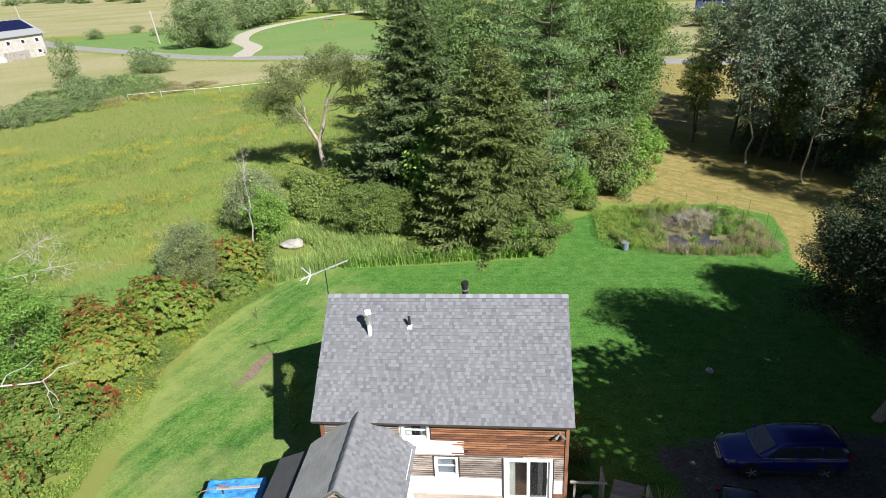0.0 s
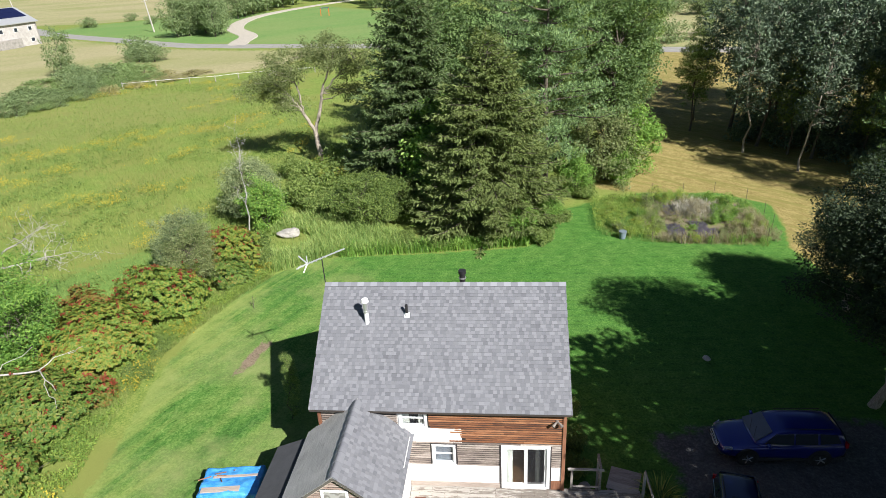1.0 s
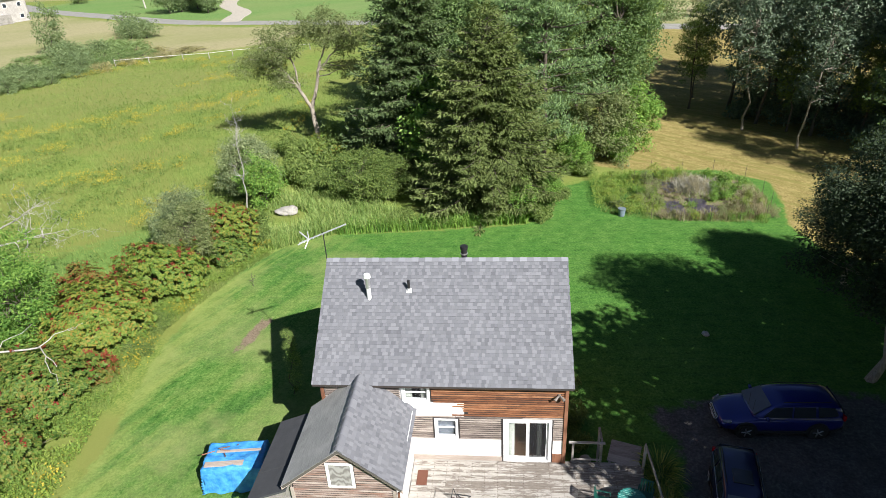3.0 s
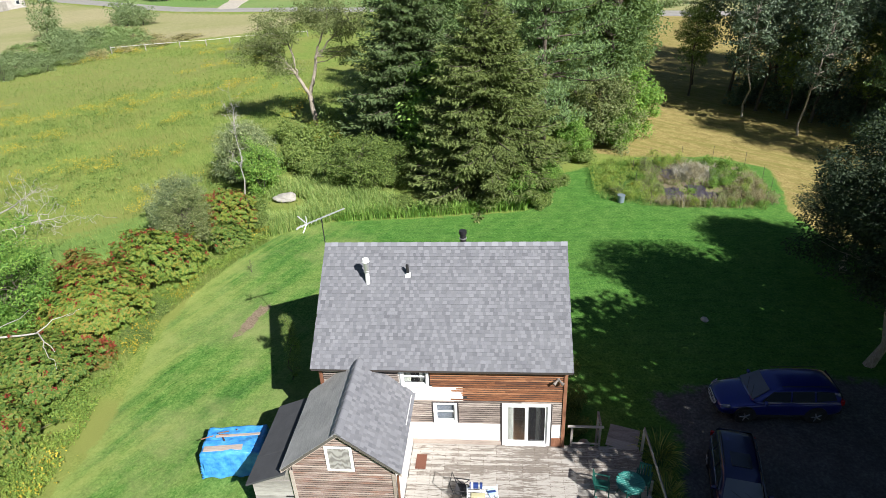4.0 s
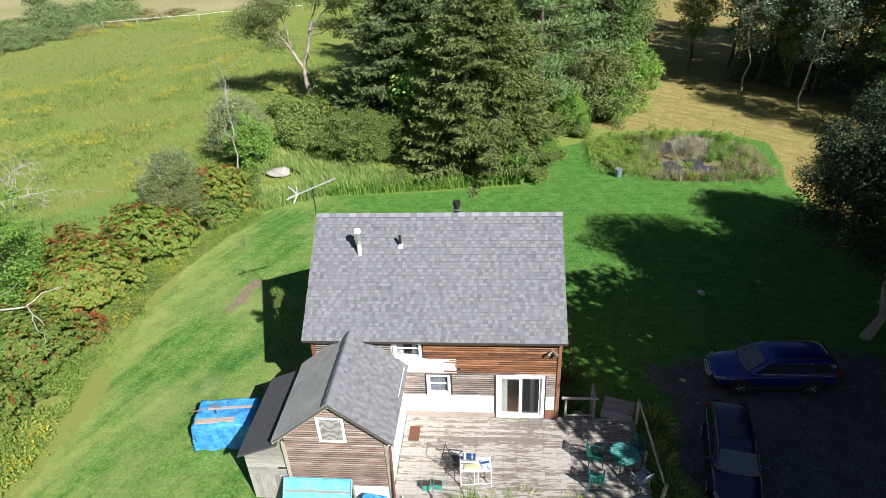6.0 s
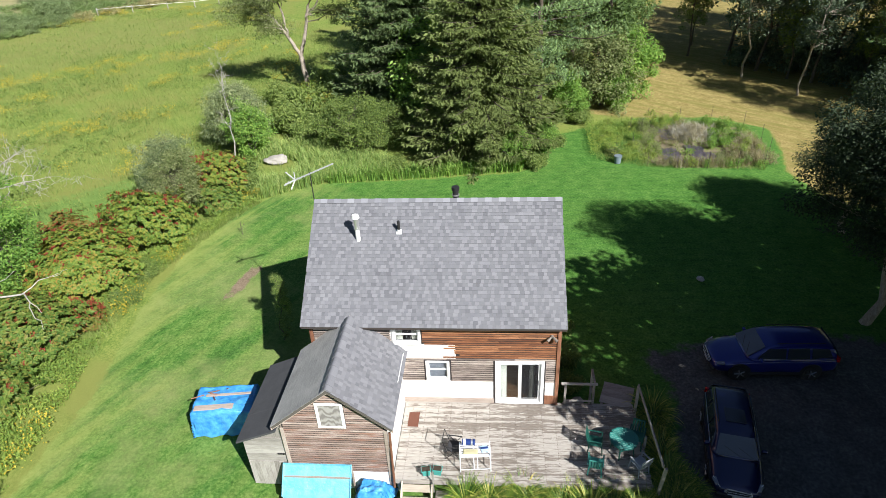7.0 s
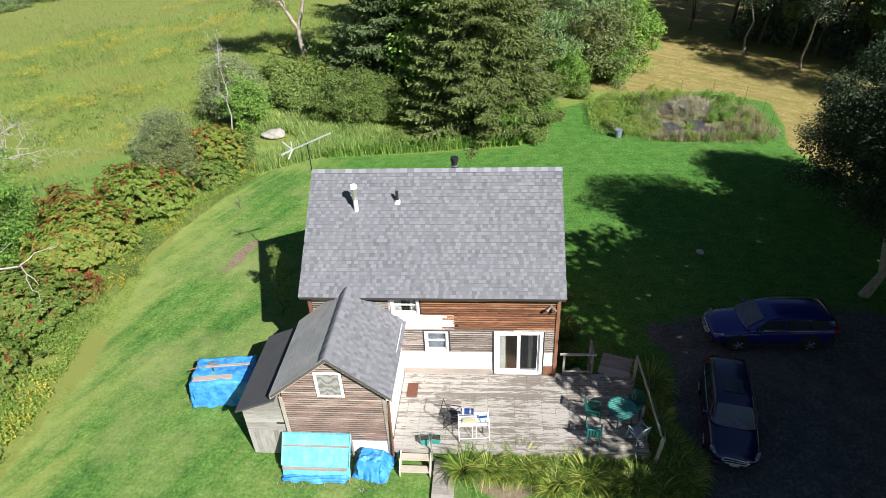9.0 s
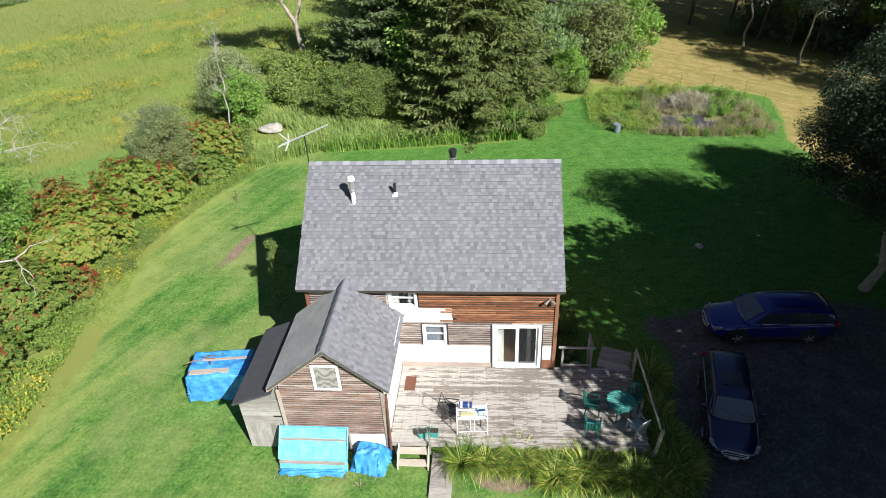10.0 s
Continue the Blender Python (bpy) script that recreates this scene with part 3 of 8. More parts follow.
    dry = maths(nt, "ADD", maths(nt, "MULTIPLY", maths(nt, "ABSOLUTE", rim.outputs["Fac"]), -0.16), maths(nt, "MULTIPLY_ADD", streak, 1.5, -0.05))
    lawn = mixc(nt, ramp(nt, dry, [(0.35, (0, 0, 0)), (0.9, (0.85, 0.85, 0.85))]), lawn, mixc(nt, f, (0.16, 0.22, 0.045), (0.38, 0.40, 0.13)))
    lawn = mixc(nt, maths(nt, "MULTIPLY", lush, 0.88), lawn, thick)
    hay = ramp(nt, f, [(0.38, (0.14, 0.105, 0.038)), (0.5, (0.28, 0.225, 0.085)), (0.62, (0.45, 0.37, 0.16))])
    hay = mixc(nt, ramp(nt, arc, [(0.46, (0, 0, 0)), (0.62, (0.75, 0.75, 0.75))]), hay, mixc(nt, fine, (0.12, 0.125, 0.03), (0.25, 0.24, 0.07)))
    grit = ramp(nt, f, [(0.36, (0.045, 0.044, 0.044)), (0.5, (0.105, 0.103, 0.101)), (0.64, (0.22, 0.215, 0.21))])
    bed = ramp(nt, mid, [(0.50, (0, 0, 0)), (0.62, (1, 1, 1))])
    soil = ramp(nt, f, [(0.38, (0.10, 0.085, 0.06)), (0.62, (0.30, 0.25, 0.17))])
    vast = ramp(nt, tex_noise(nt, coords(nt, (0.6, 1.6, 1), True, turn=25), 0.03, 7, 0.6), [(0.40, (0, 0, 0)), (0.66, (1, 1, 1))])
    pale = mixc(nt, vast, ramp(nt, f, [(0.38, (0.22, 0.20, 0.10)), (0.62, (0.44, 0.40, 0.235))]), ramp(nt, f, [(0.38, (0.17, 0.185, 0.07)), (0.62, (0.33, 0.33, 0.15))]))
    col = mixc(nt, zone("farhay", 4.0), meadow, pale)
    col = mixc(nt, zone("fargreen", 5.0), col, mixc(nt, vast, ramp(nt, f, [(0.38, (0.085, 0.175, 0.045)), (0.62, (0.20, 0.31, 0.10))]), ramp(nt, f, [(0.38, (0.13, 0.19, 0.06)), (0.62, (0.25, 0.32, 0.12))])))
    col = mixc(nt, zone("hay", 0.7), col, hay)
    col = mixc(nt, zone("lawn", 0.45), col, lawn)
    col = mixc(nt, zone("gravel", 0.9), col, grit)
    col = mixc(nt, zone("garden", 0.8), col, mixc(nt, bed, soil, meadow))
    col = mixc(nt, zone("earth", 0.25), col, ramp(nt, f, [(0.38, (0.12, 0.09, 0.06)), (0.62, (0.30, 0.235, 0.165))]))
    nt.links.new(col, b.inputs["Base Color"])
    b.inputs["Roughness"].default_value = 0.95
    b.inputs["Specular IOR Level"].default_value = 0.1
    bump(nt, b, f, 0.9, 0.06)
    return m


def build_ground():
    xs, ys = axis_lines(-24, 26, 0.5, 2600), axis_lines(-8, 44, 0.5, 2600)
    X, Y = np.meshgrid(xs, ys, indexing="ij")
    P = np.stack([X.ravel(), Y.ravel()], 1)
    lawn = sd_poly(P, LAWN)
    rough = np.clip(-lawn / 3, 0, 1)
    Z = 0.05 * np.sin(P[:, 0] * 0.35 + 1) * np.sin(P[:, 1] * 0.28) * rough - 0.02
    Z += np.clip((np.hypot(P[:, 0], P[:, 1]) - 320) / 1200, 0, 1) ** 1.3 * 22
    nx, ny = len(xs), len(ys)
    i, j = np.meshgrid(np.arange(nx - 1), np.arange(ny - 1), indexing="ij")
    F = np.stack([i * ny + j, (i + 1) * ny + j, (i + 1) * ny + j + 1, i * ny + j + 1], -1).reshape(-1, 4)
    me = mesh_np("ground", np.column_stack([P, Z]), F)
    for name, d in (("lawn", lawn), ("hay", sd_poly(P, HAY)), ("earth", np.maximum(sd_poly(P, EARTH), sd_poly(P, SCAR) - 0.05)), ("lush", np.clip(sd_poly(P, LUSH), -6, 6)), ("gravel", sd_poly(P, GRAVEL)), ("garden", sd_poly(P, GARDEN)), ("greenband", np.clip(sd_poly(P, GREENBAND), -8, 8)), ("dun", np.clip(sd_poly(P, DUN), -12, 12)), ("fargreen", sd_poly(P, FARGREEN)), ("farhay", np.maximum(np.maximum(sd_poly(P, FARHAY), sd_poly(P, FARHAY_B)), sd_poly(P, FARHAY_C)))):
        a = me.attributes.new(name, "FLOAT", "POINT")
        a.data.foreach_set("value", d.astype(np.float32))
    me.materials.append(ground_material())
    tagged(new("ground", me), "mown green lawn, rough meadow and dry cut hayfield", "ground", kind="structure")


build_ground()
# ---- roads ----
GRIT = plain("pale_gravel", (0.42, 0.38, 0.32), 0.95, var=0.25, scale=1.5, bumps=0.03)
ASPHALT = plain("worn_asphalt", (0.27, 0.26, 0.24), 0.9, var=0.2, scale=0.6, bumps=0.01)


def ribbon(name, pts, width, mat, label, z):
    """A road along a line, with a low rounded edge."""
    P = np.asarray(pts, float)
    n = 40
    t = np.linspace(0, len(P) - 1, n)
    k = np.clip(t.astype(int), 0, len(P) - 2)
    u = (t - k)[:, None]
    get = lambda i: P[np.clip(i, 0, len(P) - 1)]
    a, b, c, d = get(k - 1), get(k), get(k + 1), get(k + 2)
    Q = 0.5 * (2 * b + (c - a) * u + (2 * a - 5 * b + 4 * c - d) * u ** 2 + (3 * b - a - 3 * c + d) * u ** 3)
    T = unit(np.gradient(Q, axis=0))
    N = np.stack([-T[:, 1], T[:, 0]], 1)
    prof = [(-0.56, -0.1), (-0.5, z), (0, z + 0.05), (0.5, z), (0.56, -0.1)]
    V = np.concatenate([np.column_stack([Q + N * width * w, np.full(n, h)]) for w, h in prof])
    F = np.array([[q * n + i, q * n + i + 1, (q + 1) * n + i + 1, (q + 1) * n + i] for q in range(len(prof) - 1) for i in range(n - 1)])
    tagged(np_part(name, V, F[:, ::-1], mat, None), label, "road", kind="structure")


ribbon("road", [(-320, 300), (-190, 222), (-149, 189), (-111, 164.3), (-83, 146.5), (-62, 139.5), (-40, 134), (0, 122), (35, 109), (120, 88)], 6.0, ASPHALT, "grey country road between the fields", 0.06)
ribbon("gravel_drive", [(-66, 141), (-68, 150), (-71, 163), (-83, 183), (-90, 208), (-90, 232), (-82, 262), (-60, 310)], 5.0, GRIT, "winding pale gravel drive up the far field", 0.08)

# ---- house ----
CEDAR = wood("cedar_clapboard", (0.09, 0.03, 0.014), (0.24, 0.095, 0.040), (0.42, 0.20, 0.10), wear=(0.11, 0.05, 0.028))
CEDAR_GREY = wood("weathered_clapboard", (0.12, 0.095, 0.085), (0.28, 0.23, 0.20), (0.46, 0.40, 0.355), wear=(0.13, 0.10, 0.09))
CEDAR_MIX = wood("faded_clapboard", (0.16, 0.11, 0.092), (0.31, 0.228, 0.195), (0.48, 0.395, 0.35), wear=(0.27, 0.14, 0.10))
GREY_BOARD = wood("grey_barn_board", (0.17, 0.155, 0.14), (0.32, 0.30, 0.275), (0.46, 0.44, 0.41), along=(9, 9, 0.6))
WHITE = plain("white_paint", (0.80, 0.79, 0.76), 0.6, var=0.06, scale=2)
VINYL = plain("white_vinyl", (0.82, 0.82, 0.82), 0.35, var=0.03)
TRIM = wood("brown_trim", (0.11, 0.045, 0.025), (0.20, 0.085, 0.045), (0.30, 0.14, 0.08), along=(9, 9, 0.6))
GREY_TRIM = wood("grey_trim", (0.20, 0.16, 0.13), (0.34, 0.28, 0.24), (0.46, 0.40, 0.35))
# Near-black colour stands in for the lack of light indoors.
UNLIT_ROOM = plain("unlit_room_black", (0.02, 0.018, 0.016), 0.8)
BLACK = plain("black_metal", (0.03, 0.03, 0.032), 0.5, 0.3)
STEEL = plain("galvanised_steel", (0.62, 0.62, 0.62), 0.35, 0.8, var=0.1)
GLASS = glass_mat("window_glass")


def shingle_mat(name, per_object, tone=1.0):
    m, nt, b = mat_new(name)
    if per_object:
        val = nt.nodes.new("ShaderNodeObjectInfo").outputs["Random"]
    else:
        val = nt.nodes.new("ShaderNodeNewGeometry").outputs["Random Per Island"]
    pos = coords(nt, world_space=True)
    grains = tex_noise(nt, pos, 90, 3, 0.8)
    stain = tex_noise(nt, pos, 0.7, 4, 0.6)
    f = maths(nt, "ADD", maths(nt, "MULTIPLY", val, 0.34), maths(nt, "MULTIPLY", grains, 0.36))
    f = maths(nt, "ADD", f, maths(nt, "MULTIPLY", stain, 0.22))
    col = ramp(nt, f, [(p, tuple(tone * q for q in c)) for p, c in ((0.17, (0.124, 0.127, 0.144)), (0.40, (0.180, 0.184, 0.203)), (0.60, (0.204, 0.208, 0.227)), (0.82, (0.246, 0.250, 0.270)))])
    nt.links.new(col, b.inputs["Base Color"])
    b.inputs["Roughness"].default_value = 0.92
    bump(nt, b, grains, 0.6, 0.004)
    return m


# Grey of the wing's left slope, paler than the other shingles.
PALE_SLOPE = wood("pale_slope_grey", (0.20, 0.195, 0.19), (0.36, 0.355, 0.345), (0.50, 0.49, 0.475), along=(9, 0.6, 9))
EDGE = plain("shingle_cut_edge", (0.06, 0.06, 0.063), 0.95)
SHINGLE = shingle_mat("asphalt_shingle", True)
SHINGLE_FIELD = shingle_mat("asphalt_shingle_field", False)
CAP_PALE = shingle_mat("pale_ridge_cap", True, 1.35)
# Relief is drawn in colour: thin tabs get 0.80 of the shingle tone.
SHINGLE_DARKER = shingle_mat("darker_thin_shingle", True, 0.80)
SHINGLE_FIELD_DARKER = shingle_mat("darker_thin_shingle_field", False, 0.80)

RIDGE_Z, EAVE_Z, RIDGE_Y, EAVE_Y = 7.72, 4.66, 3.69, -0.33
RX0, RX1 = -4.91, 4.635
WX0, WX1, WY1 = -4.70, 4.46, 7.38
house = root("house", "cedar-clad two-storey house with grey shingle roof and unfinished siding", "house")


def wall_with_holes(name, u0, u1, z0, z1, holes, th, put, mat, parent):
    """A wall with openings that go through it: strips between the hole edges."""
    bm = bmesh.new()
    us = sorted({u0, u1, *(h[0] for h in holes), *(h[1] for h in holes)})
    zs = sorted({z0, z1, *(h[2] for h in holes), *(h[3] for h in holes)})
    for a, b in zip(us, us[1:]):
        for c, d in zip(zs, zs[1:]):
            mu, mz = (a + b) / 2, (c + d) / 2
            if not any(h[0] < mu < h[1] and h[2] < mz < h[3] for h in holes):
                box(*put(a, b, th), c, d, bm)
    bmesh.ops.remove_doubles(bm, verts=bm.verts, dist=0.0005)
    return part(name, bm, mat, parent)


WIN_UP = (-1.60, -0.66, 3.66, 4.40)
WIN_LO = (-0.45, 0.35, 1.90, 2.78)
SLIDE = (2.20, 3.84, 0.74, 2.76)
front = wall_with_holes("wall_front", WX0, WX1, 0.0, 4.72, [WIN_UP, WIN_LO, SLIDE], 0.16, lambda a, b, t: (a, b, 0.03, 0.03 + t), WHITE, house)
bm = box(WX0, WX0 + 0.16, 0.19, WY1 - 0.16, 0, 4.72)
part("wall_side", bm, GREY_BOARD, house)
part("wall_side", box(WX1 - 0.16, WX1, 0.19, WY1 - 0.16, 0, 4.72), CEDAR, house)
part("wall_back", box(WX0, WX1, WY1 - 0.16, WY1, 0, 4.72), CEDAR, house)
for gx in (WX0, WX1 - 0.16):
    part("gable", prism([(0.03, 4.72), (WY1, 4.72), (WY1 / 2, 7.45)], gx, gx + 0.16, axis="x"), CEDAR_GREY, house)
part("upper_floor", box(WX0 + 0.16, WX1 - 0.16, 0.19, WY1 - 0.16, 3.1, 3.3), UNLIT_ROOM, house)
part("ground_floor", box(WX0 + 0.16, WX1 - 0.16, 0.19, WY1 - 0.16, 0.5, 0.7), CEDAR_GREY, house)
part("room_wall", box(WX0 + 0.16, WX1 - 0.16, 3.2, 3.3, 0.7, 4.6), UNLIT_ROOM, house)


def roof_slab(name, ridge, eave, x0, x1, th, mat, parent, axis="x"):
    """A roof plane as a thick slab: ridge and eave are (across, z)."""
    (ry, rz), (ey, ez) = ridge, eave
    d = Vector((ey - ry, ez - rz)).normalized()
    n = Vector((-d.y, d.x))
    if n.y < 0:
        n = -n
    pts = [(ry, rz), (ey, ez), (ey - n.x * th, ez - n.y * th), (ry - n.x * th, rz - n.y * th)]
    return part(name, prism(pts, x0, x1, axis=axis), mat, parent)


ROOFDECK = plain("roof_deck", (0.10, 0.09, 0.08), 0.9)
DROP = 0.03
roof = roof_slab("roof", (RIDGE_Y, RIDGE_Z - DROP), (EAVE_Y, EAVE_Z - DROP), RX0 + 0.02, RX1 - 0.02, 0.07, ROOFDECK, house)
roof_slab("roof", (RIDGE_Y, RIDGE_Z - DROP), (2 * RIDGE_Y - EAVE_Y, EAVE_Z - DROP), RX0 + 0.02, RX1 - 0.02, 0.07, ROOFDECK, house)
part("fascia", box(RX0 + 0.02, RX1 - 0.02, EAVE_Y + 0.02, EAVE_Y + 0.045, EAVE_Z - 0.13, EAVE_Z - 0.07), plain("dark_fascia", (0.05, 0.04, 0.036), 0.8), house)


def shingle_rows(rng, length, slope, expo=0.14):
    """Courses of tabs: (along, up the slope, width, thickness) for each tab."""
    out = []
    rows = int(slope / expo) + 1
    for r in range(rows):
        u = -rng.uniform(0, 0.3)
        k = 0
        while u < length:
            w = rng.choice((0.11, 0.14, 0.17, 0.20))
            a, b = max(u, 0), min(u + w, length)
            if b - a > 0.03:
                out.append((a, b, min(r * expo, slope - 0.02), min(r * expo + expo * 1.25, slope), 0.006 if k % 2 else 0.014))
            u += w
            k += 1 if rng.random() < 0.85 else 2
    return out


def lay_shingles(tabs, origin, along, up, normal, parent, pick, name="shingle", lift=0.0, gap=0.003, even=False, cover=None):
    """Tabs near the middle become pieces on shared meshes; the rest one joined field."""
    o, a, u, n = (Vector(v) for v in (origin, along, up, normal))
    basis = Matrix((a, u, n)).transposed().to_4x4()
    shared = {}
    V, F, low = [], [], []
    tile = ((0, 1, 2, 3), (4, 7, 6, 5), (0, 4, 5, 1), (1, 5, 6, 2), (2, 6, 7, 3), (3, 7, 4, 0))
    for (a0, a1, s0, s1, th) in tabs:
        th = 0.007 if even else th
        w, l = round(a1 - a0, 2) - gap, s1 - s0
        tilt = 0.012 + lift
        co = [(0, 0, tilt), (w, 0, tilt), (w, l, 0.0), (0, l, 0.0), (0, 0, tilt + th), (w, 0, tilt + th), (w, l, 0.004), (0, l, 0.004)]
        if pick(a0, s0):
            key = (round(w, 2), round(l, 2), th)
            if key not in shared:
                me = bpy.data.meshes.new(name)
                me.from_pydata(co, [], [f[::-1] for f in tile])
                me.materials.append(SHINGLE if th > 0.0065 else SHINGLE_DARKER)
                me.materials.append(EDGE)
                me.polygons[2].material_index = 1
                shared[key] = me
            ob = new(name, shared[key])
            ob.parent = parent
            ob.matrix_basis = Matrix.Translation(o + a * a0 + u * s0) @ basis
        else:
            k = len(V)
            V.extend(o + a * (a0 + c[0]) + u * (s0 + c[1]) + n * c[2] for c in co)
            F.extend([tuple(k + q for q in f[::-1]) for f in tile])
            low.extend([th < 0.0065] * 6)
    if V:
        ob = np_part("shingle_field", np.array([tuple(v) for v in V]), np.array(F), cover or SHINGLE_FIELD, parent)
        ob.data.materials.append(EDGE)
        idx = np.zeros(len(F), np.int32)
        ob.data.materials.append(cover or SHINGLE_FIELD_DARKER)
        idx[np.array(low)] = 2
        idx[2::6] = 1
        ob.data.polygons.foreach_set("material_index", idx)
        ob["kind"] = "stuff"


srng = random.Random(3)
slope_v = Vector((0, RIDGE_Y - EAVE_Y, RIDGE_Z - EAVE_Z))
SL = slope_v.length
su = slope_v / SL
sn = Vector((0, -su.z, su.y))
lay_shingles(shingle_rows(srng, RX1 - RX0, SL), (RX0, EAVE_Y, EAVE_Z - DROP), (1, 0, 0), su, sn, roof, lambda a, s: s < 0.69)
for i in range(36):
    x = RX0 + (RX1 - RX0) * i / 36
    w = (RX1 - RX0) / 36
    prof = [(RIDGE_Y - 0.14, RIDGE_Z - 0.085), (RIDGE_Y, RIDGE_Z + 0.02), (RIDGE_Y + 0.14, RIDGE_Z - 0.085), (RIDGE_Y + 0.14, RIDGE_Z - 0.10), (RIDGE_Y, RIDGE_Z + 0.005), (RIDGE_Y - 0.14, RIDGE_Z - 0.10)]
    part("ridge_cap", prism([(p, q + 0.008 * (i % 2)) for p, q in prof], x + 0.004, x + w, axis="x"), (SHINGLE, CAP_PALE)[i % 2], roof)

# ---- clapboards of the front wall ----
def clap(name, x0, x1, z, expo, y, mat, parent, th=0.013):
    """One open-jointed siding board with softened edges."""
    prof = [(y, z + expo * 0.64), (y - th, z + expo * 0.61), (y - th - 0.004, z + 0.004), (y - th, z), (y, z)]
    return part(name, prism(prof, x0, x1, axis="x"), mat, parent)


def span_minus(a, b, cuts):
    spans = [(a, b)]
    for c, d in cuts:
        nxt = []
        for p, q in spans:
            if d <= p or c >= q:
                nxt.append((p, q))
            else:
                if c - p > 0.03:
                    nxt.append((p, c))
                if q - d > 0.03:
                    nxt.append((d, q))
        spans = nxt
    return spans


EXPO = 0.105
# Black sheets stand in for the shadow lines between the clapboards.
SHADOW_BACKING = plain("black_shadow_backing", (0.022, 0.02, 0.019), 0.9)
for a, b, c, d in ((WX0 + 0.1, -1.75, 1.8, 4.6), (-1.75, -0.6, 4.45, 4.6), (-0.6, 0.65, 3.6, 4.6), (0.65, WX1 - 0.1, 2.9, 4.6), (0.42, 2.05, 1.8, 2.9), (3.99, WX1 - 0.1, 1.8, 2.9), (-1.75, -0.54, 1.8, 2.9)):
    part("building_paper", box(a, b, 0.0265, 0.0295, c, d), SHADOW_BACKING, front)
crng = random.Random(11)
z = 1.80
while z < 4.56:
    cuts = [(h[0] - 0.11, h[1] + 0.11) for h in (WIN_UP, WIN_LO, SLIDE) if h[2] - 0.16 < z < h[3] + 0.02]
    if z > 2.86 and z < 3.62:
        bare = -0.05 + (0.38 if z > 3.3 else 0.75 if z > 3.02 else 0.2) if z < 3.5 else -0.48
        cuts.append((-1.75, bare + crng.uniform(-0.12, 0.1)))
    for a, b in span_minus(WX0 + 0.12, WX1 - 0.12, cuts):
        joints = [a]
        while joints[-1] < b - 2.6:
            joints.append(joints[-1] + crng.uniform(1.4, 2.8))
        joints.append(b)
        for p, q in zip(joints, joints[1:]):
            new_wood = z > 2.95 and p > -1.8
            clap("clapboard", p + 0.002, q - 0.002, z, EXPO, 0.026, CEDAR if new_wood else CEDAR_GREY, front)
    z += EXPO
for x0, x1 in ((WX0 - 0.02, WX0 + 0.11), (WX1 - 0.11, WX1 + 0.02)):
    part("corner_board", box(x0, x1, -0.03, 0.026, 0.3, 4.6, bevel=0.006), TRIM, house)
part("sill_board", box(WX0 + 0.1, 2.06, -0.01, 0.026, 0.70, 0.92), GREY_TRIM, house)
part("sill_board", box(3.98, WX1 - 0.1, -0.01, 0.026, 0.70, 1.12), TRIM, house)

# ---- windows, sliding door, wall details ----
CURTAIN = plain("cream_curtain", (0.42, 0.42, 0.36), 0.9, var=0.1)
DARK_FRAME = plain("dark_flashing", (0.035, 0.028, 0.03), 0.6)
FLOORWOOD = wood("warm_floorboard", (0.07, 0.03, 0.008), (0.13, 0.06, 0.018), (0.20, 0.10, 0.03))


def window(name, hole, parent, casing=0.0, dark=False, curtain=False):
    """A two-sash window in an opening of the front wall."""
    x0, x1, z0, z1 = hole
    bm = bmesh.new()
    for a in ((x0 - 0.05, x0 + 0.035, z0 - 0.05, z1 + 0.05), (x1 - 0.035, x1 + 0.05, z0 - 0.05, z1 + 0.05), (x0 + 0.035, x1 - 0.035, z1 - 0.035, z1 + 0.05), (x0 + 0.035, x1 - 0.035, z0 - 0.05, z0 + 0.035)):
        box(a[0], a[1], -0.03, 0.10, a[2], a[3], bm, bevel=0.006)
    w = part(name, bm, VINYL, parent, "white vinyl double-hung window")
    part("sill", box(x0 - 0.06, x1 + 0.06, -0.055, -0.031, z0 - 0.05, z0 - 0.02), VINYL, w)
    if dark:
        for a in ((x0 - 0.09, x0 - 0.05, z0 - 0.09, z1 + 0.09), (x1 + 0.05, x1 + 0.09, z0 - 0.09, z1 + 0.09), (x0 - 0.05, x1 + 0.05, z1 + 0.05, z1 + 0.09), (x0 - 0.05, x1 + 0.05, z0 - 0.09, z0 - 0.05)):
            part("flashing", box(a[0], a[1], -0.012, 0.029, a[2], a[3]), DARK_FRAME, w)
    zm = (z0 + z1) / 2
    for y, (c, d) in ((0.045, (z0 + 0.035, zm + 0.02)), (0.072, (zm - 0.02, z1 - 0.035))):
        sash = bmesh.new()
        a, b = x0 + 0.036, x1 - 0.036
        for q in ((a, a + 0.04, c, d), (b - 0.04, b, c, d), (a + 0.04, b - 0.04, c, c + 0.04), (a + 0.04, b - 0.04, d - 0.04, d)):
            box(q[0], q[1], y, y + 0.024, q[2], q[3], sash)
        s = part("sash", sash, VINYL, w)
        g = part("pane", box(a + 0.04, b - 0.04, y + 0.009, y + 0.014, c + 0.04, d - 0.04), GLASS, w)
        g.visible_shadow = False
    if curtain:
        part("curtain", pleats(x0 + 0.05, x0 + 0.30, 0.22, z0, z1, 6), CURTAIN, w)
        part("curtain", pleats(x1 - 0.30, x1 - 0.05, 0.22, z0, z1, 6), CURTAIN, w)
    return w


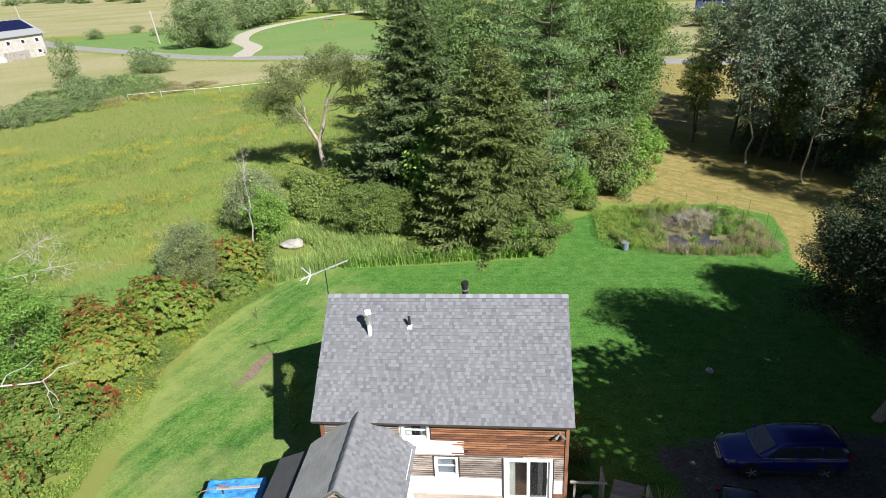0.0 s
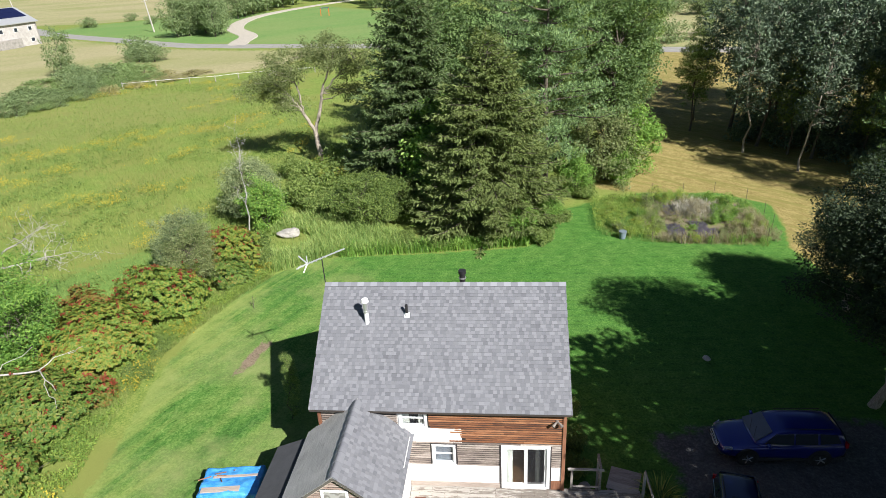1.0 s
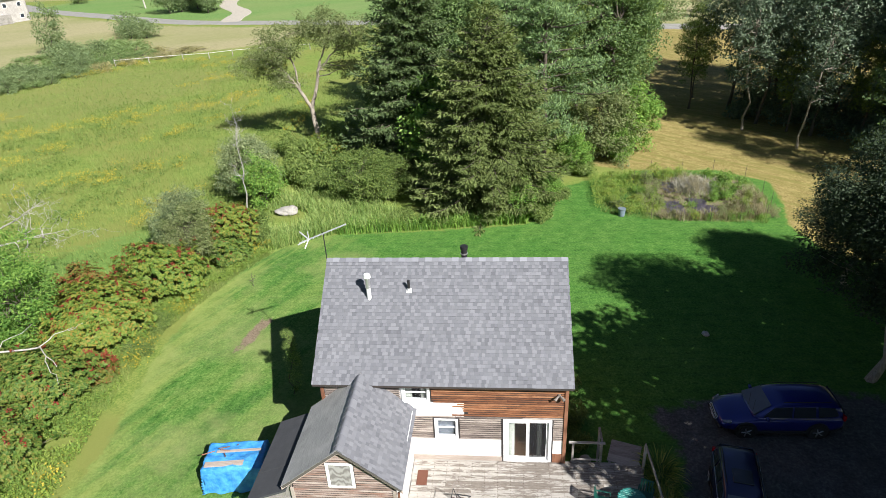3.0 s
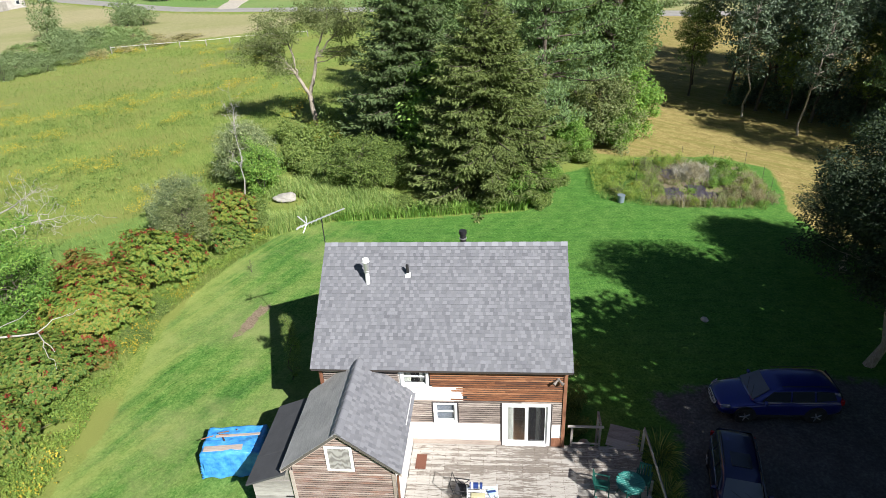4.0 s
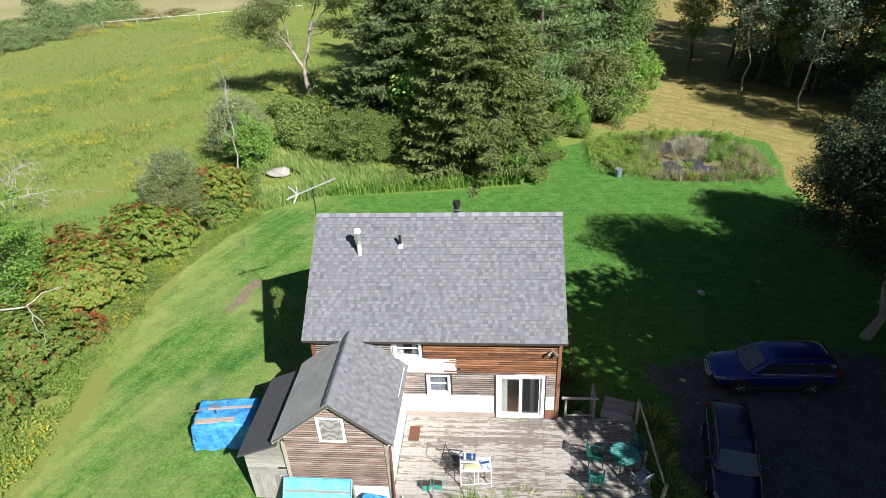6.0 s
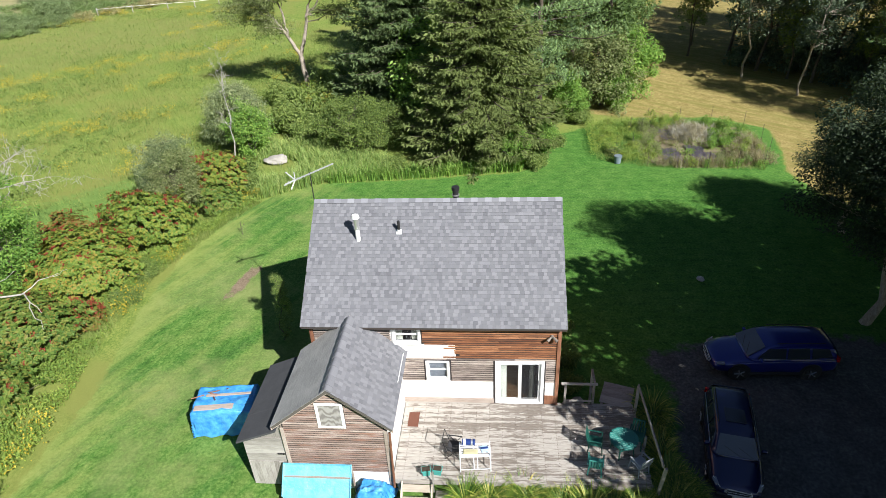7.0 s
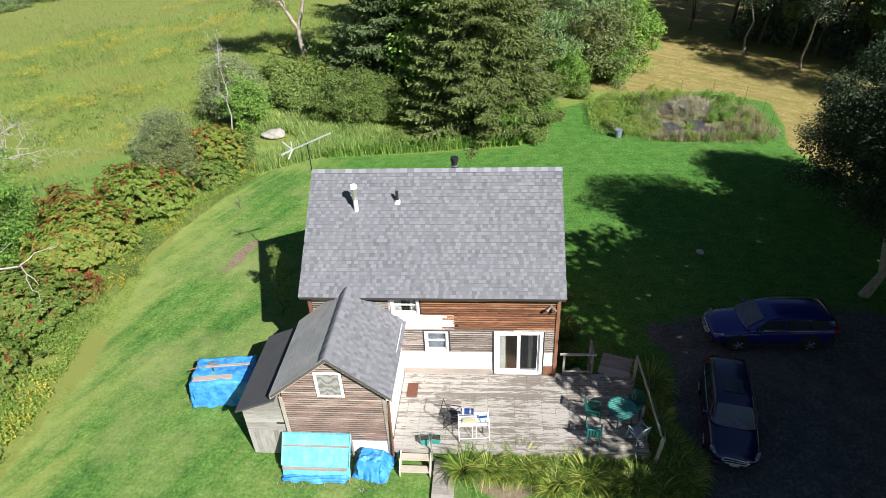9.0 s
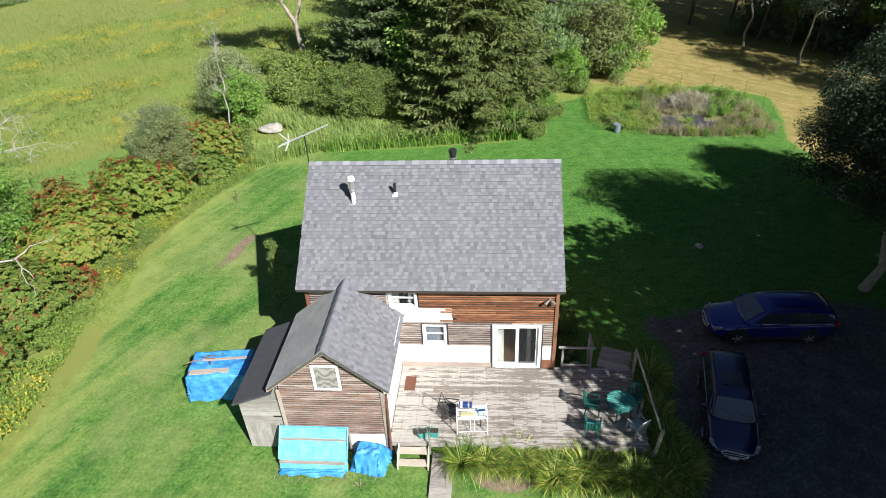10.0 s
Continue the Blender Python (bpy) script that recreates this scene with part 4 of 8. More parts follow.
def pleats(x0, x1, y, z0, z1, n):
    """A hanging curtain in folds, with thickness."""
    bm = bmesh.new()
    k = n * 4
    front_row, back_row = [], []
    for i in range(k + 1):
        x = x0 + (x1 - x0) * i / k
        yy = y + 0.014 * math.sin(i * math.pi / 2)
        front_row.append((bm.verts.new((x, yy, z0)), bm.verts.new((x, yy, z1))))
        back_row.append((bm.verts.new((x, yy + 0.006, z0)), bm.verts.new((x, yy + 0.006, z1))))
    for i in range(k):
        bm.faces.new((front_row[i][0], front_row[i + 1][0], front_row[i + 1][1], front_row[i][1]))
        bm.faces.new((back_row[i + 1][0], back_row[i][0], back_row[i][1], back_row[i + 1][1]))
    return bm


window("window", WIN_UP, house, curtain=True)
low = window("window", WIN_LO, house, dark=True)
# A panel close behind the panes gives them an even grey.
PANE_GREY = plain("pane_backing_grey", (0.10, 0.11, 0.125), 0.8, var=0.1)
part("pane_backing", box(WIN_LO[0] + 0.04, WIN_LO[1] - 0.04, 0.125, 0.131, WIN_LO[2] + 0.03, WIN_LO[3] - 0.03), PANE_GREY, low, "even grey panel close behind the panes")
x0, x1, z0, z1 = SLIDE
slider = part("sliding_door", box(x0 - 0.09, x1 + 0.09, -0.012, 0.10, z1 - 0.03, z1 + 0.07, bevel=0.006), VINYL, house, "white vinyl sliding glass door with curtains")
for a, b in ((x0 - 0.09, x0 + 0.03), (x1 - 0.03, x1 + 0.09)):
    part("door_jamb", box(a, b, -0.01, 0.10, z0 - 0.03, z1 - 0.03, bevel=0.006), VINYL, slider)
part("threshold", box(x0 + 0.03, x1 - 0.03, -0.03, 0.10, z0 - 0.03, z0 + 0.03), VINYL, slider)
part("flashing", box(x0 - 0.15, x0 - 0.09, -0.008, 0.029, z0 - 0.04, z1 + 0.08), DARK_FRAME, slider)
part("flashing", box(x1 + 0.09, x1 + 0.14, -0.008, 0.029, z0 - 0.04, z1 + 0.08), DARK_FRAME, slider)
xm = (x0 + x1) / 2
for y, a, b in ((0.035, x0 + 0.032, xm + 0.04), (0.066, xm - 0.04, x1 - 0.032)):
    bm = bmesh.new()
    for q in ((a, a + 0.085, z0 + 0.032, z1 - 0.032), (b - 0.085, b, z0 + 0.032, z1 - 0.032), (a + 0.085, b - 0.085, z0 + 0.032, z0 + 0.20), (a + 0.085, b - 0.085, z1 - 0.13, z1 - 0.032)):
        box(q[0], q[1], y, y + 0.028, q[2], q[3], bm)
    part("door_panel", bm, VINYL, slider)
    g = part("pane", box(a + 0.085, b - 0.085, y + 0.011, y + 0.016, z0 + 0.20, z1 - 0.13), GLASS, slider)
    g.visible_shadow = False
part("door_handle", box(x1 - 0.10, x1 - 0.07, 0.03, 0.062, 1.62, 1.86, bevel=0.006), STEEL, slider)
part("curtain", pleats(x0 + 0.10, x0 + 0.34, 0.24, z0, z1, 6), CURTAIN, slider)
part("curtain", pleats(x1 - 0.44, x1 - 0.26, 0.30, z0, z1, 5), CURTAIN, slider)
MESH, mesh_nt, mesh_b = mat_new("dark_insect_mesh")
mesh_b.inputs["Base Color"].default_value = (0.012, 0.013, 0.016, 1)
mesh_b.inputs["Roughness"].default_value = 0.8
mesh_clear = mesh_nt.nodes.new("ShaderNodeBsdfTransparent")
mesh_mix = mesh_nt.nodes.new("ShaderNodeMixShader")
mesh_mix.inputs[0].default_value = 0.45
mesh_nt.links.new(mesh_clear.outputs[0], mesh_mix.inputs[1])
mesh_nt.links.new(mesh_b.outputs[0], mesh_mix.inputs[2])
mesh_nt.links.new(mesh_mix.outputs[0], mesh_nt.nodes["Material Output"].inputs[0])
part("insect_screen", box(xm + 0.05, x1 - 0.12, 0.022, 0.026, z0 + 0.18, z1 - 0.12), MESH, slider, "dark insect screen")
part("screen_frame", box(xm + 0.045, xm + 0.075, 0.016, 0.033, z0 + 0.03, z1 - 0.03), VINYL, slider)
part("floorboards", box(WX0 + 0.18, WX1 - 0.18, 0.195, 3.19, 0.702, 0.715), FLOORWOOD, house)
# bare sheathing laths under the upper window
for q in ((-1.74, 0.24, 3.30, 3.355), (-1.74, 0.62, 3.05, 3.11), (-0.62, 0.30, 3.12, 3.17), (-0.58, -0.05, 3.48, 3.53)):
    part("lath", box(q[0], q[1], -0.008, 0.029, q[2], q[3]), WHITE, front)
LAMPGREY = plain("weathered_lamp_metal", (0.22, 0.19, 0.17), 0.6, 0.1)
flood = root("floodlight", "weathered grey twin floodlight under the eave", "lamp", pose(4.14, 0.0, 4.05))
part("mount", rod((0, 0.02, 0), (0, -0.06, 0), 0.06), LAMPGREY, flood)
for sx in (-1, 1):
    h = part("lamp_head", rod((0.05 * sx, -0.07, 0), (0.17 * sx, -0.20, -0.07), 0.035, r2=0.065, k=14), LAMPGREY, flood)

# ---- roof fittings ----
flue = root("flue_pipe", "white and steel stove flue with round cap on the roof", "flue", pose(-3.03, 2.37, 6.62))
part("base_plate", box(-0.24, 0.24, -0.15, 0.15, 0.0, 0.05, m=pose(0, 0, 0.0, 37.3)), WHITE, flue)
part("lower_pipe", rod((0, 0, -0.1), (0, 0, 0.55), 0.085, k=16), VINYL, flue)
part("collar", rod((0, 0, 0.55), (0, 0, 0.62), 0.115, k=16), STEEL, flue)
part("upper_pipe", rod((0, 0, 0.62), (0, 0, 1.0), 0.1, k=16), STEEL, flue)
part("cap", rod((0, 0, 1.0), (0, 0, 1.12), 0.15, k=18, r2=0.12), VINYL, flue)
vent = root("vent_pipe", "black vent pipe with white boot on the roof", "vent", pose(-1.49, 2.6, 6.88))
part("boot", box(-0.10, 0.10, -0.10, 0.10, -0.01, 0.025, m=pose(0, 0, 0, 37.3)), VINYL, vent)
part("sleeve", rod((0, 0, 0), (0, 0, 0.12), 0.085, k=14, r2=0.06), VINYL, vent)
part("pipe", rod((0, 0, -0.1), (0, 0, 0.47), 0.055, k=14), BLACK, vent)
stack = root("chimney_pipe", "black chimney pipe behind the ridge", "chimney", pose(0.52, 5.0, 6.65))
part("pipe", rod((0, 0, -0.1), (0, 0, 0.78), 0.12, k=16), BLACK, stack)
part("collar", rod((0, 0, 0.55), (0, 0, 0.6), 0.15, k=16), STEEL, stack)
part("cap", rod((0, 0, 0.78), (0, 0, 0.92), 0.16, k=16), BLACK, stack)

ALU = plain("dull_aluminium", (0.75, 0.75, 0.75), 0.4, 0.6, var=0.08)
antenna = root("television_antenna", "aluminium roof antenna on a thin mast at the gable", "antenna", pose(-4.94, 3.78, 0))
part("mast", rod((0, 0, 6.2), (0, 0, 8.85), 0.022), BLACK, antenna)
part("boom", rod((-1.02, 0, 8.36), (0.97, 0, 9.19), 0.03), ALU, antenna)
for i in range(11):
    f = i / 10
    x, zz = -0.95 + 1.9 * f, 8.385 + 0.79 * f
    ln = 0.20 - 0.012 * i
    part("element", rod((x, -ln, zz), (x, ln, zz), 0.008, k=5), ALU, antenna)
for sy in (-1, 1):
    part("reflector", rod((-0.62, 0, 8.53), (-1.02, 0.22 * sy, 8.58 + 0.18 * sy), 0.028, k=6), ALU, antenna)
    part("reflector", rod((-0.62, 0, 8.53), (-0.72, 0.30 * sy, 8.50 + 0.22 * sy), 0.022, k=6), ALU, antenna)

# ---- gabled wing ----
BARGE = wood("pale_barge_board", (0.26, 0.19, 0.15), (0.42, 0.33, 0.28), (0.54, 0.45, 0.39))
EXR, EXRZ, EXEZ = -3.09, 4.96, 3.27
EY0 = -3.79
EW0, EW1, EFY = -4.97, -1.42, -3.55
wing = root("house_wing", "gabled wing with faded clapboards and shingle roof", "house wing")
bm = wing_wall = wall_with_holes("wall_front", EW0, EW1, 0.0, 2.95, [], 0.14, lambda a, b, t: (a, b, EFY + 0.02, EFY + 0.02 + t), WHITE, wing)
part("gable", prism([(EW0, 2.95), (EW1, 2.95), (EW1, 3.30), (EXR, 4.76), (EW0, 3.25)], EFY + 0.02, EFY + 0.16), CEDAR_GREY, wing)
part("wall_side", box(EW1 - 0.14, EW1, EFY + 0.16, 0.0, 0.0, 3.2), WHITE, wing)
part("wall_side", box(EW0, EW0 + 0.14, EFY + 0.16, 0.0, 0.0, 3.2), CEDAR_GREY, wing)
# Added black sheets give the wing boards their shadow lines too.
part("building_paper", box(EW0 + 0.05, EW1 - 0.05, EFY + 0.0135, EFY + 0.0185, 0.92, 2.95), SHADOW_BACKING, wing)
part("building_paper", prism([(EW0 + 0.05, 2.95), (EW1 - 0.05, 2.95), (EW1 - 0.05, 3.2), (EXR, 4.70), (EW0 + 0.05, 3.15)], EFY + 0.0135, EFY + 0.0185), SHADOW_BACKING, wing)
z = 0.92
while z < 4.6:
    a, b = EXR - max(0.0, 4.70 - z) / 0.805, EXR + max(0.0, 4.70 - z) / 0.871
    cuts = [(-3.68, -2.72)] if 3.0 < z < 4.14 else []
    for p, q in span_minus(max(a, EW0 + 0.1), min(b, EW1 - 0.1), cuts):
        if q - p > 0.08:
            clap("clapboard", p, q, z, 0.102, EFY + 0.013, CEDAR_MIX, wing_wall)
    z += 0.102
for x0, x1 in ((EW0 - 0.02, EW0 + 0.1), (EW1 - 0.1, EW1 + 0.02)):
    part("corner_board", box(x0, x1, EFY - 0.03, EFY + 0.018, 0.2, 2.98, bevel=0.006), GREY_TRIM, wing)
part("downspout", rod((EW1 + 0.06, EFY - 0.12, 0.3), (EW1 + 0.10, EFY - 0.02, 2.9), 0.045), TRIM, wing)
def plywood_mat():
    """Weathered plywood with swirling rotary-cut grain."""
    m, nt, b = mat_new("weathered_plywood")
    w = node(nt, "ShaderNodeTexWave", Scale=1.7, Distortion=9.0, Detail=2.0)
    w.wave_type = "RINGS"
    nt.links.new(coords(nt, (2.0, 1.0, 1.0)), w.inputs["Vector"])
    nt.links.new(ramp(nt, w.outputs["Fac"], [(0.1, (0.20, 0.185, 0.175)), (0.5, (0.29, 0.275, 0.26)), (0.9, (0.36, 0.345, 0.33))]), b.inputs["Base Color"])
    b.inputs["Roughness"].default_value = 0.85
    return m


hatch = part("attic_hatch", box(-3.56, -2.84, EFY - 0.002, EFY + 0.018, 3.12, 4.06), plywood_mat(), wing, "weathered plywood hatch with white casing")
for q in ((-3.66, -3.56, 3.04, 4.14), (-2.84, -2.74, 3.04, 4.14), (-3.56, -2.84, 4.06, 4.14), (-3.56, -2.84, 3.04, 3.12)):
    part("casing", box(q[0], q[1], EFY - 0.022, EFY + 0.018, q[2], q[3], bevel=0.005), WHITE, hatch)
for sx, ex in ((1, -1.15), (-1, -5.19)):
    d = Vector((ex - EXR, EXEZ - EXRZ)).normalized()
    n = Vector((abs(d.y), abs(d.x))) if sx > 0 else Vector((-abs(d.y), abs(d.x)))
    pts = [(EXR, EXRZ - 0.03), (ex, EXEZ - 0.03), (ex - n.x * 0.1, EXEZ - 0.03 - n.y * 0.1), (EXR, EXRZ - 0.03 - 0.1 / n.y)]
    rf = part("roof", prism(pts, EY0 + 0.02, 0.02), ROOFDECK, wing)
    up = Vector((EXR - ex, 0, EXRZ - EXEZ))
    sl = up.length
    along = (0, 1, 0) if sx > 0 else (0, -1, 0)
    org = (ex, EY0, EXEZ - 0.03) if sx > 0 else (ex, 0.02, EXEZ - 0.03)
    lay_shingles(shingle_rows(srng, 0.02 - EY0, sl), org, along, up / sl, (n.x, 0, n.y), rf, lambda a, s: False, even=sx < 0, cover=PALE_SLOPE if sx < 0 else None)
    # barge board along the gable edge
    pts = [(EXR, EXRZ - 0.05), (ex, EXEZ - 0.05), (ex, EXEZ - 0.19), (EXR, EXRZ - 0.19)]
    part("barge_board", prism(pts, EY0 + 0.03, EY0 + 0.06), BARGE, wing)
for i in range(17):
    y = EY0 + (-0.12 - EY0) * i / 17
    prof = [(EXR - 0.17, EXRZ - 0.095), (EXR - 0.05, EXRZ + 0.015), (EXR, EXRZ + 0.03), (EXR + 0.05, EXRZ + 0.015), (EXR + 0.17, EXRZ - 0.095), (EXR + 0.17, EXRZ - 0.115), (EXR, EXRZ + 0.005), (EXR - 0.17, EXRZ - 0.115)]
    part("ridge_cap", prism([(p, q + 0.016 * (i % 2)) for p, q in prof], y, y + 0.215), SHINGLE, wing)
part("flashing", box(-0.014, 0.014, 0, 1.5, 0, 0.02, m=Matrix.Translation((-1.25, -1.75, 3.375))), VINYL, wing)

# ---- lean-to shed ----
ROLL = plain("dark_roll_roofing", (0.058, 0.06, 0.066), 0.85, var=0.2, scale=2.5, bumps=0.004)
shed = root("lean_to_shed", "grey board lean-to with dark roll roofing", "shed")
part("roof", prism([(-5.10, 3.02), (-6.56, 2.42), (-6.56, 2.34), (-5.10, 2.94)], -3.72, 0.05), ROLL, shed)
part("roof_seam", prism([(-5.10, 3.035), (-6.565, 2.433), (-6.565, 2.423), (-5.10, 3.022)], -2.55, -2.44), ROLL, shed)
wall = part("wall_front", box(-6.44, -5.0, -3.46, -3.38, 0.05, 2.40), GREY_BOARD, shed)
part("wall_top", prism([(-6.44, 2.40), (-5.0, 2.40), (-5.0, 2.95)], -3.46, -3.38), GREY_BOARD, shed)
part("wall_side", box(-6.44, -6.36, -3.38, 0.0, 0.05, 2.40), GREY_BOARD, shed)
for i in range(8):
    x = -6.44 + i * 0.18
    part("board", box(x + 0.003, x + 0.176, -3.488 - 0.004 * (i % 3), -3.461, 0.03, 1.22 + 0.03 * (i % 2)), GREY_BOARD, wall)
H_BOARD = wood("grey_wide_board", (0.19, 0.175, 0.16), (0.34, 0.32, 0.295), (0.48, 0.46, 0.43))
for i in range(6):
    part("board", box(-6.44, -5.0, -3.484 - 0.003 * (i % 2), -3.461, 1.26 + i * 0.19, 1.445 + i * 0.19), H_BOARD, wall)
part("latch", box(-5.32, -5.05, -3.52, -3.49, 1.62, 1.67), BLACK, shed)

# ---- tarps ----
def tarp_mat(name, col, hi):
    m, nt, b = mat_new(name)
    v = coords(nt)
    w = tex_noise(nt, v, 3.5, 5, 0.6)
    nt.links.new(ramp(nt, w, [(0.3, col), (0.7, hi)]), b.inputs["Base Color"])
    b.inputs["Roughness"].default_value = 0.38
    crease = tex_noise(nt, coords(nt, (1.0, 2.2, 1.0)), 9.0, 3, 0.7)
    bump(nt, b, maths(nt, "MULTIPLY_ADD", crease, 0.45, w), 0.8, 0.06)
    return m


TARP = tarp_mat("blue_tarp", (0.02, 0.19, 0.55), (0.10, 0.40, 0.76))
TARP_PALE = tarp_mat("pale_blue_tarp", (0.10, 0.42, 0.62), (0.22, 0.58, 0.74))


def drape(name, x0, x1, y0, y1, h, mat, parent, seed, wob=0.05, flare=0.12, n=34):
    """A sheet that lies over a block and falls to the ground in folds."""
    rng = np.random.default_rng(seed)
    off = rng.uniform(0, 50)
    u = np.linspace(-1, 1, n)
    V = []
    hx, hy = (x1 - x0) / 2, (y1 - y0) / 2
    for a in u:
        for b in u:
            ax, by = a * 1.6, b * 1.6
            ox, oy = max(abs(ax) - 1, 0), max(abs(by) - 1, 0)
            fall = min(1, max(ox, oy) / 0.6)
            x = math.copysign(min(abs(ax), 1), ax) * hx + 0.03 * noise.noise(Vector((a * 9, b * 9 + off, 1.7)))
            y = math.copysign(min(abs(by), 1), by) * hy
            k = noise.noise(Vector((a * 3 + off, b * 3, 0.3)))
            fold = math.sin((x * 7 if oy > ox else y * 7) + 4 * k)
            push = fall * (flare + 0.05 * fold)
            if ox >= oy and ox > 0:
                x += math.copysign(push, ax)
            if oy >= ox and oy > 0:
                y += math.copysign(push, by)
            z = h * (1 - fall) + wob * k * (2 if fall == 0 else 1) + wob * (0.15 + 0.6 * fall) * noise.noise(Vector((a * 11 + off, b * 11, 4.2)))
            V.append((x + (x0 + x1) / 2, y + (y0 + y1) / 2, max(z, 0.02 + 0.02 * abs(k))))
    F = [(i * n + j, (i + 1) * n + j, (i + 1) * n + j + 1, i * n + j + 1) for i in range(n - 1) for j in range(n - 1)]
    return np_part(name, V, np.array(F), mat, parent, smooth=True)


trailer = root("tarped_trailer", "low load covered by a bright blue tarp on the lawn", "tarp", pose(-8.45, -0.55, 0, 0, 0, 7))
drape("tarp", -1.16, 1.16, -0.72, 0.72, 1.2, TARP, trailer, 4, 0.06, 0.10, 44)
part("plank", box(-1.05, 0.45, -0.62, -0.36, 1.235, 1.285, bevel=0.01), GREY_TRIM, trailer, "weathered plank weighing down the tarp")
part("plank", box(-0.75, 1.0, 0.10, 0.22, 1.235, 1.28, bevel=0.01), GREY_TRIM, trailer, "weathered plank weighing down the tarp")
for i in range(5):
    a = rnd.uniform(-0.9, 0.5)
    b = rnd.uniform(0.0, 0.5)
    part("branch", rod((a, b, 1.25), (a + rnd.uniform(-0.5, 0.5), b + rnd.uniform(-0.3, 0.3), 1.33), 0.022, k=6), TRIM, trailer)
rack = root("covered_woodpile", "low lean-to rack under a pale turquoise tarp against the clapboards", "tarp", pose(-3.95, -3.62, 0))
bm = bmesh.new()
n = 26
for i in range(n):
    for j in range(n):
        u, v = i / (n - 1), j / (n - 1)
        x = -1.18 + 2.36 * u
        k = noise.noise(Vector((u * 5, v * 4, 2.2)))
        if v < 0.78:
            y, zz = -0.03 - 0.66 * v / 0.78, 1.30 - 0.80 * v / 0.78 - 0.05 * math.sin(math.pi * v / 0.78) * math.sin(math.pi * u)
        else:
            w = (v - 0.78) / 0.22
            y, zz = -0.69 - 0.12 * w, 0.50 - 0.48 * w
        bm.verts.new((x + 0.02 * k, y + 0.03 * k, zz + 0.035 * k))
bm.verts.ensure_lookup_table()
for i in range(n - 1):
    for j in range(n - 1):
        bm.faces.new([bm.verts[q] for q in (i * n + j, i * n + j + 1, (i + 1) * n + j + 1, (i + 1) * n + j)])
part("tarp", bm, TARP_PALE, rack, smooth=True)
part("batten", box(-1.2, 1.2, -0.30, -0.25, 0.96, 1.01), GREY_TRIM, rack)
part("batten", box(-1.2, 1.2, -0.05, -0.01, 1.30, 1.35), TARP_PALE, rack)
part("board", box(-1.15, 1.1, -0.80, -0.72, 0.36, 0.43), GREY_TRIM, rack)
for sx in (-1.2, 1.17):
    part("post", box(sx, sx + 0.05, -0.08, -0.03, 0, 1.3), GREY_TRIM, rack)
drape("tarp_skirt", -1.12, 1.05, -0.98, -0.78, 0.12, TARP, rack, 15, 0.05, 0.05, 26)
for sx in (-1.2, 1.16):
    part("edge_pole", rod((sx + 0.02, -0.04, 1.33), (sx + 0.02, -0.72, 0.50), 0.025, k=6), TARP_PALE, rack)
heap = root("tarped_heap", "small heap under a crumpled blue tarp beside the steps", "tarp", pose(-2.02, -3.98, 0, 0, 0, -8))
drape("tarp", -0.42, 0.36, -0.26, 0.24, 0.72, TARP, heap, 9, 0.045, 0.28, 44)

# ---- deck ----
def deck_mat():
    """Cream deck paint, worn through to grey-brown wood in streaks along the boards."""
    m, nt, b = mat_new("worn_deck_paint")
    grain = tex_noise(nt, coords(nt, (1.2, 14, 14), jitter=True), 4.0, 6, 0.65)
    streak = tex_noise(nt, coords(nt, (0.9, 7, 7), jitter=True), 2.3, 6, 0.72)
    place_ = tex_noise(nt, coords(nt, world_space=True), 0.45, 3, 0.5)
    info = nt.nodes.new("ShaderNodeObjectInfo")
    paint = ramp(nt, grain, [(0.3, (0.31, 0.288, 0.258)), (0.7, (0.46, 0.432, 0.395))])
    bare = ramp(nt, grain, [(0.3, (0.115, 0.098, 0.085)), (0.7, (0.27, 0.235, 0.20))])
    f = maths(nt, "ADD", streak, maths(nt, "MULTIPLY_ADD", place_, 0.5, -0.25))
    f = maths(nt, "ADD", f, maths(nt, "MULTIPLY_ADD", info.outputs["Random"], 0.2, -0.1))
    wearf = ramp(nt, f, [(0.53, (0, 0, 0)), (0.57, (1, 1, 1))])
    nt.links.new(mixc(nt, wearf, paint, bare), b.inputs["Base Color"])
    b.inputs["Roughness"].default_value = 0.8
    bump(nt, b, grain, 0.5, 0.006)
    return m


DECKWOOD = deck_mat()
GREYDECK = wood("grey_plank", (0.20, 0.18, 0.16), (0.36, 0.33, 0.30), (0.50, 0.47, 0.43))
DX0, DX1, DY0, DZ = -1.38, 7.32, -3.62, 0.68
deck = root("deck", "bleached wooden deck with peeling paint", "deck")
drng = random.Random(5)
part("rim_joist", box(DX0, DX1, DY0, DY0 + 0.04, DZ - 0.24, DZ - 0.035), GREYDECK, deck)
part("rim_joist", box(DX1 - 0.04, DX1, DY0 + 0.04, 0.0, DZ - 0.24, DZ - 0.035), GREYDECK, deck)
for i in range(9):
    x = DX0 + 0.3 + i * 0.98
    part("joist", box(x, x + 0.045, DY0 + 0.04, -0.0, DZ - 0.22, DZ - 0.036), GREYDECK, deck)
for x in (DX0 + 0.1, 2.0, 5.0, DX1 - 0.2):
    part("footing_post", box(x, x + 0.1, DY0 + 0.06, DY0 + 0.16, -0.05, DZ - 0.24), GREYDECK, deck)
y = DY0 - 0.02
NAIL = plain("rusty_nail_heads", (0.07, 0.045, 0.03), 0.8)
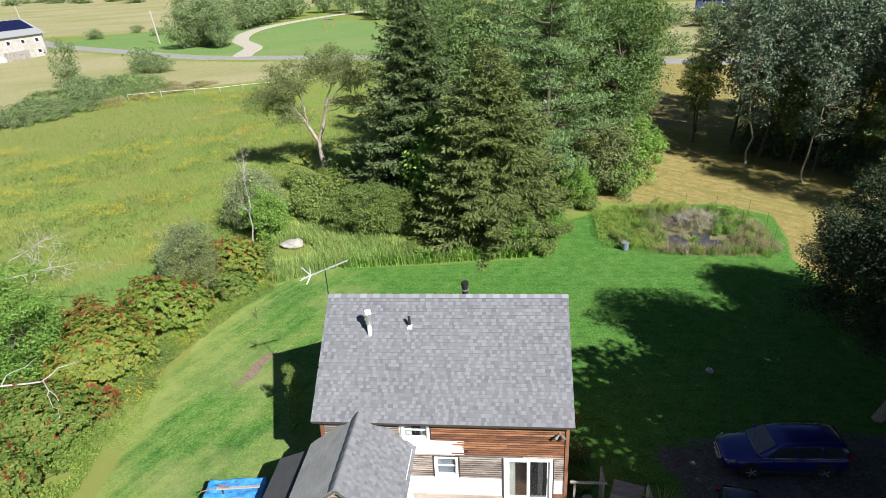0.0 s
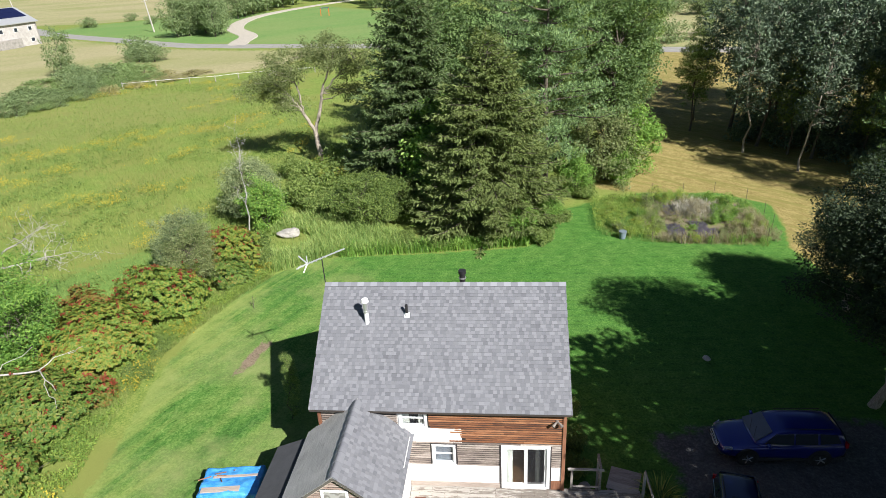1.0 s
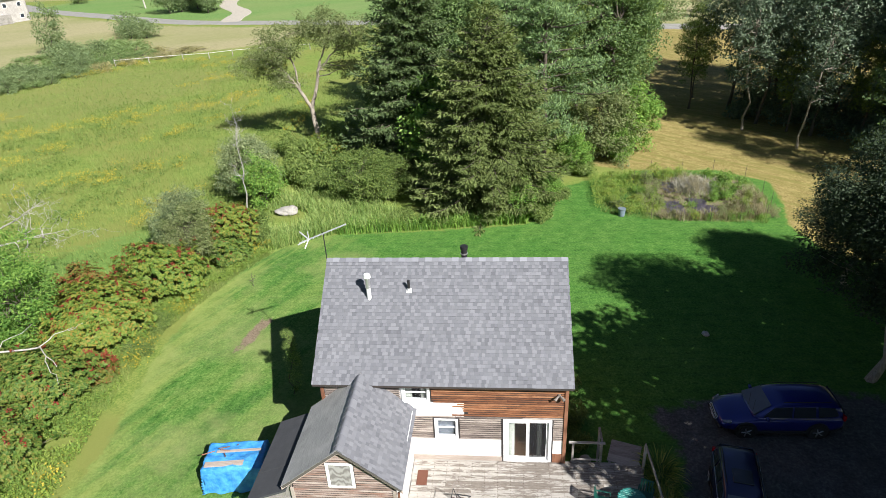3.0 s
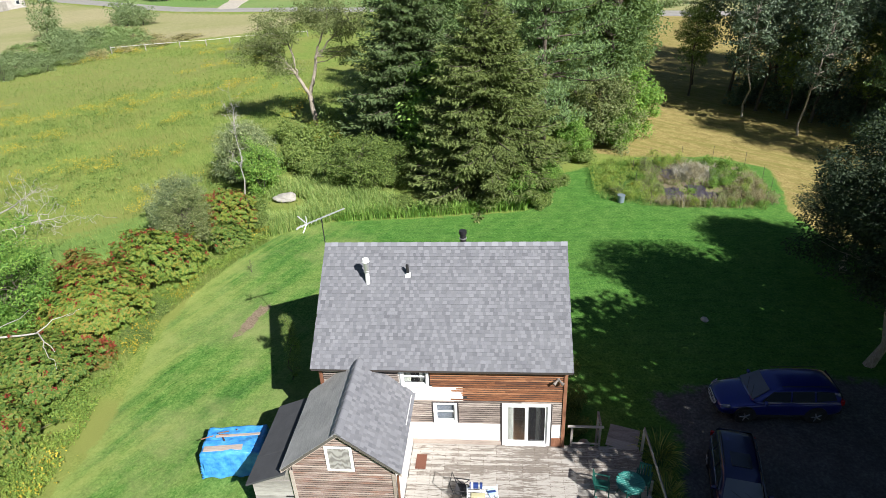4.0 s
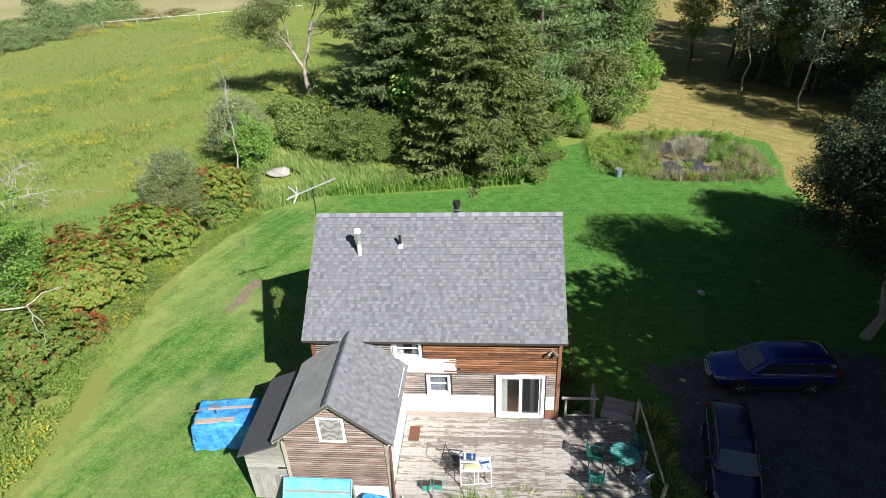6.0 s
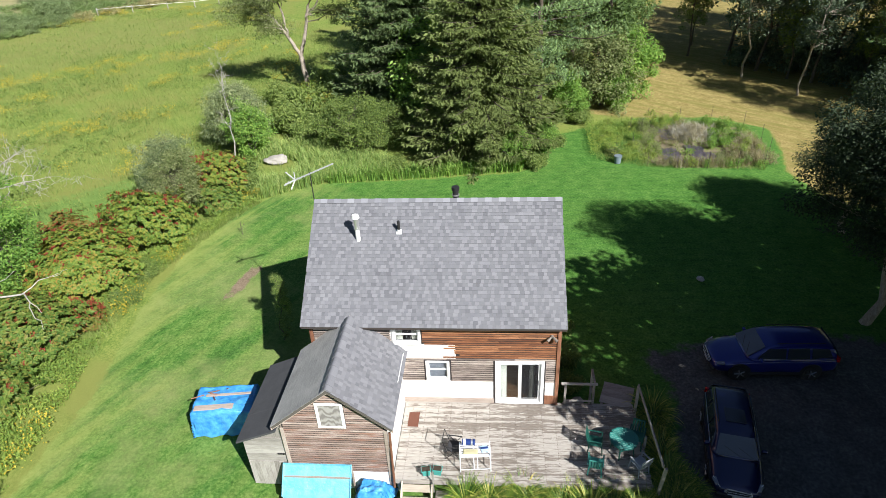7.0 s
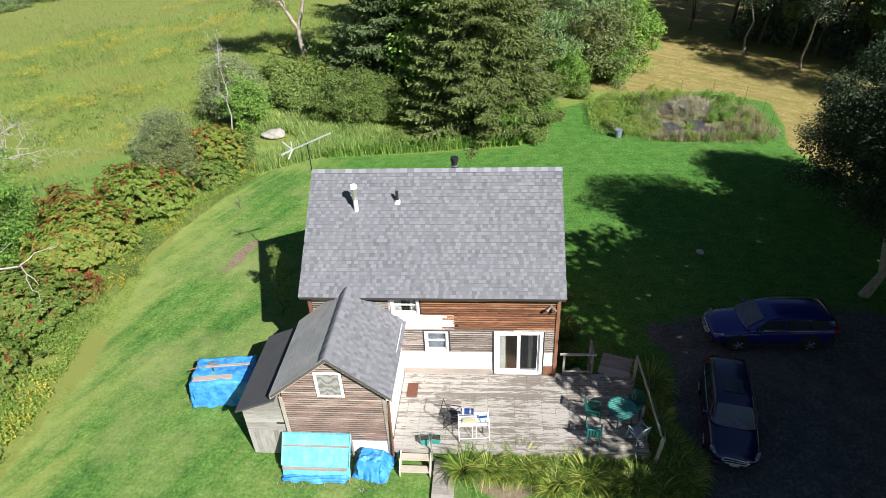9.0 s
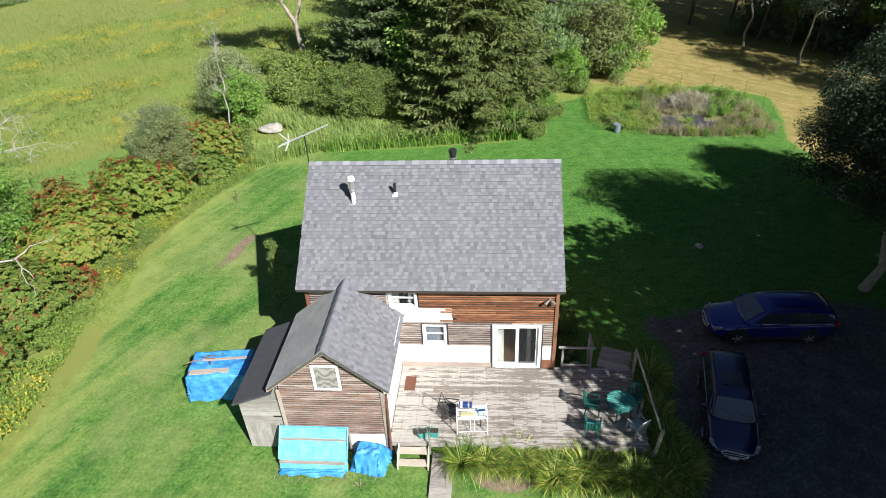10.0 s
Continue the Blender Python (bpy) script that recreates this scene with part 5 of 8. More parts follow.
while y < -0.05:
    w = 0.138
    cuts = sorted(drng.sample([DX0 + 0.323 + k * 0.98 for k in range(1, 8)], 2))
    xs = [DX0 - drng.uniform(0, 0.03), *cuts, DX1 + drng.uniform(0, 0.04)]
    for a, b in zip(xs, xs[1:]):
        dz = drng.uniform(-0.003, 0.004)
        part("deck_board", box(a + 0.003, b - 0.003, y + 0.006, y + w - 0.006, DZ - 0.034, DZ + dz), DECKWOOD, deck)
    y += w
bm = bmesh.new()
for i in range(18):
    x = DX0 + 0.323 + i * 0.49
    yy = DY0
    while yy < -0.06:
        for q in (0.035, 0.1):
            box(x - 0.009, x + 0.009, yy - 0.02 + q - 0.008, yy - 0.02 + q + 0.008, DZ - 0.004, DZ + 0.0055, bm)
        yy += 0.138
nails = part("nail_heads", bm, NAIL, deck)
nails["kind"] = "stuff"
# rails
rail = root("deck_railing", "leaning grey plank railing along the deck edge", "railing")
part("post", box(7.36, 7.45, -0.16, -0.07, 0.0, 1.80), GREYDECK, rail)
part("post", box(-0.045, 0.045, -0.045, 0.045, 0.0, 1.95, m=pose(7.42, -3.78, 0, 4, 3, 0)), GREYDECK, rail)
part("rail", box(-0.02, 0.02, 0.0, 3.62, -0.07, 0.07, m=pose(7.52, -3.66, 1.74, 0.8, 0, 1.7)), GREYDECK, rail)
part("stub_post", box(7.36, 7.44, -1.9, -1.82, 0.2, 1.1), GREYDECK, rail)
rail2 = root("porch_rail", "short grey wooden railing beside the house corner", "railing")
for x in (4.72, 5.78):
    part("post", box(x, x + 0.08, 0.03, 0.11, 0, 1.68), GREYDECK, rail2)
part("rail", box(4.6, 5.95, 0.02, 0.12, 1.68, 1.72), GREYDECK, rail2)
part("post", box(5.80, 5.88, 0.72, 0.80, 0, 1.72), GREYDECK, rail2)
part("rail", box(5.80, 5.88, 0.12, 0.85, 1.70, 1.76), GREYDECK, rail2)
part("rail", box(5.82, 5.87, 0.12, 0.75, 0.95, 1.03), GREYDECK, rail2)
part("rail", box(4.80, 5.78, 0.05, 0.09, 0.80, 0.86), GREYDECK, rail2)
ramp_ = root("side_ramp", "short grey plank ramp down from the deck", "ramp", pose(6.62, 0.05, DZ - 0.03, 0, 0, -18))
for i in range(6):
    part("plank", box(-0.55, 0.62, 0.02 + i * 0.21, 0.21 + i * 0.21, -0.03 - 0.015 * i, 0.0 - 0.015 * i), GREYDECK, ramp_)
part("stringer", box(-0.5, -0.44, 0.0, 1.25, -0.6, -0.12), GREYDECK, ramp_)
part("stringer", box(0.5, 0.56, 0.0, 1.25, -0.6, -0.12), GREYDECK, ramp_)
steps = root("steps", "two pale wooden steps up to the deck", "steps", pose(-0.56, DY0 - 0.02, 0))
PALEWOOD = wood("pale_step_board", (0.36, 0.31, 0.24), (0.50, 0.44, 0.36), (0.62, 0.56, 0.47))
for i, (y, zz) in enumerate(((-0.30, 0.46), (-0.62, 0.23))):
    part("tread", box(-0.50, 0.50, y, y + 0.28, zz - 0.045, zz, bevel=0.006), PALEWOOD, steps)
    part("riser", box(-0.46, 0.46, y + 0.25, y + 0.27, zz - 0.20, zz - 0.046), GREYDECK, steps)
for x in (-0.54, 0.50):
    part("stringer", prism([(0.0, 0.6), (-0.30, 0.5), (-0.64, 0.24), (-0.64, 0.0), (-0.4, 0.0), (0.0, 0.3)], x, x + 0.04, axis="x"), PALEWOOD, steps)
part("grab_post", rod((0.57, -0.1, 0.2), (0.57, -0.1, 1.25), 0.025), STEEL, steps)
walkway = root("boardwalk", "narrow plank walkway from the deck across the grass", "walkway")
for i in range(5):
    part("plank", box(0.06, 0.80, -5.32 + i * 0.345, -4.98 + i * 0.345, 0.02, 0.10 + 0.004 * (i % 2), bevel=0.006), GREYDECK, walkway)
part("bearer", box(0.12, 0.2, -5.3, -3.65, -0.04, 0.02), GREYDECK, walkway)
part("bearer", box(0.66, 0.74, -5.3, -3.65, -0.04, 0.02), GREYDECK, walkway)
mat_ob = root("door_mat", "plain brown door mat on the deck", "mat", pose(-0.98, -0.93, DZ + 0.006))
part("mat_body", box(-0.20, 0.20, -0.36, 0.36, 0, 0.016, bevel=0.004), plain("brown_mat", (0.13, 0.05, 0.03), 0.95, var=0.2, scale=30, bumps=0.004), mat_ob)

# ---- deck furniture ----
GREEN_PL = plain("green_plastic", (0.04, 0.22, 0.19), 0.4, var=0.12)
GREEN_DK = plain("dark_green_plastic", (0.012, 0.085, 0.065), 0.4, var=0.12)
WHITE_TUBE = plain("white_tube", (0.75, 0.77, 0.82), 0.35, var=0.05)
BLUE_PL = plain("blue_plastic", (0.015, 0.04, 0.17), 0.35)
YELLOW_PL = plain("yellow_cloth", (0.46, 0.43, 0.26), 0.8)
FABRIC = plain("black_mesh_fabric", (0.035, 0.035, 0.04), 0.85)


def plastic_chair(mat, label, m):
    """A moulded garden armchair with a slatted back."""
    c = root("garden_chair", label, "chair", m, group="chairs on the deck")
    part("seat", box(-0.23, 0.23, -0.22, 0.24, 0.40, 0.435, bevel=0.012), mat, c)
    for x in (-0.22, 0.18):
        for y in (-0.23, 0.20):
            part("leg", rod((x + 0.02, y, 0.41), (x + 0.02 + (0.03 if x > 0 else -0.03), y + (0.04 if y > 0 else -0.04), 0.0), 0.026, r2=0.02, k=6), mat, c)
    for i in range(5):
        x = -0.18 + i * 0.09
        part("back_slat", box(x - 0.03, x + 0.03, -0.012, 0.012, 0, 0.46, m=pose(0, 0.24, 0.43, -13)), mat, c)
    part("top_rail", box(-0.22, 0.22, -0.016, 0.016, 0.42, 0.49, m=pose(0, 0.24, 0.43, -13), bevel=0.008), mat, c)
    for x in (-0.27, 0.22):
        part("armrest", box(x, x + 0.055, -0.22, 0.30, 0.62, 0.645, bevel=0.008), mat, c)
        part("arm_post", rod((x + 0.027, -0.2, 0.40), (x + 0.027, -0.2, 0.62), 0.02, k=6), mat, c)
    return c


plastic_chair(GREEN_DK, "dark green plastic garden chair facing the round table", pose(5.62, -2.12, DZ + 0.005, 0, 0, 78))
plastic_chair(GREEN_PL, "green plastic garden chair with its back to the lilies", pose(5.5, -3.06, DZ + 0.005, 0, 0, 168))
plastic_chair(plain("grey_plastic", (0.30, 0.33, 0.36), 0.45), "pale grey plastic garden chair turned aside on the deck", pose(6.98, -3.0, DZ + 0.005, 0, 0, -150))
plastic_chair(GREEN_DK, "dark green plastic garden chair beside the railing", pose(7.08, -1.85, DZ + 0.005, 0, 0, -20))
table = root("garden_table", "round green slatted plastic garden table", "table", pose(6.55, -2.22, DZ + 0.005, 0, 0, 20))
for i in range(11):
    y = -0.43 + i * 0.086
    hw = math.sqrt(max(0.02, 0.485 ** 2 - y ** 2))
    part("slat", box(-hw, hw, y - 0.037, y + 0.037, 0.69, 0.715, bevel=0.004), GREEN_PL, table)
bm = bmesh.new()
bmesh.ops.create_circle(bm, segments=28, radius=0.5)
ring = bmesh.ops.extrude_edge_only(bm, edges=bm.edges[:])
up = [v for v in ring["geom"] if isinstance(v, bmesh.types.BMVert)]
for v in bm.verts:
    v.co.z = 0.665
for v in up:
    v.co.z = 0.715
bmesh.ops.solidify(bm, geom=bm.faces[:], thickness=0.03)
part("rim", bm, GREEN_PL, table)
for a in (45, 135, 225, 315):
    ca, sa = math.cos(radians(a)), math.sin(radians(a))
    part("leg", rod((0.3 * ca, 0.3 * sa, 0.69), (0.42 * ca, 0.42 * sa, 0.0), 0.03, r2=0.024), GREEN_DK, table)
part("shelf", box(-0.18, 0.18, -0.18, 0.18, 0.26, 0.28), GREEN_PL, table)

stand = root("tube_stand", "white tubular folding stand with shelf on the deck", "stand", pose(1.42, -2.95, DZ + 0.005, 0, 0, 4))
for x in (-0.52, 0.52):
    for y in (-0.28, 0.28):
        part("leg", rod((x, y, 0.0), (x, y, 1.0 if y < 0 else 0.86), 0.02), WHITE_TUBE, stand)
    part("side_rail", rod((x, -0.28, 0.76), (x, 0.28, 0.76), 0.018), WHITE_TUBE, stand)
    part("side_rail", rod((x, -0.28, 0.30), (x, 0.28, 0.30), 0.015), WHITE_TUBE, stand)
for y in (-0.28, 0.28):
    part("cross_rail", rod((-0.52, y, 0.76), (0.52, y, 0.76), 0.018), WHITE_TUBE, stand)
    part("cross_rail", rod((-0.52, y, 0.12), (0.52, y, 0.12), 0.014), WHITE_TUBE, stand)
for i in range(5):
    part("shelf_slat", box(-0.50, 0.50, -0.25 + i * 0.11, -0.19 + i * 0.11, 0.77, 0.79), WHITE_TUBE, stand)
part("brace", rod((-0.05, -0.28, 0.12), (-0.05, 0.20, 0.78), 0.014), WHITE_TUBE, stand)
part("brace", rod((0.08, -0.28, 0.12), (0.08, 0.20, 0.78), 0.014), WHITE_TUBE, stand)
roll = root("blue_drum", "blue cylinder lying on the tube stand", "container", pose(1.20, -2.75, DZ + 0.93))
part("shell", rod((-0.22, 0, 0), (0.22, 0, 0), 0.11, k=20), BLUE_PL, roll)
part("band", rod((-0.18, 0, 0), (-0.10, 0, 0), 0.114, k=20), WHITE_TUBE, roll)
part("band", rod((0.08, 0, 0), (0.14, 0, 0), 0.114, k=20), STEEL, roll)
cloth = root("folded_cloth", "yellow folded cloth on the tube stand", "cloth", pose(1.28, -3.06, DZ + 0.797))
part("fold", box(-0.26, 0.24, -0.10, 0.10, 0, 0.03, bevel=0.01), YELLOW_PL, cloth)
part("fold", box(-0.24, 0.20, -0.09, 0.08, 0.031, 0.055, bevel=0.01), YELLOW_PL, cloth)
cloth2 = root("blue_rag", "pale blue rag on the tube stand", "cloth", pose(1.74, -2.92, DZ + 0.797, 0, 0, 25))
part("fold", box(-0.14, 0.14, -0.16, 0.14, 0, 0.05, bevel=0.015), plain("pale_blue_cloth", (0.45, 0.60, 0.75), 0.85), cloth2)
part("fold", rod((-0.12, 0.02, 0.07), (0.13, -0.05, 0.08), 0.035), BLUE_PL, cloth2)
fold = root("folding_chair", "black mesh folding lawn chair", "chair", pose(0.66, -2.5, DZ + 0.005, 0, 0, 84), group="chairs on the deck")
part("seat", box(-0.24, 0.24, -0.22, 0.22, 0.40, 0.415), FABRIC, fold)
for x in (-0.27, 0.27):
    part("front_leg", rod((x, -0.28, 0.0), (x, 0.22, 0.62), 0.014, k=6), BLACK, fold)
    part("back_leg", rod((x, 0.30, 0.0), (x, -0.26, 0.62), 0.014, k=6), BLACK, fold)
    part("armrest", rod((x, -0.26, 0.62), (x, 0.26, 0.64), 0.02, k=6), BLACK, fold)
    part("back_post", rod((x, 0.22, 0.40), (x, 0.36, 0.92), 0.014, k=6), BLACK, fold)
part("top_rail", rod((-0.27, 0.36, 0.92), (0.27, 0.36, 0.92), 0.014, k=6), BLACK, fold)


TEAL = plain("teal_plastic", (0.05, 0.30, 0.27), 0.4, var=0.12)


def planter(label, m):
    p = root("planter_box", label, "planter", m, group="planters on the deck")
    bm = box(-0.15, 0.15, -0.11, 0.11, 0.0, 0.26, bevel=0.015)
    for v in bm.verts:
        if v.co.z < 0.05:
            v.co.x *= 0.8
            v.co.y *= 0.8
    part("tub", bm, TEAL, p)
    part("rim", box(-0.165, 0.165, -0.125, 0.125, 0.245, 0.275, bevel=0.006), TEAL, p)
    part("soil", box(-0.14, 0.14, -0.10, 0.10, 0.276, 0.285), plain("dark_potting_soil", (0.04, 0.03, 0.02), 0.95), p)
    hoop = bmesh.new()
    for a, b in (((-0.15, 0, 0.27), (-0.15, 0, 0.50)), ((-0.15, 0, 0.50), (0.15, 0, 0.50)), ((0.15, 0, 0.50), (0.15, 0, 0.27))):
        rod(a, b, 0.009, hoop, k=6)
    part("handle", hoop, STEEL, p)
    return p


planter("green plastic planter tub beside the steps", pose(-0.26, -3.40, DZ + 0.005, 0, 0, 10))
planter("green plastic planter tub beside the steps", pose(0.14, -3.36, DZ + 0.005, 0, 0, -6))
for i, (x, y) in enumerate(((4.98, 0.55), (5.4, 0.8))):
    rk = root("garden_stone", "rough pale stone below the porch railing", "stone", pose(x, y, 0.02, 0, 0, 40 * i), group="stones by the porch")
    bm = bmesh.new()
    bmesh.ops.create_icosphere(bm, subdivisions=2, radius=0.24)
    for v in bm.verts:
        v.co *= 1 + 0.35 * noise.noise(v.co * 4 + Vector((i * 7, 0, 0)))
        v.co.z = max(v.co.z * 0.8, -0.05) + 0.05
    part("stone_body", bm, plain("pale_stone", (0.40, 0.38, 0.34), 0.9, var=0.25, scale=5, bumps=0.01), rk)

# ---- cars ----
def paint_mat(name, col):
    m, nt, b = mat_new(name)
    f = tex_noise(nt, coords(nt), 400, 2)
    nt.links.new(ramp(nt, f, [(0.3, tuple(c * 0.85 for c in col)), (0.7, tuple(c * 1.2 for c in col))]), b.inputs["Base Color"])
    b.inputs["Metallic"].default_value, b.inputs["Roughness"].default_value = 0.35, 0.32
    b.inputs["Coat Weight"].default_value, b.inputs["Coat Roughness"].default_value = 1.0, 0.04
    return m


# Sky reflection and a pale dashboard are put into the glass colour.
SKY_SCREEN_GLASS = plain("sky_tinted_windscreen", (0.10, 0.115, 0.15), 0.05, var=0.12, scale=2)
CAR_GLASS = plain("tinted_car_glass", (0.03, 0.036, 0.05), 0.04, var=0.05)
RUBBER = plain("tyre_rubber", (0.025, 0.025, 0.025), 0.85, var=0.2, scale=20)
CLAD = plain("black_cladding", (0.02, 0.02, 0.022), 0.6)
ALLOY = plain("alloy_rim", (0.45, 0.46, 0.48), 0.3, 0.8)
LAMP = plain("clear_headlight", (0.22, 0.23, 0.26), 0.08, 0.3, var=0.05)
LAMP_RED = plain("red_tail_light", (0.35, 0.01, 0.012), 0.15)
CHROME = plain("chrome_trim", (0.75, 0.75, 0.77), 0.12, 1.0, var=0.03)
GRILLE_RIM = plain("bright_grille_rim", (0.62, 0.63, 0.66), 0.3, 0.2)
PLATE = plain("number_plate", (0.55, 0.55, 0.55), 0.5)


def loft(stations, close=True):
    """Skin over half-profiles: each station is (x, [(y, z), ...]) from the underside to the centre line, mirrored."""
    V, F = [], []
    rows = []
    for x, prof in stations:
        pts = [(x, -y, z) for y, z in prof] + [(x, y, z) for y, z in prof[::-1]]
        rows.append(list(range(len(V), len(V) + len(pts))))
        V += pts
    m = len(rows[0])
    bm = bmesh.new()
    vs = [bm.verts.new(v) for v in V]
    for a, b in zip(rows, rows[1:]):
        for i in range(m - 1):
            bm.faces.new([vs[q] for q in (a[i], a[i + 1], b[i + 1], b[i])])
    for r in (rows[0], rows[-1]):
        bm.faces.new([vs[q] for q in r])
    bmesh.ops.remove_doubles(bm, verts=bm.verts, dist=0.001)
    bmesh.ops.recalc_face_normals(bm, faces=bm.faces)
    return bm


def rounded(ob):
    """Smooth bodywork out of the coarse skin."""
    mod = ob.modifiers.new("rounding", "SUBSURF")
    mod.levels = mod.render_levels = 2
    return ob


def wagon(label, paint, m, roof_glass=False):
    """An estate car, nose towards +x, wheels on z 0."""
    car = root("car", label, "car", m, group="parked cars")

    def hull(x, w, belt, top, low):
        return (x, [(w * 0.80, low), (w * 0.97, low + 0.10), (w, low + 0.30), (w * 0.985, belt - 0.12), (w * 0.93, belt), (w * 0.55, top), (0.0, top + 0.015)])

    body = loft([hull(-2.40, 0.70, 0.92, 0.96, 0.45), hull(-2.34, 0.84, 0.98, 1.02, 0.34), hull(-2.05, 0.905, 1.02, 1.03, 0.26), hull(-1.0, 0.92, 1.00, 1.01, 0.22), hull(0.3, 0.92, 0.97, 0.99, 0.22), hull(0.85, 0.92, 0.94, 1.02, 0.22), hull(1.35, 0.91, 0.88, 0.99, 0.22), hull(1.95, 0.88, 0.80, 0.90, 0.24), hull(2.25, 0.80, 0.70, 0.79, 0.28), hull(2.40, 0.62, 0.62, 0.66, 0.36)])
    rounded(part("body", body, paint, car, smooth=True))

    def cab(x, wb, wt, zt, zb=0.96):
        return (x, [(wb, zb), (wb * 0.97, zb + 0.06), (wt + 0.05, zt - 0.16), (wt, zt - 0.05), (wt * 0.7, zt), (0.0, zt + 0.03)])

    rounded(part("cabin", loft([cab(-2.33, 0.80, 0.76, 1.08), cab(-2.20, 0.82, 0.68, 1.44), cab(-1.9, 0.84, 0.67, 1.57), cab(-0.8, 0.86, 0.68, 1.62), cab(0.15, 0.86, 0.67, 1.59), cab(0.44, 0.86, 0.66, 1.50), cab(0.82, 0.86, 0.70, 1.25), cab(1.20, 0.85, 0.78, 1.02)]), paint, car, smooth=True))
    bm = bmesh.new()
    q = [(-0.60, 0.50, 1.475), (0.60, 0.50, 1.475), (0.72, 1.14, 1.058), (-0.72, 1.14, 1.058)]
    a = [bm.verts.new((x, y, z + 0.022)) for y, x, z in q]
    b = [bm.verts.new((x - 0.02, y, z - 0.02)) for y, x, z in q]
    bm.faces.new(a)
    bm.faces.new(b[::-1])
    for i in range(4):
        bm.faces.new((a[i], b[i], b[(i + 1) % 4], a[(i + 1) % 4]))
    bmesh.ops.recalc_face_normals(bm, faces=bm.faces)
    part("windscreen", bm, SKY_SCREEN_GLASS, car)
    bm = bmesh.new()
    q = [(-0.62, -2.16, 1.47), (0.62, -2.16, 1.47), (0.70, -2.33, 1.12), (-0.70, -2.33, 1.12)]
    a = [bm.verts.new((x - 0.012, y, z + 0.012)) for y, x, z in q]
    b = [bm.verts.new((x + 0.03, y, z)) for y, x, z in q]
    bm.faces.new(a)
    bm.faces.new(b[::-1])
    for i in range(4):
        bm.faces.new((a[i], b[i], b[(i + 1) % 4], a[(i + 1) % 4]))
    bmesh.ops.recalc_face_normals(bm, faces=bm.faces)
    part("rear_window", bm, CAR_GLASS, car)
    for s in (-1, 1):
        for xs in (((0.78, 1.05), (0.36, 1.42), (-0.28, 1.46), (-0.28, 1.04)), ((-0.36, 1.04), (-0.36, 1.46), (-1.16, 1.47), (-1.20, 1.05)), ((-1.30, 1.06), (-1.26, 1.47), (-1.92, 1.42), (-2.06, 1.12))):
            bm = bmesh.new()
            out, inn = [], []
            for x, z in xs:
                y = 0.868 - (z - 1.0) * 0.31
                out.append(bm.verts.new((x, s * (y + 0.012), z)))
                inn.append(bm.verts.new((x, s * (y - 0.05), z)))
            bm.faces.new(out)
            bm.faces.new(inn[::-1])
            for i in range(4):
                bm.faces.new((out[i], inn[i], inn[(i + 1) % 4], out[(i + 1) % 4]))
            bmesh.ops.recalc_face_normals(bm, faces=bm.faces)
            part("side_window", bm, CAR_GLASS, car)
        part("window_trim", rod((0.80, s * 0.885, 1.02), (-2.05, s * 0.868, 1.08), 0.007, k=6), CHROME, car)
        part("roof_rail", rod((0.05, s * 0.62, 1.64), (-1.75, s * 0.62, 1.65), 0.018, k=8), CLAD, car)
        part("sill_cladding", box(-1.0, 0.98, s * 0.90 - 0.03, s * 0.90 + 0.03, 0.22, 0.38, bevel=0.02), CLAD, car)
        mir = part("mirror", box(0.62, 0.74, s * 1.0 - 0.10, s * 1.0 + 0.10, 1.0, 1.14, bevel=0.03), paint, car)
        part("headlight", box(-0.22, 0.09, -0.11, 0.11, -0.05, 0.05, bevel=0.035, m=pose(2.14, s * 0.69, 0.70, 0, 14, s * -30)), LAMP, car)
        part("tail_light", box(-0.05, 0.06, -0.14, 0.14, -0.12, 0.12, bevel=0.02, m=pose(-2.30, s * 0.72, 0.98, 0, 0, s * 14)), LAMP_RED, car)
        for x in (1.38, -1.37):
            arch = bmesh.new()
            bmesh.ops.create_cone(arch, cap_ends=True, segments=28, radius1=0.43, radius2=0.43, depth=0.06, matrix=Matrix.Translation((x, s * 0.90, 0.37)) @ Matrix.Rotation(math.pi / 2, 4, "X"))
            part("wheel_arch", arch, CLAD, car)
            tyre = bmesh.new()
            bmesh.ops.create_cone(tyre, cap_ends=True, segments=28, radius1=0.345, radius2=0.345, depth=0.225, matrix=Matrix.Translation((x, s * 0.85, 0.345)) @ Matrix.Rotation(math.pi / 2, 4, "X"))
            bmesh.ops.bevel(tyre, geom=[e for e in tyre.edges if len(e.link_faces) == 2 and e.calc_face_angle(0) > 1], offset=0.03, segments=2, affect="EDGES")
            wheel = part("wheel", tyre, RUBBER, car)
            rim = bmesh.new()
            bmesh.ops.create_cone(rim, cap_ends=True, segments=24, radius1=0.225, radius2=0.225, depth=0.02, matrix=Matrix.Translation((x, s * 0.962, 0.345)) @ Matrix.Rotation(math.pi / 2, 4, "X"))
            part("rim", rim, CLAD, wheel)
            for k in range(5):
                a = k * 2 * math.pi / 5
                part("spoke", rod((x, s * 0.976, 0.345), (x + 0.21 * math.cos(a), s * 0.976, 0.345 + 0.21 * math.sin(a)), 0.026, k=6), ALLOY, wheel)
    part("grille", box(2.33, 2.415, -0.42, 0.42, 0.50, 0.68, bevel=0.02), CLAD, car)
    for (ya, za), (yb, zb) in (((-0.34, 0.50), (0.34, 0.50)), ((0.34, 0.50), (0.45, 0.62)), ((0.45, 0.62), (0.40, 0.71)), ((0.40, 0.71), (-0.40, 0.71)), ((-0.40, 0.71), (-0.45, 0.62)), ((-0.45, 0.62), (-0.34, 0.50))):
        part("grille_trim", rod((2.43, ya, za), (2.43 - 0.05 * (za > 0.6), yb, zb), 0.02, k=6), GRILLE_RIM, car)
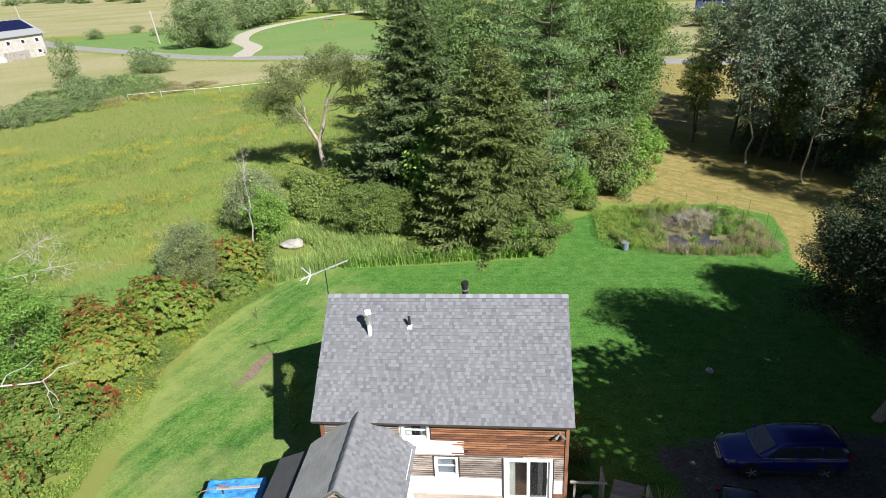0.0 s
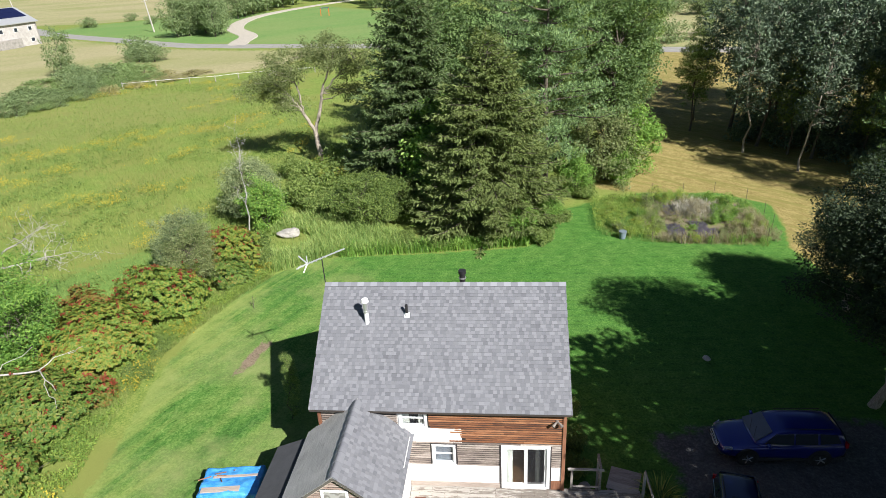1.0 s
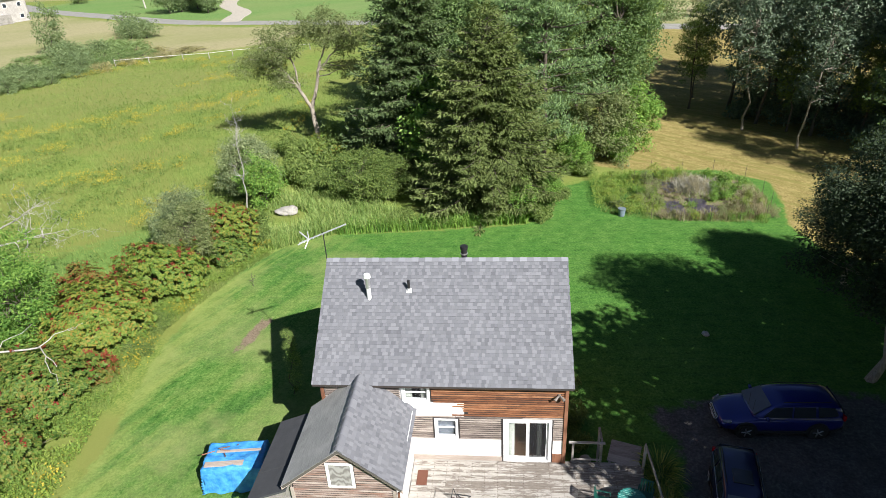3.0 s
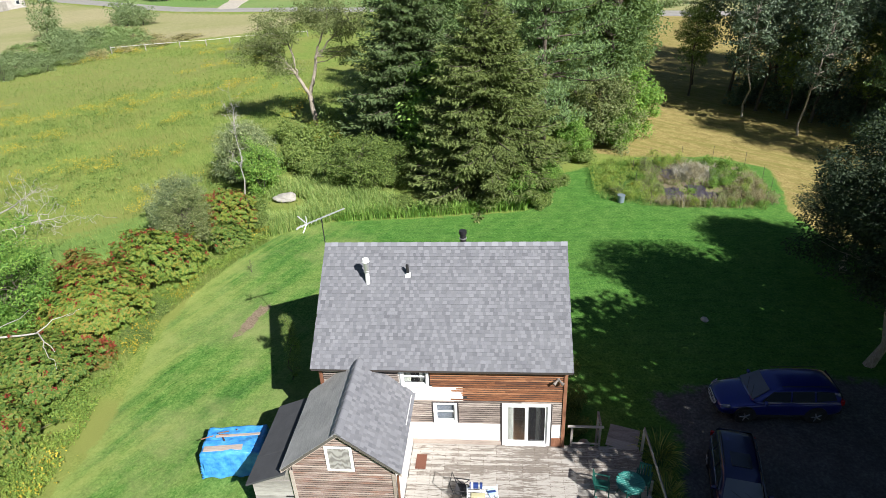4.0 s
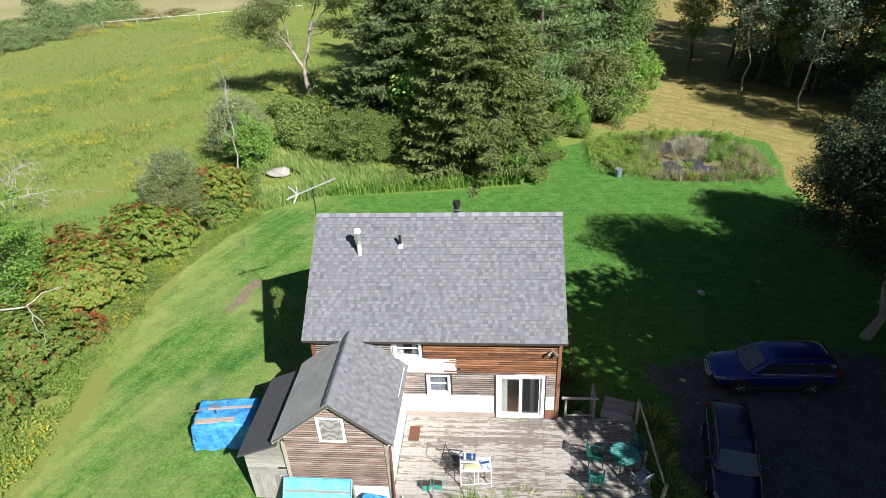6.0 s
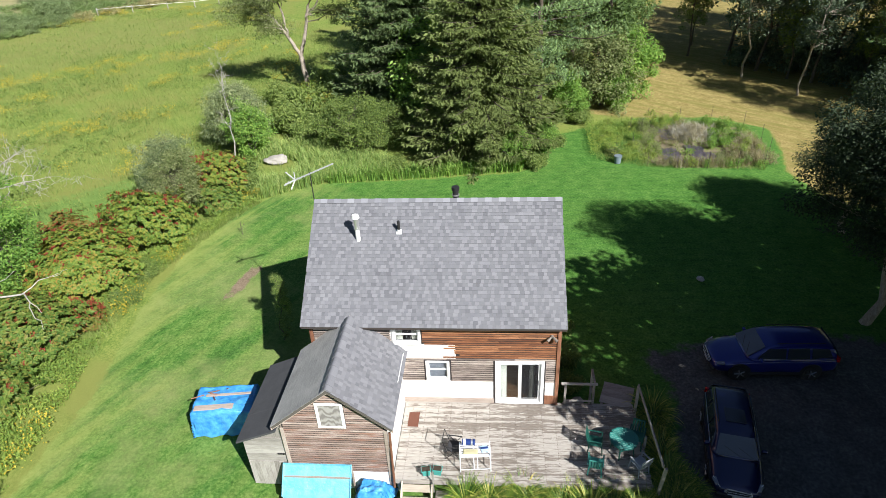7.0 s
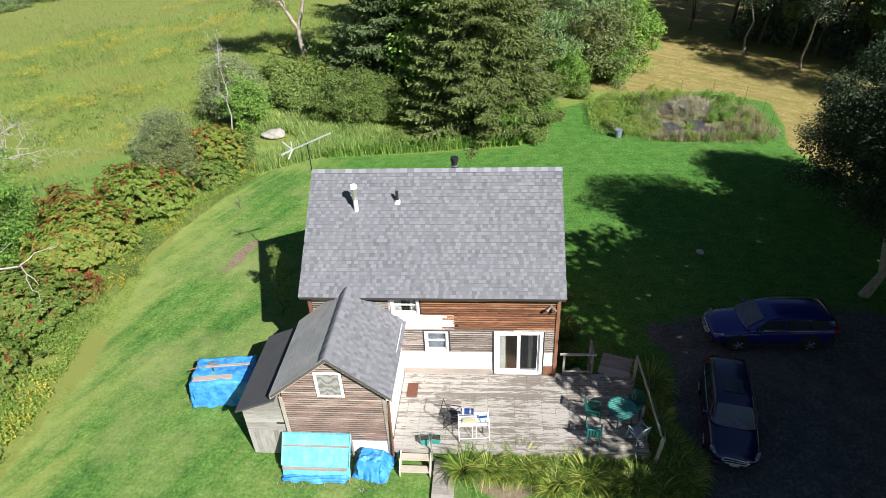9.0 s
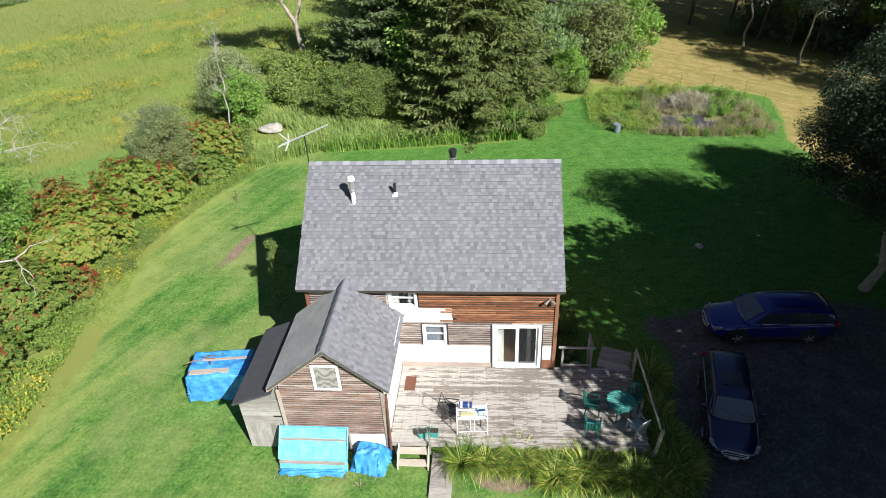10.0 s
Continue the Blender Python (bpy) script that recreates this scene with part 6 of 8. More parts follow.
    part("grille_bar", rod((2.42, -0.40, 0.61), (2.42, 0.40, 0.61), 0.012, k=6), GRILLE_RIM, car)
    for s in (-1, 1):
        part("lamp_strip", rod((2.30, s * 0.60, 0.66), (1.98, s * 0.84, 0.80), 0.018, k=6), GRILLE_RIM, car)
    part("emblem", rod((2.40, 0, 0.60), (2.43, 0, 0.60), 0.05, k=16), CHROME, car)
    pl = part("number_plate", box(2.395, 2.425, -0.16, 0.16, 0.36, 0.46), PLATE, car)
    part("bumper", box(2.20, 2.40, -0.74, 0.74, 0.28, 0.44, bevel=0.05), CLAD, car)
    part("rear_bumper", box(-2.43, -2.22, -0.78, 0.78, 0.32, 0.56, bevel=0.05), CLAD, car)
    part("wiper", rod((1.12, 0.1, 1.09), (0.86, -0.45, 1.26), 0.012, k=5), CLAD, car)
    part("wiper", rod((1.12, 0.55, 1.09), (0.86, 0.05, 1.26), 0.012, k=5), CLAD, car)
    if roof_glass:
        part("sunroof", box(-0.75, -0.05, -0.36, 0.36, 1.60, 1.652, bevel=0.006), CAR_GLASS, car)
    return car


wagon("blue estate car parked beside the lawn", paint_mat("bright_blue_paint", (0.008, 0.016, 0.19)), pose(13.42, 3.22, 0, 0, 0, 181) @ Matrix.Diagonal((1.02, 1.0, 1.0, 1)))
wagon("dark blue estate car parked nose out on the gravel", paint_mat("dark_blue_paint", (0.006, 0.010, 0.065)), pose(10.5, -1.52, 0, 0, 0, -101.5) @ Matrix.Diagonal((0.92, 0.92, 0.92, 1)), True)

# ---- trees and shrubs ----
spruce = conifer("spruce_tree", "tall broad spruce with sunlit olive-green boughs", 21, 14.5, 6.3, 470, LEAF_SPRUCE, 0.42, power=0.70)
place(spruce, 1.0, 27.2)
spruce_b = conifer("spruce_tree", "taller dark green spruce behind the first one", 22, 19.5, 6.7, 470, LEAF_SPRUCE_DARK, 0.5, power=0.84, fringe=0.34)
place(spruce_b, -5.6, 34.6)
pine = soft_pine("white_pine", "tall white pine with soft layered boughs", 23, 21.0, 6.3, 17, 3.0, LEAF_PINE)
place(pine, 5.8, 36.6)

maple = broadleaf("maple_tree", "tall green broadleaf tree in the grove", "tree", 31, 16, 0.28, 9.5, 4.2, 7.0, 260, 84, 0.27, LEAF_GREEN, group="grove trees", clump_r=0.95)
place(maple, 12.2, 42.5)
again(maple, 9.0, 47.0, 100, 1.08)
again(pine, 2.6, 47.5, 140, 1.0)
again(pine, -4.4, 50.5, 260, 1.05)
again(pine, 10.4, 53.5, 310, 1.05)
again(maple, 14.2, 58.0, 30, 1.0)
again(maple, -3.5, 44.0, 250, 1.05)
again(maple, -0.9, 37.2, 20, 0.8)
poplar = broadleaf("poplar_tree", "slender yellow-green poplar with thin top twigs", "tree", 32, 17, 0.2, 10.5, 2.4, 7.5, 200, 72, 0.22, LEAF_OLIVE, group="grove trees", clump_r=0.75)
place(poplar, 14.6, 46.0)
again(poplar, 15.6, 51.5, 80, 1.0)
again(poplar, 7.4, 41.0, 200, 0.92)
elm = broadleaf("grey_leafed_bush", "large grey-green bush at the edge of the grove", "bush", 33, 6, 0.09, 3.4, 3.0, 3.3, 130, 90, 0.22, LEAF_GREY, stems=5, group="grove shrubs", clump_r=0.75)
place(elm, 11.0, 36.8)
young = broadleaf("young_tree", "bright green young broadleaf tree at the grove edge", "tree", 34, 7, 0.08, 3.2, 2.2, 3.1, 110, 80, 0.22, LEAF_BRIGHT, stems=3, group="grove shrubs", clump_r=0.7)
place(young, 14.0, 38.2)
again(young, 12.2, 35.6, 90, 0.55)
again(young, 8.2, 33.0, 200, 0.62)
again(young, 5.6, 26.2, 20, 0.42)
again(young, 3.4, 24.2, 140, 0.45)
again(young, -7.6, 37.0, 60, 1.2)
again(young, -2.4, 31.0, 75, 1.55)

apple = broadleaf("old_apple_tree", "old spreading grey-green tree with forked pale trunk", "tree", 41, 12, 0.27, 7.6, 5.2, 4.0, 340, 78, 0.2, LEAF_GREY, BARK_PALE, lean=(-0.3, 0.3), clump_r=0.74, shell=0.15, limbs=60, aspect=0.42,
    bones=[((0, 0, -0.1, 0.33), (-0.1, 0, 1.6, 0.27), (-0.25, 0, 3.4, 0.24)), ((-0.25, 0, 3.4, 0.19), (-1.3, 0.1, 5.4, 0.16), (-2.6, 0.2, 7.2, 0.11), (-4.4, 0.3, 8.8, 0.04)), ((-0.25, 0, 3.4, 0.2), (0.5, 0.1, 5.6, 0.17), (1.2, 0.2, 8.0, 0.12), (2.4, 0.3, 10.6, 0.04)), ((-1.3, 0.1, 5.4, 0.11), (-1.4, 0, 7.6, 0.09), (-2.0, -0.3, 10.4, 0.03)), ((1.0, 0.2, 7.2, 0.10), (2.6, 0.4, 8.8, 0.08), (4.4, 0.6, 10.4, 0.03))],
    masses=[(-4.6, 0.3, 8.0, 3.2, 2.6, 1.7, 0.9), (-2.0, -0.4, 10.2, 2.6, 2.4, 1.6, 0.7), (1.6, 0.2, 11.3, 2.6, 2.4, 1.8, 0.8), (4.2, 0.6, 10.4, 2.6, 2.4, 1.9, 0.8), (-2.6, 0.0, 6.2, 1.6, 1.4, 1.0, 0.25), (3.6, 0.4, 7.6, 2.0, 1.6, 1.0, 0.3)])
place(apple, -16.8, 43.2)
roundbush = broadleaf("round_bush", "dense round olive-green bush", "bush", 42, 4.2, 0.06, 2.0, 2.7, 2.1, 150, 110, 0.17, LEAF_OLIVE, stems=6, group="meadow edge shrubs", clump_r=0.6)
place(roundbush, -8.9, 27.6)
again(roundbush, -6.8, 28.3, 120, 0.85)
willow = broadleaf("willow_bush", "silver-grey willow bush in the hedgerow", "bush", 43, 4.6, 0.05, 2.2, 2.0, 2.3, 130, 120, 0.17, LEAF_WILLOW, stems=6, group="hedgerow shrubs", clump_r=0.5, aspect=0.28)
place(willow, -20.2, 19.6, 0, 0, 0.98)
again(willow, -18.6, 28.6, 70, 1.15)
again(willow, -19.6, 31.0, 160, 1.0)
willow_b = broadleaf("willow_bush", "dull dark green willow bush in the hedgerow", "bush", 143, 4.2, 0.05, 2.0, 1.8, 2.1, 130, 120, 0.16, LEAF_GREY, stems=6, group="hedgerow shrubs", clump_r=0.48, aspect=0.3)
place(willow_b, -18.3, 17.6, 0, 30, 1.0)
place(sumac_dome("sumac_bush", "broad domed sumac bush turning yellow and orange", 44, 2.75, 2.2, 2.9, LEAF_SUMAC, 0.085), -18.9, 13.7)
place(sumac_dome("sumac_bush", "spreading sumac bush with olive and orange leaves", 49, 2.9, 2.7, 2.8, LEAF_SUMAC, 0.085), -20.3, 9.0)
place(sumac_dome("sumac_bush", "olive and orange sumac bush thick with red seed heads", 50, 1.9, 1.7, 3.0, LEAF_SUMAC, 0.16), -16.7, 19.6)
place(sumac_dome("sumac_bush", "low green sumac bush at the lawn edge", 55, 1.3, 1.2, 1.9, LEAF_SUMAC_GREEN, 0.03), -15.9, 17.3)
place(sumac_dome("sumac_bush", "sumac bush with a scarlet top", 56, 1.6, 1.2, 2.6, LEAF_TURNING, 0.10), -22.5, 11.9)
place(sumac_dome("sumac_bush", "green sumac bush with scattered red leaves", 57, 2.5, 2.3, 2.7, LEAF_SUMAC_GREEN, 0.05), -19.7, 3.2)
place(sumac_dome("sumac_bush", "green sumac bush with scattered red leaves", 58, 2.4, 2.4, 2.5, LEAF_SUMAC_GREEN, 0.08), -19.6, -0.8)
place(sumac_dome("sumac_bush", "green sumac bush with scattered red leaves", 59, 2.4, 2.2, 2.4, LEAF_SUMAC_GREEN, 0.08), -19.0, -4.4)
place(sumac_dome("sumac_bush", "wide green sumac bush on the meadow side", 60, 3.0, 2.8, 2.9, LEAF_SUMAC_GREEN, 0.06), -23.8, -1.2)
place(sumac_dome("sumac_bush", "small sumac bush turned bright red", 62, 0.8, 0.8, 1.5, LEAF_TURNING, 0.5), -17.9, 5.2)
ash = broadleaf("ash_sapling_clump", "clump of green ash saplings at the hedgerow", "bush", 45, 5, 0.06, 2.9, 2.0, 2.6, 96, 105, 0.18, LEAF_BRIGHT, stems=5, group="hedgerow shrubs", clump_r=0.62, aspect=0.34)
place(ash, -22.9, 7.6)
again(ash, -25.2, 9.4, 100, 1.1)
again(ash, -24.6, 4.6, 190, 0.9)
again(young, -16.6, 26.2, 260, 0.72)
scrub = broadleaf("low_scrub", "low mixed green scrub at the meadow edge", "bush", 46, 1.8, 0.03, 0.8, 1.5, 0.75, 56, 48, 0.22, LEAF_OLIVE, stems=1, limbs=3, group="meadow edge shrubs", clump_r=0.5)
place(scrub, -13.6, 30.0)
for x, y, a, s, q in ((-15.4, 31.6, 30, 1.2, 1.5), (-12.0, 32.6, 75, 1.2, 1.6), (-14.6, 35.6, 140, 1.3, 1.7), (-10.6, 30.8, 190, 1.1, 1.4), (-11.6, 36.4, 250, 1.2, 2.0), (-13.4, 39.6, 300, 1.2, 2.0), (-18.6, 39.0, 15, 0.9, 1.2), (-14.9, 19.8, 60, 0.6, 0.9), (-16.1, 21.6, 130, 0.9, 1.1), (-5.0, 23.4, 200, 0.7, 0.6), (-2.4, 23.0, 300, 0.6, 0.5), (4.8, 23.6, 10, 0.6, 0.6), (6.6, 27.4, 80, 0.5, 0.6), (9.0, 32.6, 160, 0.7, 0.7), (5.1, 3.1, 40, 0.4, 0.5), (5.0, 5.0, 100, 0.42, 0.55), (5.1, 1.6, 230, 0.35, 0.45), (-17.2, 9.6, 20, 0.5, 0.5), (-17.0, 7.2, 100, 0.5, 0.45)):
    again(scrub, x, y, a, s, q)
olive = broadleaf("brown_green_shrub", "brownish green shrub in the scrub", "bush", 47, 2.6, 0.04, 1.2, 1.7, 1.2, 70, 80, 0.18, LEAF_SUMAC, stems=5, group="meadow edge shrubs", clump_r=0.5)
place(olive, -12.6, 34.0)
again(olive, -10.2, 33.0, 50, 1.0)
again(olive, -15.0, 37.4, 140, 0.95)

sap = broadleaf("lawn_sapling", "thin leafy sapling standing in the lawn beside the house", "tree", 48, 3.4, 0.025, 2.0, 0.26, 1.6, 44, 60, 0.07, LEAF_OLIVE, clump_r=0.22, lean=(0.25, 0.1))
place(sap, -7.8, 4.4, 0, 0, 1.05)

# right-hand woods
wood_tree = broadleaf("woodland_tree", "tall shaded broadleaf tree in the wood", "tree", 51, 18, 0.17, 10.6, 4.2, 7.4, 300, 30, 0.33, LEAF_WOOD, BARK, group="woodland trees", clump_r=0.72, shell=0.3)
place(wood_tree, 26.8, 52.0)
for x, y, a, s in ((27.6, 46.0, 40, 0.95), (31.0, 41.6, 95, 0.9), (34.6, 45.0, 150, 1.1), (32.5, 54.0, 200, 1.15), (40.0, 49.0, 310, 1.1), (38.6, 40.0, 20, 1.0), (44.0, 41.0, 77, 1.05), (48.0, 28.0, 250, 1.05), (36.8, 36.4, 15, 0.95), (41.4, 30.6, 130, 1.05), (44.6, 34.0, 260, 1.1), (50, 21, 330, 1.1), (38.6, 35.2, 75, 0.95), (40.5, 36.2, 25, 1.0), (51, 37, 200, 1.15), (54, 45, 40, 1.15), (46.5, 26, 160, 1.0), (36.0, 62.0, 130, 1.1), (42.5, 57.0, 240, 1.15), (47.5, 50.0, 70, 1.1)):
    again(wood_tree, x, y, a, s)
birch = broadleaf("woodland_tree", "leaning slim birch with a pale trunk and thin crown", "tree", 152, 12, 0.11, 8.4, 2.2, 4.2, 90, 30, 0.26, LEAF_WOOD, BARK_PALE, group="woodland trees", clump_r=0.55, lean=(0.9, -0.3))
place(birch, 28.4, 38.0, 0, 0, 0.9)
again(birch, 25.6, 43.9, 250, 1.0)
again(birch, 31.4, 44.0, 200, 1.1)
wood_b = broadleaf("woodland_tree", "slender shaded tree with thin olive crown", "tree", 52, 13, 0.13, 7.9, 2.5, 5.0, 150, 44, 0.22, LEAF_OLIVE, group="woodland trees", clump_r=0.55, shell=0.2)
place(wood_b, 22.6, 52.0, 0, 0, 0.85)
for x, y, a, s in ((29.4, 43.0, 50, 0.8), (34.5, 39.8, 160, 0.8), (24.2, 56.6, 210, 0.8)):
    again(wood_b, x, y, a, s)
again(pine, 33.4, 29.6, 60, 0.72)
again(pine, 39.0, 33.0, 160, 0.8)

under = broadleaf("wood_undergrowth", "shaded undergrowth bush below the woodland trees", "bush", 53, 3, 0.05, 1.2, 2.1, 1.2, 50, 30, 0.30, LEAF_WOOD, stems=4, group="woodland undergrowth", clump_r=0.6)
place(under, 33.0, 46.2)
for x, y, a, s in ((30.2, 45.4, 20, 1.0), (28.8, 49.4, 140, 1.2), (32.6, 41.8, 230, 0.9), (36.4, 39.4, 300, 1.1), (34.0, 37.4, 45, 0.8), (26.6, 47.8, 100, 0.7), (35.4, 42.4, 90, 1.1), (38.6, 44.0, 210, 1.3), (34.4, 49.6, 10, 1.2), (40.6, 46.4, 60, 1.3), (43.6, 44.4, 120, 1.3), (36.0, 56.5, 80, 1.4), (41.5, 52.0, 140, 1.4)):
    again(under, x, y, a, s)

# shade trees by the drive
yard = broadleaf("yard_tree", "big dark-leaved tree with grey trunk beside the drive", "tree", 61, 12, 0.2, 7.8, 3.7, 3.9, 300, 180, 0.135, LEAF_DARK, BARK_PALE, shell=0.25, lean=(-0.1, 0.3), group="yard trees", clump_r=0.8)
place(yard, 18.8, 6.1)
again(yard, 21.5, 14.3, 200, 0.86, 0.56)
shade = broadleaf("shade_tree", "tall broadleaf tree beside the gravel yard", "tree", 62, 18, 0.34, 10.5, 5.0, 7.0, 290, 30, 0.56, LEAF_DARK, group="yard trees", clump_r=1.0)
place(shade, 20.4, -3.2, 0, 0, 0.87)
for x, y, a, s in ((26.2, 9.6, 120, 0.66), (19.0, -8.45, 70, 1.0), (21.6, -14.2, 140, 0.95), (28.0, 3.0, 200, 0.8), (24.6, 0.8, 20, 0.9), (28.0, -8.0, 230, 1.05), (26.5, -16.5, 300, 1.0)):
    again(shade, x, y, a, s)
# Added out of view, sized so its shadow falls on the right-hand lilies.
open_tree = broadleaf("shade_tree", "unseen thin-crowned tree added to shade the lilies", "tree", 63, 12, 0.2, 8.0, 3.3, 3.4, 130, 50, 0.3, LEAF_DARK, group="yard trees", clump_r=0.6, shell=0.2)
place(open_tree, 16.0, -12.2)


pebble = root("lawn_stone", "small pale stone lying in the shaded lawn", "stone", pose(12.5, 9.5, 0.0))
bm = bmesh.new()
bmesh.ops.create_icosphere(bm, subdivisions=2, radius=0.2)
for v in bm.verts:
    v.co *= 1 + 0.3 * noise.noise(v.co * 5)
    v.co.z = max(v.co.z * 0.7, -0.04) + 0.04
part("stone_body", bm, plain("pale_lawn_stone", (0.45, 0.43, 0.40), 0.9, var=0.2), pebble)


# ---- dead wood ----
def snag(name, label, m, seed, h, r, n, spread, up=0.5, bark=BARK_DEAD):
    rng = np.random.default_rng(seed)
    t = root(name, label, "dead tree", m)
    lines = [bent_line(rng, (0, 0, -0.1), (0.15 * h * 0.3, 0, h), r, r * 0.15, 0, 8, 0.04)]
    for i in range(n):
        k = rng.integers(3, 8)
        b = lines[0][k]
        az = rng.uniform(0, 2 * np.pi)
        ln = spread * rng.uniform(0.5, 1.1)
        tip = b[:3] + np.array([np.cos(az) * ln, np.sin(az) * ln, ln * up])
        br = bent_line(rng, b[:3], tip, b[3] * 0.6, 0.008, 0.1, 6, 0.25)
        lines.append(br)
        for j in range(3):
            q = br[rng.integers(2, 6)]
            tip2 = q[:3] + rng.normal(0, 0.35, 3) * ln + np.array([0, 0, 0.15 * ln])
            lines.append(bent_line(rng, q[:3], tip2, q[3] * 0.6 + 0.004, 0.005, 0.02, 4, 0.2))
    V, F = tubes(lines, 5)
    np_part("trunk", V, F, bark, t, smooth=True)


snag("dead_sapling", "bare pale dead sapling in the scrub", pose(-17.4, 24.6, 0), 5, 6.8, 0.06, 12, 0.8, 1.6)
snag("dead_sapling", "bare grey dead sapling in the scrub", pose(-18.9, 28.0, 0), 6, 7.2, 0.05, 14, 0.7, 1.8)
limb = root("fallen_limb", "bleached forked dead limb over the hedgerow", "dead tree", pose(-20.8, 3.2, 3.15))
lrng = np.random.default_rng(3)
FORK = np.array([1.8, 0.4, 0.0])
V, F = tubes([bent_line(lrng, (-5.0, -1.0, -1.4), FORK, 0.075, 0.04, 0.5, 10, 0.09), bent_line(lrng, FORK, (3.5, -0.8, -0.1), 0.036, 0.014, 0.1, 6, 0.1), bent_line(lrng, (2.7, -0.3, 0.05), (4.1, -1.7, -0.3), 0.024, 0.008, 0.1, 6, 0.12), bent_line(lrng, FORK, (3.0, 1.5, 0.4), 0.03, 0.008, 0.1, 5, 0.12), bent_line(lrng, (0.2, 0.0, 0.1), (1.0, 1.4, 0.6), 0.025, 0.008, 0.1, 5, 0.12), bent_line(lrng, (2.9, 1.2, 0.4), (3.6, 1.4, 0.7), 0.014, 0.006, 0.05, 4, 0.12)], 6)
np_part("branch", V, F, BARK_DEAD, limb, smooth=True)
snag("fallen_limb", "bare bleached branches over the hedgerow", pose(-29.5, 13.0, 3.2, 0, 76, 4), 9, 6.0, 0.08, 18, 1.5, 0.5)
snag("fallen_limb", "bare grey branches at the meadow edge", pose(-31.5, 17.0, 2.6, 0, 60, -6), 10, 5.0, 0.07, 16, 1.3, 0.5)

snag("dead_stalk", "small dead brown stalk standing in the lawn", pose(-13.35, 14.3, 0), 14, 0.5, 0.025, 5, 0.25, 1.0, BARK)

boulder = root("boulder", "pale grey boulder in the tall grass", "boulder", pose(-14.5, 25.0, 0.1))
bm = bmesh.new()
bmesh.ops.create_icosphere(bm, subdivisions=4, radius=1.0)
for v in bm.verts:
    k = 1 + 0.22 * noise.noise(v.co * 1.6) + 0.06 * noise.noise(v.co * 6)
    v.co = Vector((v.co.x * 0.95 * k, v.co.y * 0.6 * k, max(v.co.z, -0.2) * (0.42 + 0.18 * v.co.x) * k + 0.12))
part("rock", bm, plain("weathered_granite", (0.34, 0.32, 0.29), 0.9, var=0.3, scale=3, bumps=0.03), boulder)


# ---- grasses ----
def blades(rng, P, h, w, lean=0.35, seg=2):
    """Bent grass blades of two quads each at the places P."""
    n = len(P)
    az = rng.uniform(0, 2 * np.pi, n)
    d = np.stack([np.cos(az), np.sin(az), np.zeros(n)], 1)
    s = np.stack([-np.sin(az), np.cos(az), np.zeros(n)], 1)
    h = (h * rng.uniform(0.6, 1.25, n))[:, None]
    k = (lean * rng.uniform(0.3, 1.6, n))[:, None]
    w = (w * rng.uniform(0.7, 1.3, n))[:, None]
    B = np.column_stack([P, np.full(n, -0.02)])
    M = B + d * h * k * 0.35 + np.array([0, 0, 1.0]) * h * 0.6
    T = B + d * h * k + np.array([0, 0, 1.0]) * h * (1 - 0.35 * k)
    V = np.stack([B - s * w / 2, B + s * w / 2, M - s * w * 0.45, M + s * w * 0.45, T - s * w * 0.08, T + s * w * 0.08], 1).reshape(-1, 3)
    i = np.arange(n)[:, None] * 6
    F = np.concatenate([i + np.array([[0, 1, 3, 2]]), i + np.array([[2, 3, 5, 4]])])
    return V, F


def scatter(rng, poly, n, keep=None):
    Q = np.asarray(poly, float)
    lo, hi = Q.min(0), Q.max(0)
    P = rng.uniform(lo, hi, (n * 3, 2))
    P = P[sd_poly(P, poly) > 0][:n]
    return P if keep is None else P[keep(P)]


def patchy(P, scale, cut, off=0.0):
    return np.array([noise.noise(Vector((x * scale + off, y * scale, off))) for x, y in P]) > cut


grng = np.random.default_rng(77)
MEADOW_NEAR = [(-16.8, -6), (-17.0, 9.5), (-15.0, 16.5), (-13.8, 19), (-12, 38), (-20, 62), (-60, 60), (-52, 20), (-34, -6)]


def stuff(name, V, F, mat, label):
    tagged(np_part(name, V, F, mat, None), label, "grass", kind="stuff")


P = scatter(grng, MEADOW_NEAR, 30000, lambda p: (p[:, 1] > 6) | (p[:, 0] < -25))
V, F = blades(grng, P, 0.36, 0.04)
stuff("meadow_grass", V, F, LEAF_MEADOW, "tall rough green and yellow meadow grass")
P = scatter(grng, [(-20, 62), (-12, 38), (-12, 60), (-45, 96), (-64, 88), (-74, 62), (-60, 60)], 9000, lambda p: (sd_poly(p, DUN) < 1) | (grng.uniform(0, 1, len(p)) < 0.4))
V, F = blades(grng, P, 0.30, 0.07)
stuff("meadow_grass", V, F, LEAF_MEADOW, "tall rough meadow grass farther out")
def skew(p, along, across):
    """Places in a frame stretched along the drift of the meadow growth."""
    return np.column_stack([(p[:, 0] * 0.55 + p[:, 1] * 0.84) * along, (p[:, 1] * 0.55 - p[:, 0] * 0.84) * across])


def herbs(P, zlo, zhi, size, wide):
    c = np.column_stack([P, grng.uniform(zlo, zhi, len(P))])
    n = len(c)
    return leaf_quads(c, unit(grng.normal(0, 0.6, c.shape) + np.array([0, 0, 0.5])), unit(grng.normal(0, 0.7, c.shape) + np.array([0, 0, 1.0])), size * grng.uniform(0.6, 1.4, n), wide * grng.uniform(0.6, 1.4, n))


